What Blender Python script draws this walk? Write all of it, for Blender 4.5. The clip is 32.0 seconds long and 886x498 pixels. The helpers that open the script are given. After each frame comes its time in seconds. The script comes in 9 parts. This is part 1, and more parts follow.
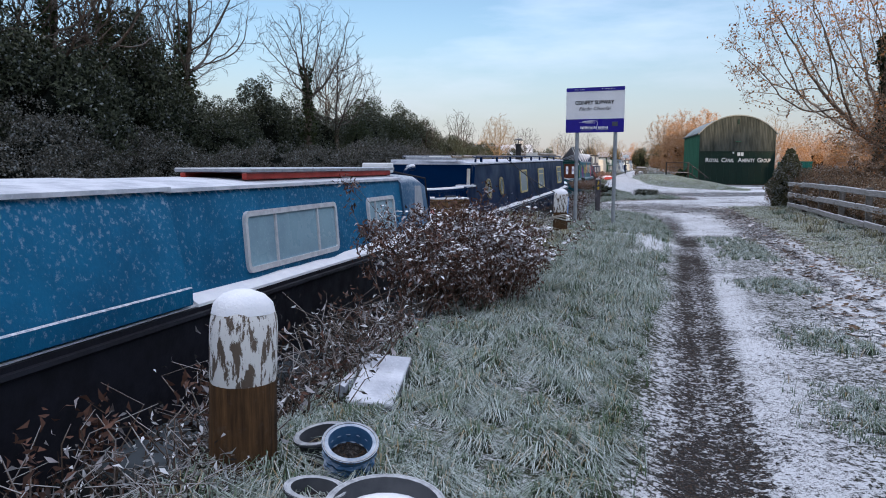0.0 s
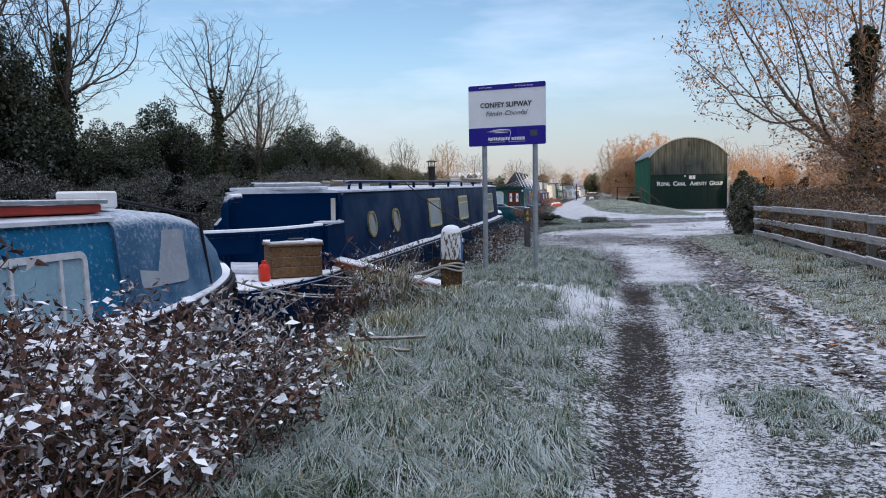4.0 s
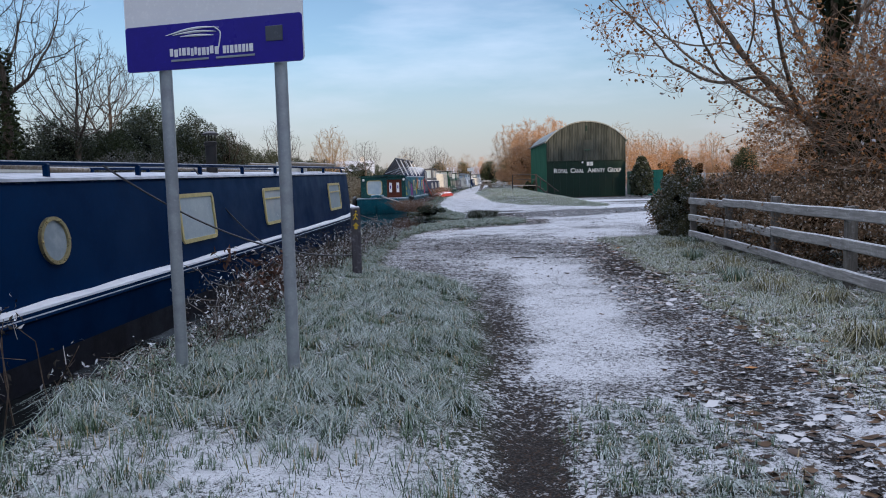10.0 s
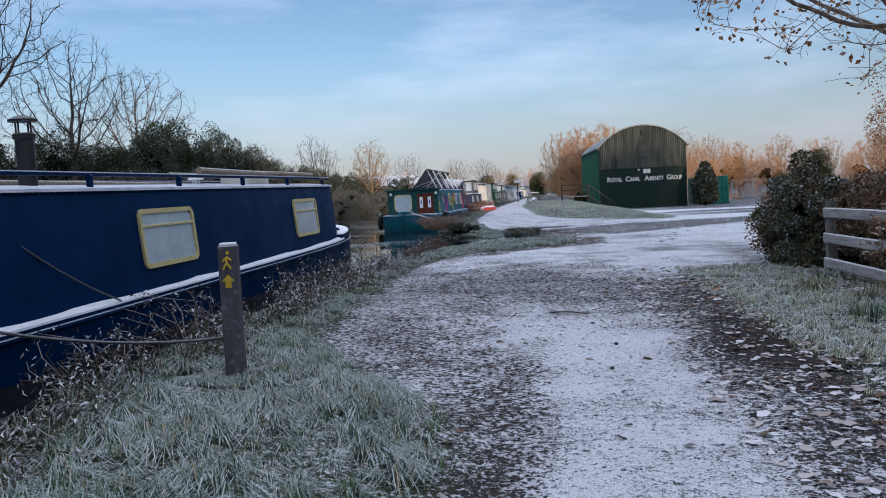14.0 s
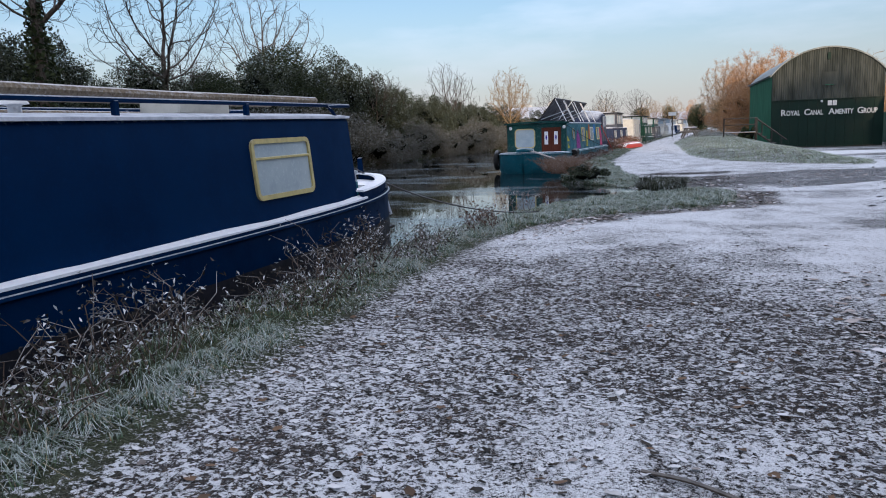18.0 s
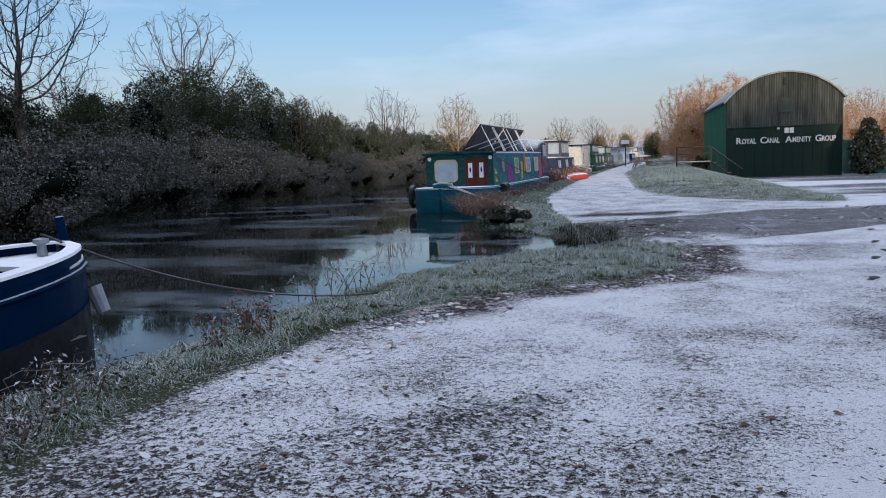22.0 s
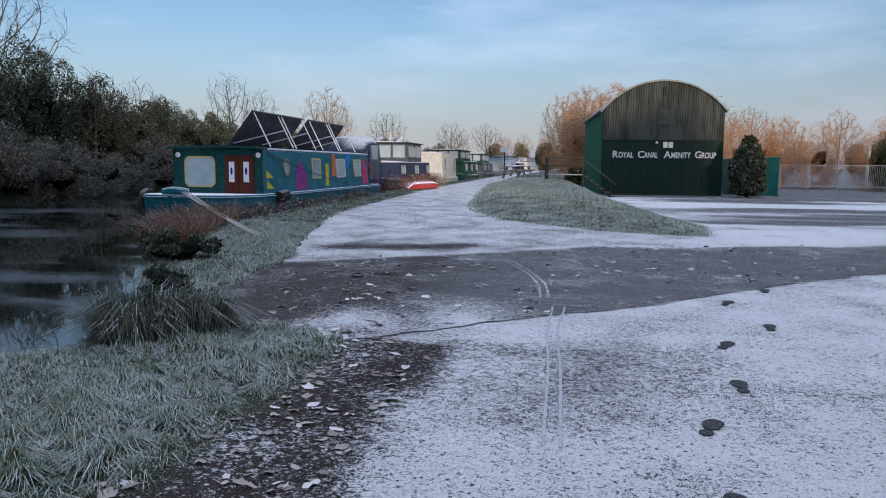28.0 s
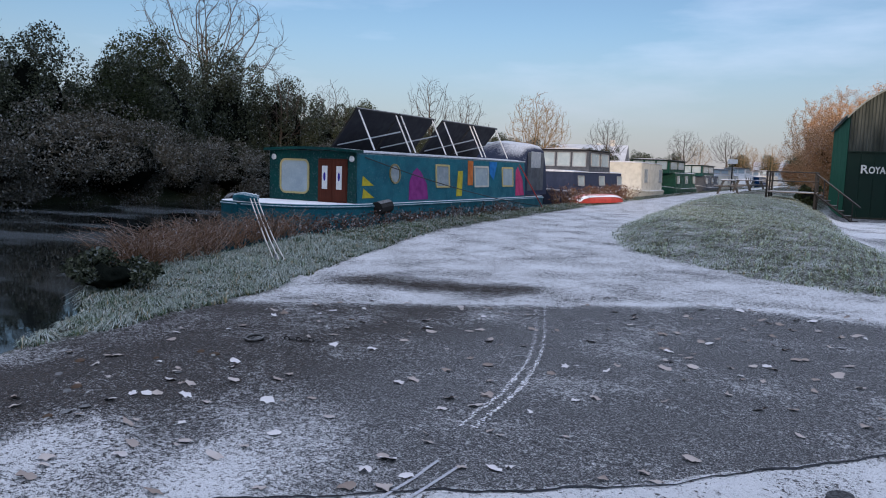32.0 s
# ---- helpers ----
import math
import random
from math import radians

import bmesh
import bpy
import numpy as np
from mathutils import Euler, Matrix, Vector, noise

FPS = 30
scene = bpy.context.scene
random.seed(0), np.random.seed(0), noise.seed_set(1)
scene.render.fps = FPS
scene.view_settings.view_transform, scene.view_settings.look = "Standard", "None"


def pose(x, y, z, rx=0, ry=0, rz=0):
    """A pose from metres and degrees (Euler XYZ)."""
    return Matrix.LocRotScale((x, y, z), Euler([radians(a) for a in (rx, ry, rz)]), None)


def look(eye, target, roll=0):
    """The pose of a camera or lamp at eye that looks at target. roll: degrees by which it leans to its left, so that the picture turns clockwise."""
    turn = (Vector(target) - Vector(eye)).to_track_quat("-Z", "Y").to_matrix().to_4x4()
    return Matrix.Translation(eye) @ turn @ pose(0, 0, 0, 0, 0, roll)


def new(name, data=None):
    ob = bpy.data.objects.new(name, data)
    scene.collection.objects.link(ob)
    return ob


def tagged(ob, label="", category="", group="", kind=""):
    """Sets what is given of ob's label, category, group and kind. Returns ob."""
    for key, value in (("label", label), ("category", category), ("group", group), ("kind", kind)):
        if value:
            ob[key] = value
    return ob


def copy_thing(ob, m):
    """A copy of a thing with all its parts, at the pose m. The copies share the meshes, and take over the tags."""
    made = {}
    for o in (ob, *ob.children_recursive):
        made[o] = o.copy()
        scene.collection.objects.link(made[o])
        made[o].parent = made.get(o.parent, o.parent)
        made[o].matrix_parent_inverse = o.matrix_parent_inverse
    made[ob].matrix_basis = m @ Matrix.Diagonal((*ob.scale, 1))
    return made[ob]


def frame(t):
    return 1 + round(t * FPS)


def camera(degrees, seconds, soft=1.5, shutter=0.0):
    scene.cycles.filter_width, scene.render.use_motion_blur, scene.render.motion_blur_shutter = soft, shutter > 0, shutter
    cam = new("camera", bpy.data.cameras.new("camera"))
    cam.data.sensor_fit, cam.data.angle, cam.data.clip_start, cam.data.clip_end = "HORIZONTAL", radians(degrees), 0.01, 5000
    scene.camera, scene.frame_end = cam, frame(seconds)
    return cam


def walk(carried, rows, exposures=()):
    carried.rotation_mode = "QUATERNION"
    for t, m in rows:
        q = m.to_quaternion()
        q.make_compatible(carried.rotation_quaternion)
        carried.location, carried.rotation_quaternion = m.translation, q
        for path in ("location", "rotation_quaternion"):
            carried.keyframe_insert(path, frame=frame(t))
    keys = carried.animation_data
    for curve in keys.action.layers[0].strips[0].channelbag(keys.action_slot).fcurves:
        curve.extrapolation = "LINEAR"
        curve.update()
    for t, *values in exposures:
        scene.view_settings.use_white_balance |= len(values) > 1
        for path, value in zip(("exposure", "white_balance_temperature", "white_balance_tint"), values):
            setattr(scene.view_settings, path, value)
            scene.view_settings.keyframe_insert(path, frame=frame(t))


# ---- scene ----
cam = camera(61.5, 32.0, 1.0)
PATH = [
    (0, (-0.118, 3.006, 1.355), (-0.661, 4.918, 1.13), 0.3),
    (0.5, (-0.096, 3.53, 1.343), (-0.635, 5.443, 1.118), -0.4),
    (1, (-0.077, 4.053, 1.352), (-0.527, 5.988, 1.121), -0.6),
    (1.5, (-0.02, 4.583, 1.36), (-0.434, 6.527, 1.135), -1.6),
    (2, (-0.012, 5.146, 1.354), (-0.415, 7.094, 1.142), -1.5),
    (2.5, (0.078, 5.73, 1.347), (-0.293, 7.687, 1.166), -1.3),
    (3, (0.09, 6.321, 1.329), (-0.29, 8.277, 1.155), -0.8),
    (3.5, (0.152, 6.897, 1.315), (-0.254, 8.85, 1.17), -0.6),
    (5.5, (0.074, 9.103, 1.328), (-0.427, 11.032, 1.164), -1.6),
    (6, (0.121, 9.7, 1.335), (-0.386, 11.628, 1.175), -1.3),
    (6.5, (0.098, 10.22, 1.325), (-0.415, 12.147, 1.175), -1.0),
    (7, (0.205, 10.805, 1.297), (-0.266, 12.745, 1.168), -1.2),
    (7.5, (0.227, 11.346, 1.287), (-0.182, 13.299, 1.146), -1.2),
    (8, (0.292, 11.889, 1.296), (0.004, 13.863, 1.151), -1.0),
    (8.5, (0.326, 12.424, 1.294), (0.037, 14.398, 1.153), -1.0),
    (9, (0.343, 12.965, 1.29), (0.062, 14.94, 1.141), -1.0),
    (9.5, (0.403, 13.515, 1.3), (0.149, 15.492, 1.142), -1.6),
    (10, (0.391, 14.111, 1.308), (0.216, 16.095, 1.126), -1.4),
    (10.5, (0.457, 14.718, 1.304), (0.365, 16.707, 1.116), -2.0),
    (11, (0.435, 15.335, 1.322), (0.344, 17.324, 1.135), -1.9),
    (11.5, (0.511, 15.98, 1.284), (0.436, 17.973, 1.135), -3.1),
    (12, (0.509, 16.615, 1.285), (0.419, 18.609, 1.164), -2.9),
    (12.5, (0.559, 17.25, 1.261), (0.466, 19.245, 1.15), -2.6),
    (13, (0.572, 17.869, 1.267), (0.464, 19.862, 1.146), -2.7),
    (13.5, (0.565, 18.496, 1.259), (0.436, 20.486, 1.117), -2.7),
    (14, (0.608, 19.136, 1.24), (0.295, 21.107, 1.1), -2.8),
    (14.5, (0.629, 19.773, 1.233), (0.172, 21.713, 1.072), -2.1),
    (16.5, (0.716, 22.602, 1.261), (0.054, 24.474, 1.019), -2.1),
    (17, (0.758, 23.201, 1.276), (0.079, 25.066, 1.031), -2.0),
    (17.5, (0.744, 23.793, 1.281), (0.047, 25.65, 1.025), -2.0),
    (18, (0.727, 24.378, 1.288), (0.031, 26.228, 0.986), -2.1),
    (18.5, (0.731, 25.005, 1.314), (0.043, 26.858, 1.012), -2.6),
    (19, (0.744, 25.624, 1.326), (0.065, 27.481, 1.029), -2.4),
    (19.5, (0.858, 26.246, 1.35), (0.2, 28.119, 1.107), -1.8),
    (20, (0.88, 26.879, 1.337), (0.246, 28.761, 1.107), -1.4),
    (20.5, (0.961, 27.526, 1.322), (0.414, 29.436, 1.089), -1.8),
    (21, (0.949, 28.126, 1.312), (0.363, 30.024, 1.078), -1.8),
    (21.5, (0.983, 28.681, 1.334), (0.374, 30.57, 1.087), -1.8),
    (22, (1.025, 29.272, 1.362), (0.419, 31.164, 1.129), -2.2),
    (22.5, (1.081, 29.811, 1.366), (0.499, 31.712, 1.145), -1.9),
    (23, (1.271, 30.412, 1.385), (0.802, 32.343, 1.163), -1.6),
    (23.5, (1.369, 31.019, 1.375), (0.923, 32.957, 1.168), -1.7),
    (24, (1.546, 31.635, 1.363), (1.143, 33.583, 1.156), -1.3),
    (24.5, (1.729, 32.168, 1.343), (1.312, 34.114, 1.137), -1.4),
    (25, (1.948, 32.749, 1.351), (1.594, 34.706, 1.132), -1.0),
    (25.5, (2.15, 33.332, 1.359), (1.828, 35.294, 1.14), -1.5),
    (27.5, (2.734, 36.07, 1.277), (2.409, 38.029, 1.041), -0.5),
    (28, (2.879, 36.671, 1.261), (2.519, 38.625, 1.035), 0.5),
    (28.5, (3.088, 37.265, 1.258), (2.706, 39.215, 1.033), 1.1),
    (29, (3.273, 37.824, 1.283), (2.853, 39.768, 1.073), 1.1),
    (29.5, (3.442, 38.341, 1.306), (2.951, 40.267, 1.087), 1.2),
    (30, (3.689, 38.911, 1.318), (3.043, 40.792, 1.105), 1.7),
    (30.5, (3.831, 39.468, 1.311), (3.03, 41.289, 1.107), 1.7),
    (31, (4.103, 40.026, 1.322), (3.249, 41.824, 1.125), 1.6),
    (31.5, (4.283, 40.577, 1.319), (3.404, 42.363, 1.124), 1.5),
    (32, (4.449, 41.141, 1.337), (3.5, 42.887, 1.119), 2.0),
]
walk(cam, [(t, look(eye, target, roll)) for t, eye, target, roll in PATH],
     exposures=[(t, e, k, 13) for t, e, k in ((0.0, 1.17, 6200), (8.0, 1.05, 6150), (14.0, 0.92, 5950), (18.0, 1.08, 6150), (21.0, 0.96, 6000), (25.0, 0.78, 5850), (32.0, 0.82, 5900))])

# ---- sky and sun ----
SUN_UP, SUN_FROM = 6.5, (0.45, -0.89)      # low winter sun from behind
world = bpy.data.worlds.new("winter_sky")
scene.world = world
world.use_nodes = True
wn, wl = world.node_tree.nodes, world.node_tree.links
wn.clear()
w_out = wn.new("ShaderNodeOutputWorld")
w_bg = wn.new("ShaderNodeBackground")
w_sky = wn.new("ShaderNodeTexSky")
w_sky.sky_type = "NISHITA"
w_sky.sun_disc = False
w_sky.sun_elevation = radians(SUN_UP + 7)
w_sky.sun_rotation = math.atan2(SUN_FROM[0], SUN_FROM[1])
w_sky.air_density, w_sky.dust_density, w_sky.ozone_density = 1.0, 0.4, 2.0
w_geo = wn.new("ShaderNodeTexCoord")
w_map = wn.new("ShaderNodeMapping")
w_map.inputs["Scale"].default_value = (1.0, 1.0, 4.5)
w_noise = wn.new("ShaderNodeTexNoise")
w_noise.inputs["Scale"].default_value = 2.2
w_noise.inputs["Detail"].default_value = 6
w_noise.inputs["Roughness"].default_value = 0.55
w_ramp = wn.new("ShaderNodeMapRange")
w_ramp.inputs["From Min"].default_value, w_ramp.inputs["From Max"].default_value = 0.50, 0.72
w_ramp.inputs["To Min"].default_value, w_ramp.inputs["To Max"].default_value = 0.0, 0.34
# unseen bright cloud veil, added and thickening overhead, to lift the ground light
w_sep = wn.new("ShaderNodeSeparateXYZ")
w_fill = wn.new("ShaderNodeMapRange")
w_fill.interpolation_type = "SMOOTHSTEP"
w_fill.inputs["From Min"].default_value, w_fill.inputs["From Max"].default_value = 0.32, 0.66
w_fill.inputs["To Min"].default_value, w_fill.inputs["To Max"].default_value = 0.0, 1.0
w_add = wn.new("ShaderNodeMath")
w_add.operation, w_add.use_clamp = "ADD", True
w_mix = wn.new("ShaderNodeMix")
w_mix.data_type = "RGBA"
w_mix.inputs["B"].default_value = (9.8, 10.2, 11.4, 1)
wl.new(w_geo.outputs["Generated"], w_map.inputs["Vector"])
wl.new(w_geo.outputs["Generated"], w_sep.inputs["Vector"])
wl.new(w_sep.outputs["Z"], w_fill.inputs["Value"])
wl.new(w_map.outputs["Vector"], w_noise.inputs["Vector"])
wl.new(w_noise.outputs["Fac"], w_ramp.inputs["Value"])
wl.new(w_ramp.outputs["Result"], w_add.inputs[0])
wl.new(w_fill.outputs["Result"], w_add.inputs[1])
wl.new(w_add.outputs[0], w_mix.inputs["Factor"])
wl.new(w_sky.outputs["Color"], w_mix.inputs["A"])
# faint lavender haze low down
w_low = wn.new("ShaderNodeMapRange")
w_low.interpolation_type = "SMOOTHSTEP"
w_low.inputs["From Min"].default_value, w_low.inputs["From Max"].default_value = 0.0, 0.20
w_low.inputs["To Min"].default_value, w_low.inputs["To Max"].default_value = 0.75, 0.0
w_haze = wn.new("ShaderNodeMix")
w_haze.data_type = "RGBA"
w_haze.inputs["B"].default_value = (3.7, 3.5, 3.95, 1)
wl.new(w_sep.outputs["Z"], w_low.inputs["Value"])
wl.new(w_low.outputs["Result"], w_haze.inputs["Factor"])
wl.new(w_mix.outputs["Result"], w_haze.inputs["A"])
wl.new(w_haze.outputs["Result"], w_bg.inputs["Color"])
wl.new(w_bg.outputs["Background"], w_out.inputs["Surface"])
w_bg.inputs["Strength"].default_value = 0.062
sun_data = bpy.data.lights.new("sun", "SUN")
sun_data.energy, sun_data.angle, sun_data.color = 2.0, radians(0.6), (1.0, 0.74, 0.48)
sun = new("sun", sun_data)
sun.matrix_world = look((SUN_FROM[0] * 60, SUN_FROM[1] * 60, 60 * math.tan(radians(SUN_UP))), (0, 0, 0))


# ---- the plan's stations along the canal, and where they lie in metres ----
STATIONS = (-1000, 0, 5.4, 8, 10.2, 15.1, 18.5, 22, 25, 28, 31, 33.5, 36.6, 40.7, 45.5, 49.5, 60, 92, 2000)
METRES = (-797, 3.1, 7.4, 9.55, 11.3, 15.65, 18.5, 21.5, 24.15, 26.65, 29.4, 31.65, 34.4, 38.3, 42.85, 46.6, 54.7, 85.2, 1900)


def along(v):
    """Metres along the canal at a station of the plan."""
    return np.interp(v, STATIONS, METRES)


def grade(v):
    """Metres to one station, about v."""
    return float(along(v + 0.5) - along(v - 0.5))


def settle(ob):
    """Lays a long thing that was drawn in stations out in metres."""
    y0 = ob.location.y
    for o in ob.children_recursive:
        if o.type == "MESH":
            for v in o.data.vertices:
                v.co.y = float(along(y0 + v.co.y) - along(y0))
    ob.location.y = float(along(y0))


# ---- mesh tools ----
class Geo:
    """Vertices and faces of one mesh, gathered piece by piece."""

    def __init__(self):
        self.v, self.f = [], []

    def add(self, verts, faces):
        k = len(self.v)
        self.v.extend(tuple(p) for p in verts)
        self.f.extend(tuple(i + k for i in q) for q in faces)
        return self

    def box(self, c, s, bev=0.01, m=None):
        """A box with chamfered edges: centre, size, chamfer."""
        hx, hy, hz = s[0] / 2, s[1] / 2, s[2] / 2
        b = min(bev, hx * 0.45, hy * 0.45, hz * 0.45)
        vs, idx = [], {}
        for sx in (-1, 1):
            for sy in (-1, 1):
                for sz in (-1, 1):
                    for ax in range(3):
                        p = [sx * (hx - b), sy * (hy - b), sz * (hz - b)]
                        p[ax] = (sx * hx, sy * hy, sz * hz)[ax]
                        idx[sx, sy, sz, ax] = len(vs)
                        vs.append(p)
        fs = []
        for ax in range(3):
            o1, o2 = [a for a in range(3) if a != ax]
            for s0 in (-1, 1):
                q = []
                for a, bb in ((-1, -1), (1, -1), (1, 1), (-1, 1)):
                    k = [0, 0, 0]
                    k[ax], k[o1], k[o2] = s0, a, bb
                    q.append(idx[(*k, ax)])
                fs.append(q)
            for a in (-1, 1):
                for bb in (-1, 1):
                    k1, k2 = [0, 0, 0], [0, 0, 0]
                    k1[ax], k2[ax] = -1, 1
                    for k in (k1, k2):
                        k[o1], k[o2] = a, bb
                    fs.append([idx[(*k1, o1)], idx[(*k2, o1)], idx[(*k2, o2)], idx[(*k1, o2)]])
        for sx in (-1, 1):
            for sy in (-1, 1):
                for sz in (-1, 1):
                    fs.append([idx[sx, sy, sz, 0], idx[sx, sy, sz, 1], idx[sx, sy, sz, 2]])
        m = m or Matrix.Identity(4)
        return self.add([Vector(c) + (m.to_3x3() @ Vector(p)) for p in vs], fs)

    def loft(self, rings, cap=True, closed=True):
        n = len(rings[0])
        vs = [p for r in rings for p in r]
        fs = []
        for i in range(len(rings) - 1):
            for j in range(n if closed else n - 1):
                k = (j + 1) % n
                fs.append((i * n + j, i * n + k, (i + 1) * n + k, (i + 1) * n + j))
        if cap and closed:
            fs.append(tuple(range(n))[::-1])
            fs.append(tuple((len(rings) - 1) * n + j for j in range(n)))
        return self.add(vs, fs)

    def tube(self, pts, rad, sides=8, cap=True):
        """A round bar through the points; rad is one radius or one a point."""
        pts = [Vector(p) for p in pts]
        rad = rad if isinstance(rad, (list, tuple)) else [rad] * len(pts)
        rings, side = [], None
        for i, p in enumerate(pts):
            d = (pts[min(i + 1, len(pts) - 1)] - pts[max(i - 1, 0)])
            d = d.normalized() if d.length > 1e-9 else Vector((0, 0, 1))
            if side is None:
                side = d.orthogonal().normalized()
            side = (side - d * side.dot(d))
            side = side.normalized() if side.length > 1e-6 else d.orthogonal().normalized()
            up = d.cross(side)
            rings.append([p + (side * math.cos(a) + up * math.sin(a)) * rad[i] for a in (math.tau * k / sides for k in range(sides))])
        return self.loft(rings, cap)

    def lathe(self, prof, c=(0, 0, 0), sides=20, m=None):
        m = m or Matrix.Identity(4)
        rings = [[Vector(c) + (m.to_3x3() @ Vector((r * math.cos(a), r * math.sin(a), z))) for a in (math.tau * k / sides for k in range(sides))] for r, z in prof]
        return self.loft(rings)

    def prism(self, outline, m, depth, hole=None):
        """A flat plate: the outline (u, v) in the plane of m, going depth along m's z; with hole (same count) a frame."""
        def at(p, d):
            return m @ Vector((p[0], p[1], d))
        n = len(outline)
        if hole is None:
            return self.loft([[at(p, 0) for p in outline], [at(p, depth) for p in outline]])
        vs = [at(p, d) for d in (0, depth) for o in (outline, hole) for p in o]
        fs = []
        for j in range(n):
            k = (j + 1) % n
            fs += [(j, n + j, n + k, k), (2 * n + j, 2 * n + k, 3 * n + k, 3 * n + j), (j, k, 2 * n + k, 2 * n + j), (n + k, n + j, 3 * n + j, 3 * n + k)]
        return self.add(vs, fs)

    def mesh(self, name, mat, smooth=None):
        me = bpy.data.meshes.new(name)
        me.from_pydata(self.v, [], self.f)
        me.validate()
        if mat:
            me.materials.append(mat)
        if smooth is not None:
            me.polygons.foreach_set("use_smooth", [True] * len(me.polygons))
            me.set_sharp_from_angle(angle=radians(smooth))
        return me


def bent(pts, n=8):
    """A smooth curve (Catmull-Rom) through the points."""
    P = [Vector(p) for p in pts]
    P = [P[0] * 2 - P[1]] + P + [P[-1] * 2 - P[-2]]
    out = []
    for i in range(1, len(P) - 2):
        a, b, c, d = P[i - 1:i + 3]
        for k in range(n):
            t = k / n
            out.append(0.5 * ((2 * b) + (c - a) * t + (2 * a - 5 * b + 4 * c - d) * t * t + (3 * b - a - 3 * c + d) * t ** 3))
    return out + [P[-2]]


def sag(a, b, drop, n=10):
    """A rope hanging between two points."""
    a, b = Vector(a), Vector(b)
    return [a.lerp(b, i / n) - Vector((0, 0, drop * 4 * (i / n) * (1 - i / n))) for i in range(n + 1)]


def rrect(w, h, r, n=4):
    """A rectangle with round corners, counter-clockwise, centred."""
    pts = []
    for cx, cy, a0 in ((w / 2 - r, h / 2 - r, 0), (-w / 2 + r, h / 2 - r, 90), (-w / 2 + r, -h / 2 + r, 180), (w / 2 - r, -h / 2 + r, 270)):
        for k in range(n + 1):
            a = radians(a0 + 90 * k / n)
            pts.append((cx + r * math.cos(a), cy + r * math.sin(a)))
    return pts


def circle(r, n=24):
    return [(r * math.cos(math.tau * k / n), r * math.sin(math.tau * k / n)) for k in range(n)]


def part(name, geo, mat, parent, label="", smooth=35):
    """Links a Geo (or mesh) as one mesh object under a thing or a part."""
    me = geo.mesh(name, mat, smooth) if isinstance(geo, Geo) else geo
    ob = new(name, me)
    if parent is not None:
        ob.parent = parent
    return tagged(ob, label)


def thing(name, at=(0, 0, 0), label="", category="", group="", kind="", turn=0, drawn=False):
    """An Empty for a thing, at x, station, z; drawn: its parts are in stations too, until settle()."""
    ob = new(name)
    ob.empty_display_size = 0.2
    ob.matrix_basis = pose(at[0], at[1] if drawn else float(along(at[1])), at[2], 0, 0, turn)
    return tagged(ob, label, category, group, kind)


def solo(name, geo, mat, label="", category="", group="", kind="", at=None, smooth=35):
    ob = part(name, geo, mat, None, "", smooth)
    if at:
        ob.location = (at[0], float(along(at[1])), at[2])
    else:
        for v in ob.data.vertices:
            v.co.y = float(along(v.co.y))
    return tagged(ob, label, category, group, kind)


# ---- materials ----
def ramp_node(nt, src, stops):
    r = nt.nodes.new("ShaderNodeValToRGB")
    while len(r.color_ramp.elements) < len(stops):
        r.color_ramp.elements.new(0.5)
    for e, (p, c) in zip(r.color_ramp.elements, stops):
        e.position, e.color = p, (*c, 1)
    nt.links.new(src, r.inputs["Fac"])
    return r.outputs["Color"]


def noise_node(nt, vec, scale, detail=4, rough=0.55, stretch=None):
    if stretch:
        mp = nt.nodes.new("ShaderNodeMapping")
        mp.inputs["Scale"].default_value = stretch
        nt.links.new(vec, mp.inputs["Vector"])
        vec = mp.outputs["Vector"]
    n = nt.nodes.new("ShaderNodeTexNoise")
    n.inputs["Scale"].default_value, n.inputs["Detail"].default_value, n.inputs["Roughness"].default_value = scale, detail, rough
    nt.links.new(vec, n.inputs["Vector"])
    return n.outputs["Fac"]


def mix_rgb(nt, fac, a, b):
    m = nt.nodes.new("ShaderNodeMix")
    m.data_type = "RGBA"
    for key, val in (("Factor", fac), ("A", a), ("B", b)):
        s = m.inputs[key] if key != "Factor" else m.inputs[0]
        if isinstance(val, (int, float)):
            s.default_value = val
        elif isinstance(val, tuple):
            s.default_value = (*val, 1)
        else:
            nt.links.new(val, s)
    return m.outputs["Result"]


def math_node(nt, op, a, b=0.5, clamp=False):
    m = nt.nodes.new("ShaderNodeMath")
    m.operation, m.use_clamp = op, clamp
    for i, val in enumerate((a, b)):
        if isinstance(val, (int, float)):
            m.inputs[i].default_value = val
        else:
            nt.links.new(val, m.inputs[i])
    return m.outputs[0]


def range_node(nt, src, lo, hi, to_lo=0.0, to_hi=1.0):
    m = nt.nodes.new("ShaderNodeMapRange")
    m.interpolation_type = "SMOOTHSTEP"
    for key, val in (("From Min", lo), ("From Max", hi), ("To Min", to_lo), ("To Max", to_hi)):
        m.inputs[key].default_value = val
    nt.links.new(src, m.inputs["Value"])
    return m.outputs["Result"]


def start_mat(name, rough=0.6, metal=0.0):
    mat = bpy.data.materials.new(name)
    mat.use_nodes = True
    nt = mat.node_tree
    b = nt.nodes["Principled BSDF"]
    b.inputs["Roughness"].default_value, b.inputs["Metallic"].default_value = rough, metal
    tc = nt.nodes.new("ShaderNodeTexCoord")
    return mat, nt, b, tc.outputs["Object"]


def bump(nt, b, h, strength=0.3, dist=0.01):
    n = nt.nodes.new("ShaderNodeBump")
    n.inputs["Strength"].default_value, n.inputs["Distance"].default_value = strength, dist
    nt.links.new(h, n.inputs["Height"])
    nt.links.new(n.outputs["Normal"], b.inputs["Normal"])


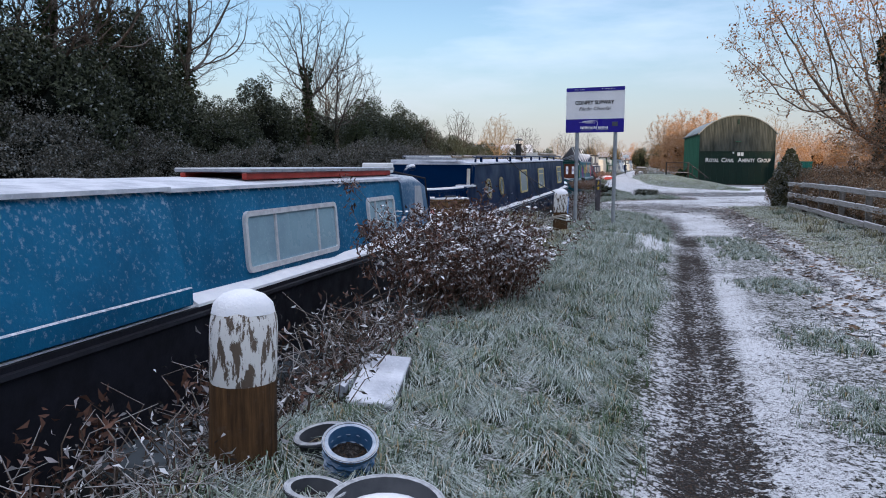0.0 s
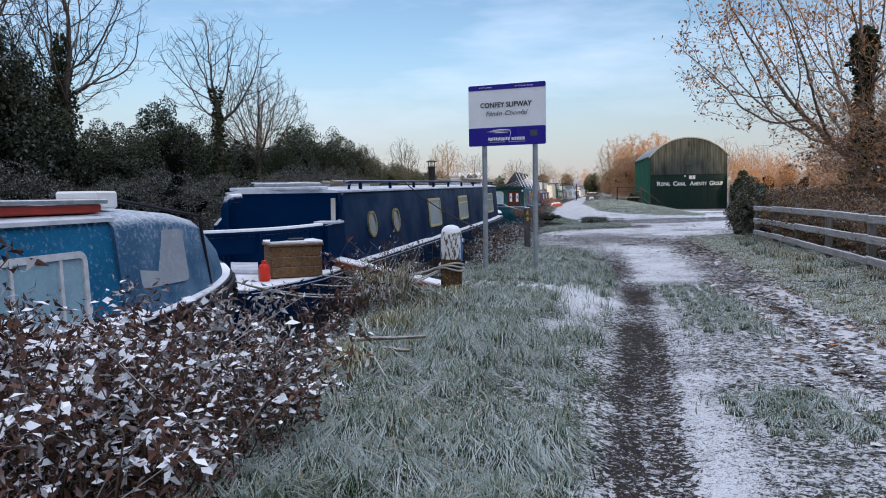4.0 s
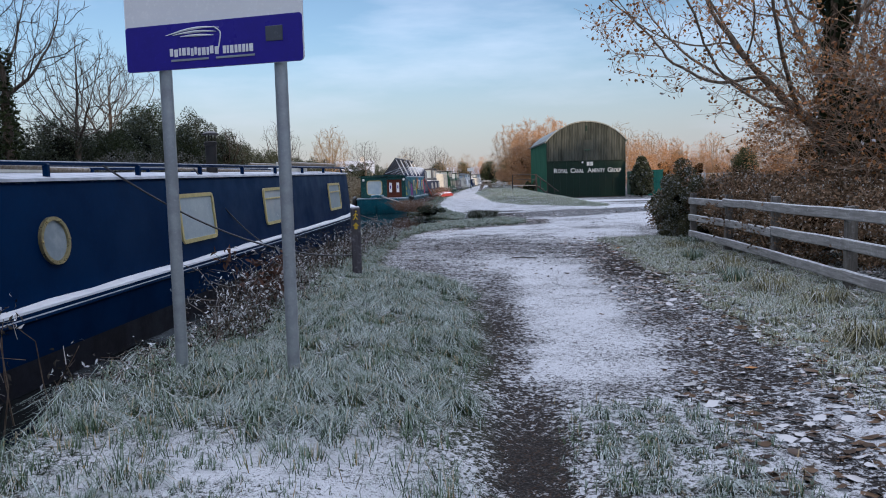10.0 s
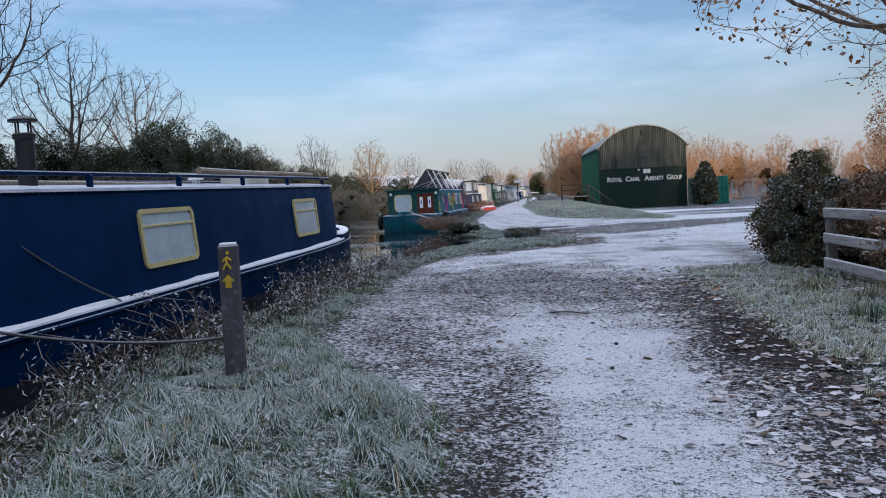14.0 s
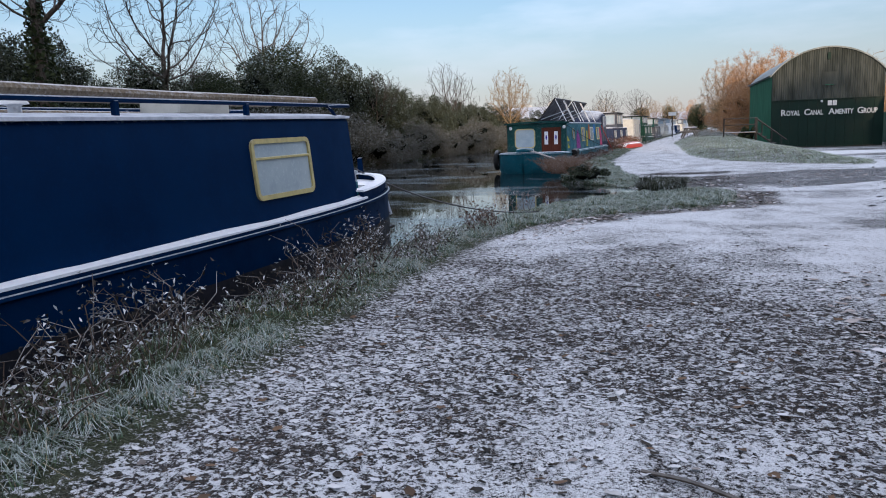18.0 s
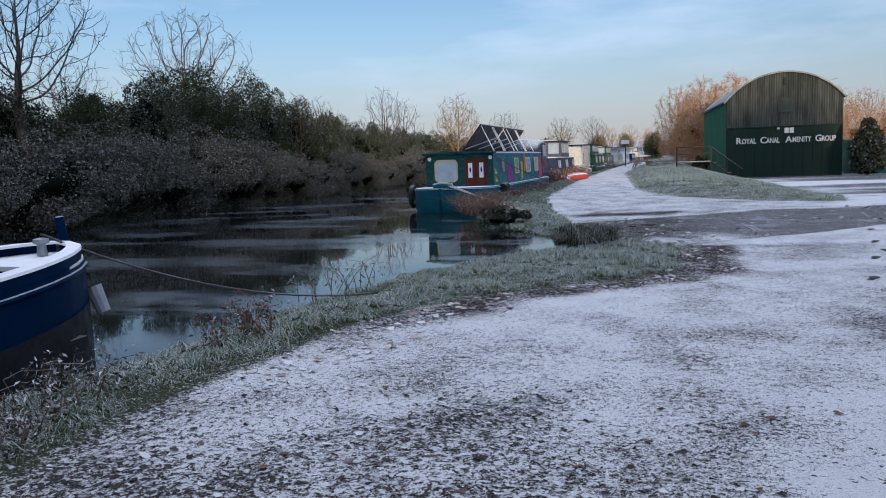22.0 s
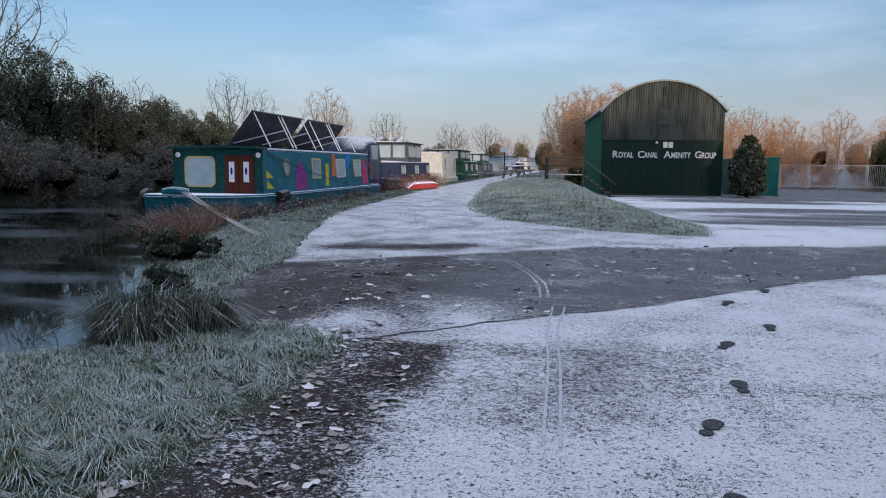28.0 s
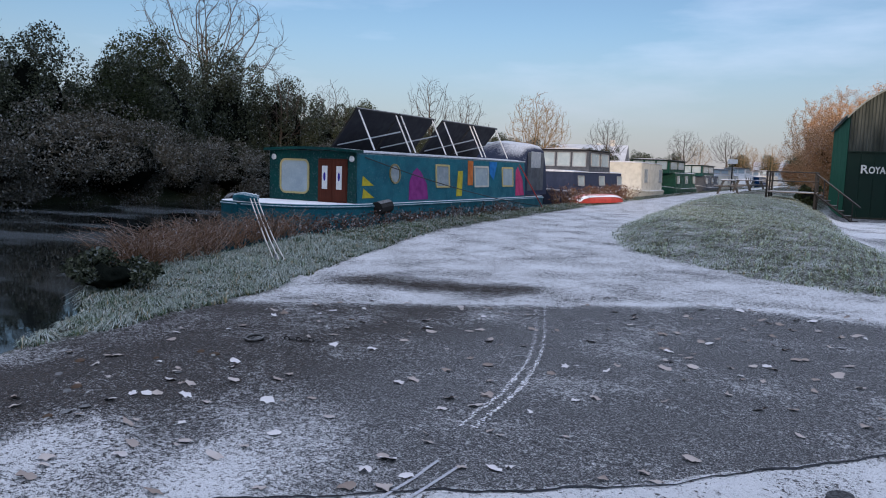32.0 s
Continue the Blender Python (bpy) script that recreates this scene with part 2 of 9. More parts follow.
def up_facing(nt, lo, hi):
    g = nt.nodes.new("ShaderNodeNewGeometry")
    s = nt.nodes.new("ShaderNodeSeparateXYZ")
    nt.links.new(g.outputs["Normal"], s.inputs["Vector"])
    return range_node(nt, s.outputs["Z"], lo, hi)


def surface(name, colour, colour2=None, rough=0.55, metal=0.0, scale=6.0, fine=60.0, relief=0.15, dist=0.004, frost=0.0, frost_col=(0.74, 0.78, 0.84), stretch=None, spots=0.0, gloss_var=0.15, spec=0.2):
    """Paint, metal, plastic or wood: two colours by coarse noise, fine grain, relief, and frost that settles on faces turned upwards and in specks."""
    mat, nt, b, vec = start_mat(name, rough, metal)
    colour2 = colour2 or tuple(c * 0.7 for c in colour)
    big = noise_node(nt, vec, scale, 5, 0.6, stretch)
    small = noise_node(nt, vec, fine, 3, 0.6, stretch)
    col = mix_rgb(nt, range_node(nt, big, 0.35, 0.7), colour, colour2)
    col = mix_rgb(nt, range_node(nt, small, 0.5, 0.85, 0, 0.35), col, tuple(min(1, c * 1.5) for c in colour))
    b.inputs["Specular IOR Level"].default_value = spec
    if spots:
        sp = noise_node(nt, vec, 45, 6, 0.75)
        col = mix_rgb(nt, math_node(nt, "MULTIPLY", range_node(nt, sp, 0.60, 0.72), range_node(nt, big, 0.4, 0.65, 0, spots)), col, frost_col)
    if frost:
        amount = math_node(nt, "ADD", up_facing(nt, 0.3, 0.85), range_node(nt, noise_node(nt, vec, 25, 6, 0.7), 0.3, 0.7, -0.55, 0.2 if spots > 0.05 else -0.02), True)
        col = mix_rgb(nt, math_node(nt, "MULTIPLY", amount, frost, True), col, frost_col)
    nt.links.new(col, b.inputs["Base Color"])
    nt.links.new(range_node(nt, big, 0.2, 0.8, max(0.02, rough - gloss_var), min(1, rough + gloss_var)), b.inputs["Roughness"])
    bump(nt, b, math_node(nt, "ADD", small, big), relief, dist)
    return mat


def grain_mat(name, dark, light, frost=0.3, axis=2):
    """Weathered wood with grain along one axis."""
    mat, nt, b, vec = start_mat(name, 0.8)
    b.inputs["Specular IOR Level"].default_value = 0.15
    st = [9.0, 9.0, 9.0]
    st[axis] = 0.7
    g = noise_node(nt, vec, 4.0, 8, 0.65, tuple(st))
    st2 = [26.0, 26.0, 26.0]
    st2[axis] = 1.5
    g2 = noise_node(nt, vec, 4.0, 4, 0.6, tuple(st2))
    blotch = noise_node(nt, vec, 3.0, 5, 0.6)
    col = ramp_node(nt, g, [(0.3, dark), (0.55, tuple((a + c) / 2 for a, c in zip(dark, light))), (0.75, light)])
    col = mix_rgb(nt, range_node(nt, blotch, 0.45, 0.75, 0, 0.6), col, dark)
    if frost:
        amount = math_node(nt, "ADD", up_facing(nt, 0.2, 0.8), range_node(nt, noise_node(nt, vec, 20, 5, 0.7), 0.35, 0.7, -0.5, 0.3), True)
        col = mix_rgb(nt, math_node(nt, "MULTIPLY", amount, frost, True), col, (0.74, 0.77, 0.82))
    nt.links.new(col, b.inputs["Base Color"])
    bump(nt, b, math_node(nt, "ADD", g, g2), 0.5, 0.006)
    return mat


def leaf_mat(name, c1, c2, frost=(0.6, 0.66, 0.7), amount=0.3, rough=0.7):
    """Leaves and twigs: each island its own tint; frost on some of them."""
    mat, nt, b, vec = start_mat(name, rough)
    g = nt.nodes.new("ShaderNodeNewGeometry")
    rnd = g.outputs["Random Per Island"]
    col = mix_rgb(nt, rnd, c1, c2)
    patch = noise_node(nt, vec, 1.6, 4, 0.6)
    fr = math_node(nt, "MULTIPLY", range_node(nt, math_node(nt, "ADD", math_node(nt, "FRACT", math_node(nt, "MULTIPLY", rnd, 17.3)), math_node(nt, "SUBTRACT", patch, 0.5)), 1.0 - amount, 1.05 - amount * 0.5), 0.85)
    col = mix_rgb(nt, fr, col, frost)
    nt.links.new(col, b.inputs["Base Color"])
    b.inputs["Specular IOR Level"].default_value = 0.2
    return mat


def bark_mat(name, c1, c2, frost=0.0):
    mat, nt, b, vec = start_mat(name, 0.9)
    b.inputs["Specular IOR Level"].default_value = 0.1
    n = noise_node(nt, vec, 5, 6, 0.7, (3, 3, 0.8))
    col = mix_rgb(nt, range_node(nt, n, 0.35, 0.7), c1, c2)
    if frost:
        col = mix_rgb(nt, math_node(nt, "MULTIPLY", up_facing(nt, 0.2, 0.9), frost), col, (0.7, 0.75, 0.8))
    nt.links.new(col, b.inputs["Base Color"])
    bump(nt, b, n, 0.6, 0.02)
    return mat


M_NAVY = surface("navy_boat_paint", (0.001, 0.016, 0.058), (0.001, 0.012, 0.045), 0.42, 0, 1.2, 25, 0.05, 0.003, 0.6, spec=0.02)
M_NAVY_PLAIN = surface("navy_steel_paint", (0.001, 0.016, 0.058), (0.001, 0.011, 0.042), 0.45, 0, 2, 40, 0.1, 0.003, 0.5, spec=0.03)
M_BLUE = surface("mid_blue_boat_paint", (0.009, 0.115, 0.235), (0.008, 0.080, 0.170), 0.55, 0, 1.6, 42, 0.5, 0.008, 0.9, spots=0.06, spec=0.06)
M_HULL = surface("black_hull_bitumen", (0.012, 0.013, 0.020), (0.007, 0.007, 0.011), 0.6, 0, 5, 50, 0.3, 0.006)
M_SNOW = surface("settled_snow", (0.80, 0.82, 0.87), (0.72, 0.75, 0.82), 0.75, 0, 8, 90, 0.5, 0.01)
M_ROOF_FROST = surface("frosted_boat_roof", (0.60, 0.63, 0.70), (0.40, 0.43, 0.50), 0.7, 0, 5, 60, 0.4, 0.006)
M_TEAL = surface("dark_green_boat_paint", (0.006, 0.055, 0.052), (0.004, 0.038, 0.038), 0.45, 0, 3, 60, 0.1, 0.003, 0.6, spots=0.2)
M_TEALBLUE = surface("teal_boat_paint", (0.010, 0.115, 0.160), (0.008, 0.082, 0.120), 0.45, 0, 3, 60, 0.1, 0.003, 0.6, spots=0.2)
M_WINFRAME = surface("yellowed_window_frame", (0.52, 0.44, 0.20), (0.42, 0.36, 0.18), 0.45, 0.2, 12, 80, 0.1, 0.002, 0.3)
M_ALU = surface("dull_aluminium_frame", (0.40, 0.42, 0.45), (0.28, 0.30, 0.33), 0.4, 0.6, 12, 80, 0.1, 0.002, 0.4)
M_BRASS = surface("brass_porthole_rim", (0.42, 0.36, 0.20), (0.28, 0.24, 0.14), 0.35, 0.7, 20, 80, 0.1, 0.002)
M_STEEL = surface("galvanised_steel", (0.36, 0.39, 0.42), (0.27, 0.29, 0.32), 0.45, 0.55, 7, 60, 0.1, 0.002)
M_BLACK = surface("black_painted_metal", (0.020, 0.020, 0.022), (0.03, 0.028, 0.027), 0.5, 0.1, 8, 70, 0.2, 0.003, 0.15)
M_RUBBER = surface("old_rubber", (0.018, 0.018, 0.019), (0.03, 0.03, 0.03), 0.85, 0, 8, 90, 0.3, 0.004, 0.25)
M_RED = surface("faded_red_paint", (0.42, 0.050, 0.035), (0.30, 0.045, 0.035), 0.55, 0, 5, 60, 0.15, 0.003, 0.25)
M_REDBRIGHT = surface("red_enamel", (0.62, 0.045, 0.025), (0.5, 0.03, 0.02), 0.35, 0, 8, 60, 0.05, 0.002)
M_WHITE = surface("white_gloss_paint", (0.72, 0.73, 0.74), (0.60, 0.61, 0.62), 0.5, 0, 5, 60, 0.1, 0.002, 0.3)
M_CREAM = surface("cream_paint", (0.50, 0.49, 0.44), (0.40, 0.39, 0.35), 0.6, 0, 4, 60, 0.15, 0.003, 0.4)
M_GREY = surface("slate_grey_paint", (0.075, 0.085, 0.105), (0.05, 0.058, 0.075), 0.5, 0, 3, 60, 0.1, 0.003, 0.5, spots=0.2)
M_GREEN = surface("green_boat_paint", (0.010, 0.060, 0.042), (0.008, 0.042, 0.030), 0.5, 0, 3, 60, 0.1, 0.003, 0.5)
M_CANVAS = surface("grey_canvas_cover", (0.33, 0.36, 0.42), (0.24, 0.27, 0.33), 0.85, 0, 4, 120, 0.3, 0.004, 0.8)
M_NAVYCANVAS = surface("dark_navy_canvas", (0.018, 0.026, 0.055), (0.030, 0.040, 0.075), 0.8, 0, 4, 110, 0.3, 0.006, 0.9)
M_BLUECANVAS = surface("frosted_blue_canvas", (0.02, 0.075, 0.15), (0.09, 0.16, 0.25), 0.8, 0, 2.5, 60, 0.3, 0.006, 0.6, spots=0.3)
M_VINYL = surface("cloudy_vinyl_window", (0.33, 0.37, 0.42), (0.25, 0.28, 0.34), 0.25, 0, 3, 30, 0.2, 0.006, 0.4, spots=0.6)
M_SOLAR = surface("black_solar_cells", (0.008, 0.009, 0.014), (0.012, 0.013, 0.02), 0.55, 0, 5, 60, 0.02, 0.001)
M_PURPLE = surface("magenta_mural_paint", (0.23, 0.030, 0.21), None, 0.5, 0, 5, 60, 0.1, 0.002)
M_YELLOW = surface("yellow_mural_paint", (0.50, 0.42, 0.03), None, 0.5, 0, 5, 60, 0.1, 0.002)
M_ORANGE = surface("orange_mural_paint", (0.50, 0.15, 0.035), None, 0.5, 0, 5, 60, 0.1, 0.002)
M_PINK = surface("pink_mural_paint", (0.50, 0.05, 0.16), None, 0.5, 0, 5, 60, 0.1, 0.002)
M_SKYBLUE = surface("bright_blue_mural_paint", (0.02, 0.16, 0.46), None, 0.5, 0, 5, 60, 0.1, 0.002)
M_DOORWOOD = grain_mat("varnished_brown_door_wood", (0.055, 0.016, 0.010), (0.12, 0.035, 0.020), 0.0)
M_POST = grain_mat("brown_stained_timber", (0.016, 0.010, 0.007), (0.16, 0.085, 0.036), 0.05)
M_FENCE = grain_mat("grey_weathered_rail", (0.17, 0.165, 0.16), (0.46, 0.45, 0.44), 0.7, 1)
M_FENCEPOST = grain_mat("grey_weathered_post", (0.07, 0.065, 0.06), (0.24, 0.22, 0.20), 0.5, 2)
M_PLANTER = grain_mat("brown_planter_boards", (0.07, 0.038, 0.018), (0.26, 0.155, 0.075), 0.2, 1)
M_PLANK = grain_mat("rusty_gangplank_edge", (0.16, 0.045, 0.025), (0.30, 0.09, 0.05), 0.1, 0)
M_WAYPOST = grain_mat("dark_recycled_waymark_post", (0.045, 0.042, 0.050), (0.10, 0.095, 0.11), 0.35, 2)
M_ROPE = surface("pale_mooring_rope", (0.42, 0.40, 0.36), (0.30, 0.28, 0.25), 0.9, 0, 60, 200, 0.6, 0.004, 0.5)
M_ROPEDARK = surface("dark_mooring_line", (0.05, 0.05, 0.055), (0.08, 0.08, 0.085), 0.85, 0, 60, 200, 0.5, 0.003, 0.2)
M_SIGNWHITE = surface("white_sign_face", (0.74, 0.75, 0.78), (0.70, 0.71, 0.75), 0.35, 0, 2, 40, 0.02, 0.001)
M_SIGNBLUE = surface("royal_blue_sign_band", (0.028, 0.020, 0.260), (0.024, 0.017, 0.22), 0.35, 0, 3, 40, 0.02, 0.001)
M_INK = surface("black_lettering", (0.03, 0.03, 0.035), None, 0.5, 0, 5, 40, 0.02, 0.001)
M_INKGREY = surface("grey_lettering", (0.14, 0.14, 0.15), None, 0.5, 0, 5, 40, 0.02, 0.001)
M_LETTER = surface("white_painted_lettering", (0.72, 0.72, 0.70), (0.62, 0.62, 0.60), 0.6, 0, 6, 50, 0.05, 0.001)
M_POSTER = surface("bright_blue_notice", (0.035, 0.18, 0.52), (0.03, 0.14, 0.42), 0.3, 0, 5, 40, 0.02, 0.001)
M_POSTERPIC = surface("pale_notice_picture", (0.30, 0.42, 0.46), (0.10, 0.16, 0.17), 0.35, 0, 12, 50, 0.02, 0.001)
M_WAYYELLOW = surface("yellow_waymark_disc", (0.52, 0.36, 0.04), (0.42, 0.28, 0.03), 0.5, 0, 10, 60, 0.05, 0.001)
M_BARNLOW = surface("dark_green_barn_boards", (0.004, 0.018, 0.013), (0.007, 0.025, 0.018), 0.6, 0, 0.9, 40, 0.15, 0.006)
M_BARNDOORBASE = surface("rusty_barn_base", (0.035, 0.03, 0.022), (0.014, 0.035, 0.026), 0.7, 0, 2.5, 40, 0.2, 0.006)
M_CORR = surface("weathered_green_corrugated_iron", (0.066, 0.074, 0.066), (0.024, 0.030, 0.026), 0.6, 0.1, 0.8, 30, 0.2, 0.006, stretch=(3, 3, 0.5))
M_CORRSIDE = surface("green_corrugated_wall", (0.030, 0.130, 0.080), (0.022, 0.095, 0.060), 0.5, 0.15, 0.8, 30, 0.15, 0.006, stretch=(3, 3, 0.5))
M_BARNROOF = surface("frosted_barn_roof_iron", (0.20, 0.22, 0.22), (0.12, 0.14, 0.13), 0.6, 0.2, 1.5, 30, 0.2, 0.006, 0.2)
M_CONTAINER = surface("turquoise_container_paint", (0.012, 0.14, 0.115), (0.01, 0.10, 0.085), 0.5, 0, 2, 40, 0.1, 0.004)
M_WALLHOUSE = surface("pale_rendered_house_wall", (0.55, 0.54, 0.52), (0.46, 0.45, 0.43), 0.9, 0, 1, 30, 0.2, 0.01)
M_SLATE = surface("frosted_slate_roof", (0.16, 0.17, 0.20), (0.30, 0.32, 0.36), 0.75, 0, 1.2, 20, 0.3, 0.02, 0.5)
M_LOG = grain_mat("frosted_dead_branch", (0.10, 0.07, 0.045), (0.34, 0.29, 0.22), 0.5, 0)
M_BASKET = surface("blue_plastic_basket", (0.05, 0.13, 0.25), (0.035, 0.10, 0.20), 0.5, 0, 8, 60, 0.1, 0.003, 0.6)
M_POT = surface("dark_plastic_pot", (0.04, 0.045, 0.055), (0.07, 0.075, 0.085), 0.6, 0, 8, 60, 0.1, 0.003, 0.6)
M_BOARD = surface("snowed_grey_board", (0.10, 0.105, 0.12), (0.06, 0.065, 0.075), 0.6, 0, 6, 50, 0.1, 0.003)
M_CARWHITE = surface("silver_car_paint", (0.42, 0.43, 0.45), (0.36, 0.37, 0.39), 0.3, 0.3, 4, 60, 0.02, 0.001, 0.5)
M_GLASSDARK = surface("dark_window_glass", (0.03, 0.035, 0.042), (0.05, 0.055, 0.065), 0.08, 0, 3, 30, 0.02, 0.001)
M_PANE = surface("misted_cabin_window", (0.36, 0.43, 0.47), (0.28, 0.35, 0.40), 0.16, 0, 2.5, 30, 0.03, 0.002)
M_PANEDARK = surface("dim_porthole_glass", (0.22, 0.27, 0.31), (0.32, 0.37, 0.41), 0.12, 0, 6, 30, 0.03, 0.002)
M_PANEBLUE = surface("frosted_blue_window", (0.24, 0.38, 0.46), (0.19, 0.30, 0.38), 0.3, 0, 2.5, 50, 0.06, 0.002, 0.3, spots=0.5)

M_FROSTFRAME = surface("frosted_white_frame", (0.55, 0.57, 0.60), (0.42, 0.44, 0.48), 0.6, 0.1, 14, 80, 0.3, 0.003, 0.6, spots=0.6)
M_TRODDEN = surface("pressed_grey_snow", (0.42, 0.44, 0.50), (0.30, 0.31, 0.36), 0.85, 0, 30, 120, 0.4, 0.004)

# painted, flaking bollard head
mat, nt, b, vec = start_mat("flaking_white_bollard_paint", 0.65)
fl = noise_node(nt, vec, 9, 8, 0.7, (3.5, 3.5, 1.0))
wd = noise_node(nt, vec, 5, 6, 0.6, (6, 6, 0.8))
col = mix_rgb(nt, range_node(nt, fl, 0.47, 0.50), mix_rgb(nt, wd, (0.05, 0.035, 0.025), (0.16, 0.12, 0.09)), (0.68, 0.68, 0.68))
nt.links.new(col, b.inputs["Base Color"])
bump(nt, b, range_node(nt, fl, 0.47, 0.50), 0.5, 0.004)
M_FLAKE = mat

# canal water with thin ice; its bluish sky sheen is painted into the ice
mat, nt, b, vec = start_mat("dark_canal_water", 0.04)
b.inputs["Base Color"].default_value = (0.010, 0.013, 0.012, 1)
b.inputs["IOR"].default_value = 1.33
rip = noise_node(nt, vec, 2.2, 4, 0.5, (1, 0.6, 1))
ice = noise_node(nt, vec, 0.5, 6, 0.65, (0.5, 1.2, 1))
nt.links.new(mix_rgb(nt, range_node(nt, ice, 0.46, 0.62, 0, 0.6), (0.008, 0.010, 0.010), (0.13, 0.155, 0.18)), b.inputs["Base Color"])
nt.links.new(range_node(nt, ice, 0.44, 0.64, 0.02, 0.15), b.inputs["Roughness"])
bump(nt, b, rip, 0.05, 0.02)
M_WATER = mat

# ground: bare earth, asphalt and thatch under a broken cover of snow
mat, nt, b, vec = start_mat("snow_dusted_ground", 0.9)
b.inputs["Specular IOR Level"].default_value = 0.03
at = nt.nodes.new("ShaderNodeAttribute")
at.attribute_name = "cover"
sep = nt.nodes.new("ShaderNodeSeparateColor")
nt.links.new(at.outputs["Color"], sep.inputs["Color"])
snow_w, grass_w, tar_w = sep.outputs["Red"], sep.outputs["Green"], sep.outputs["Blue"]
n_big = noise_node(nt, vec, 1.3, 5, 0.6)
n_mid = noise_node(nt, vec, 25, 5, 0.7)
n_fine = noise_node(nt, vec, 75, 5, 0.75)
n_grain = noise_node(nt, vec, 190, 3, 0.7)
warp = nt.nodes.new("ShaderNodeTexNoise")
warp.inputs["Scale"].default_value, warp.inputs["Detail"].default_value = 26, 4
nt.links.new(vec, warp.inputs["Vector"])
wc = nt.nodes.new("ShaderNodeVectorMath")
wc.operation = "SCALE"
wc.inputs["Scale"].default_value = 0.07
nt.links.new(warp.outputs["Color"], wc.inputs[0])
wv = nt.nodes.new("ShaderNodeVectorMath")
wv.operation = "ADD"
nt.links.new(vec, wv.inputs[0])
nt.links.new(wc.outputs[0], wv.inputs[1])
cells = []
for sc in (42, 105):
    n_leaf = nt.nodes.new("ShaderNodeTexVoronoi")
    n_leaf.inputs["Scale"].default_value = sc
    nt.links.new(wv.outputs[0], n_leaf.inputs["Vector"])
    sepl = nt.nodes.new("ShaderNodeSeparateColor")
    nt.links.new(n_leaf.outputs["Color"], sepl.inputs["Color"])
    cells.append(sepl)
# broken cover: leaf-sized flakes on gravel, fine grains where the snow lies smooth
flake = math_node(nt, "ADD", math_node(nt, "MULTIPLY", cells[0].outputs["Red"], 0.44), math_node(nt, "MULTIPLY", cells[1].outputs["Red"], 0.26))
flake = math_node(nt, "ADD", flake, math_node(nt, "ADD", math_node(nt, "MULTIPLY", n_mid, 0.35), math_node(nt, "MULTIPLY", n_fine, 0.5)))
flake = math_node(nt, "SUBTRACT", flake, 0.775)
grainy = math_node(nt, "ADD", math_node(nt, "MULTIPLY", n_fine, 1.2), math_node(nt, "ADD", math_node(nt, "MULTIPLY", n_grain, 0.8), math_node(nt, "MULTIPLY", n_mid, 0.9)))
grainy = math_node(nt, "SUBTRACT", grainy, 1.45)
even = math_node(nt, "MAXIMUM", range_node(nt, snow_w, 0.52, 0.62), math_node(nt, "MAXIMUM", tar_w, at.outputs["Alpha"]))
pat = math_node(nt, "ADD", math_node(nt, "MULTIPLY", flake, math_node(nt, "SUBTRACT", 1.0, even)), math_node(nt, "MULTIPLY", grainy, even))
pat = math_node(nt, "ADD", pat, math_node(nt, "MULTIPLY", math_node(nt, "SUBTRACT", n_big, 0.5), 0.6))
snow = range_node(nt, math_node(nt, "ADD", pat, math_node(nt, "SUBTRACT", snow_w, 0.5)), -0.09, 0.11)
# a thinner dusting between the patches
dust = math_node(nt, "MULTIPLY", range_node(nt, math_node(nt, "ADD", math_node(nt, "ADD", math_node(nt, "MULTIPLY", n_grain, 0.7), math_node(nt, "MULTIPLY", n_fine, 1.0)), math_node(nt, "MULTIPLY", snow_w, 0.5)), 1.0, 1.35), math_node(nt, "ADD", 0.10, math_node(nt, "MULTIPLY", tar_w, 0.36)))
# crumbs of earth lying on the snow
crumb = nt.nodes.new("ShaderNodeTexVoronoi")
crumb.inputs["Scale"].default_value = 26
nt.links.new(wv.outputs[0], crumb.inputs["Vector"])
crumb_c = nt.nodes.new("ShaderNodeSeparateColor")
nt.links.new(crumb.outputs["Color"], crumb_c.inputs["Color"])
crumbs = math_node(nt, "MULTIPLY", range_node(nt, crumb.outputs["Distance"], 0.20, 0.34, 1.0, 0.0), range_node(nt, math_node(nt, "ADD", crumb_c.outputs["Red"], math_node(nt, "MULTIPLY", n_big, 0.35)), 1.0, 1.03))
snow = math_node(nt, "MULTIPLY", snow, math_node(nt, "SUBTRACT", 1.0, math_node(nt, "MULTIPLY", crumbs, 0.9)))
snow = math_node(nt, "MAXIMUM", math_node(nt, "MULTIPLY", snow, 0.96), dust)
earth = ramp_node(nt, n_fine, [(0.35, (0.013, 0.013, 0.013)), (0.52, (0.034, 0.031, 0.031)), (0.68, (0.11, 0.103, 0.10))])
earth = mix_rgb(nt, range_node(nt, cells[1].outputs["Green"], 0.84, 0.9, 0, 0.7), earth, (0.085, 0.052, 0.032))
thatch = ramp_node(nt, n_fine, [(0.3, (0.010, 0.016, 0.008)), (0.55, (0.050, 0.058, 0.036)), (0.75, (0.17, 0.18, 0.10))])
tar = ramp_node(nt, math_node(nt, "ADD", math_node(nt, "MULTIPLY", n_grain, 0.5), math_node(nt, "MULTIPLY", n_fine, 0.5)), [(0.40, (0.026, 0.027, 0.030)), (0.5, (0.088, 0.091, 0.099)), (0.59, (0.34, 0.35, 0.37))])
base = mix_rgb(nt, grass_w, earth, thatch)
base = mix_rgb(nt, tar_w, base, tar)
snowcol = mix_rgb(nt, range_node(nt, math_node(nt, "ADD", math_node(nt, "MULTIPLY", n_grain, 0.5), math_node(nt, "MULTIPLY", n_fine, 0.5)), 0.3, 0.62), (0.44, 0.46, 0.51), (0.70, 0.72, 0.76))
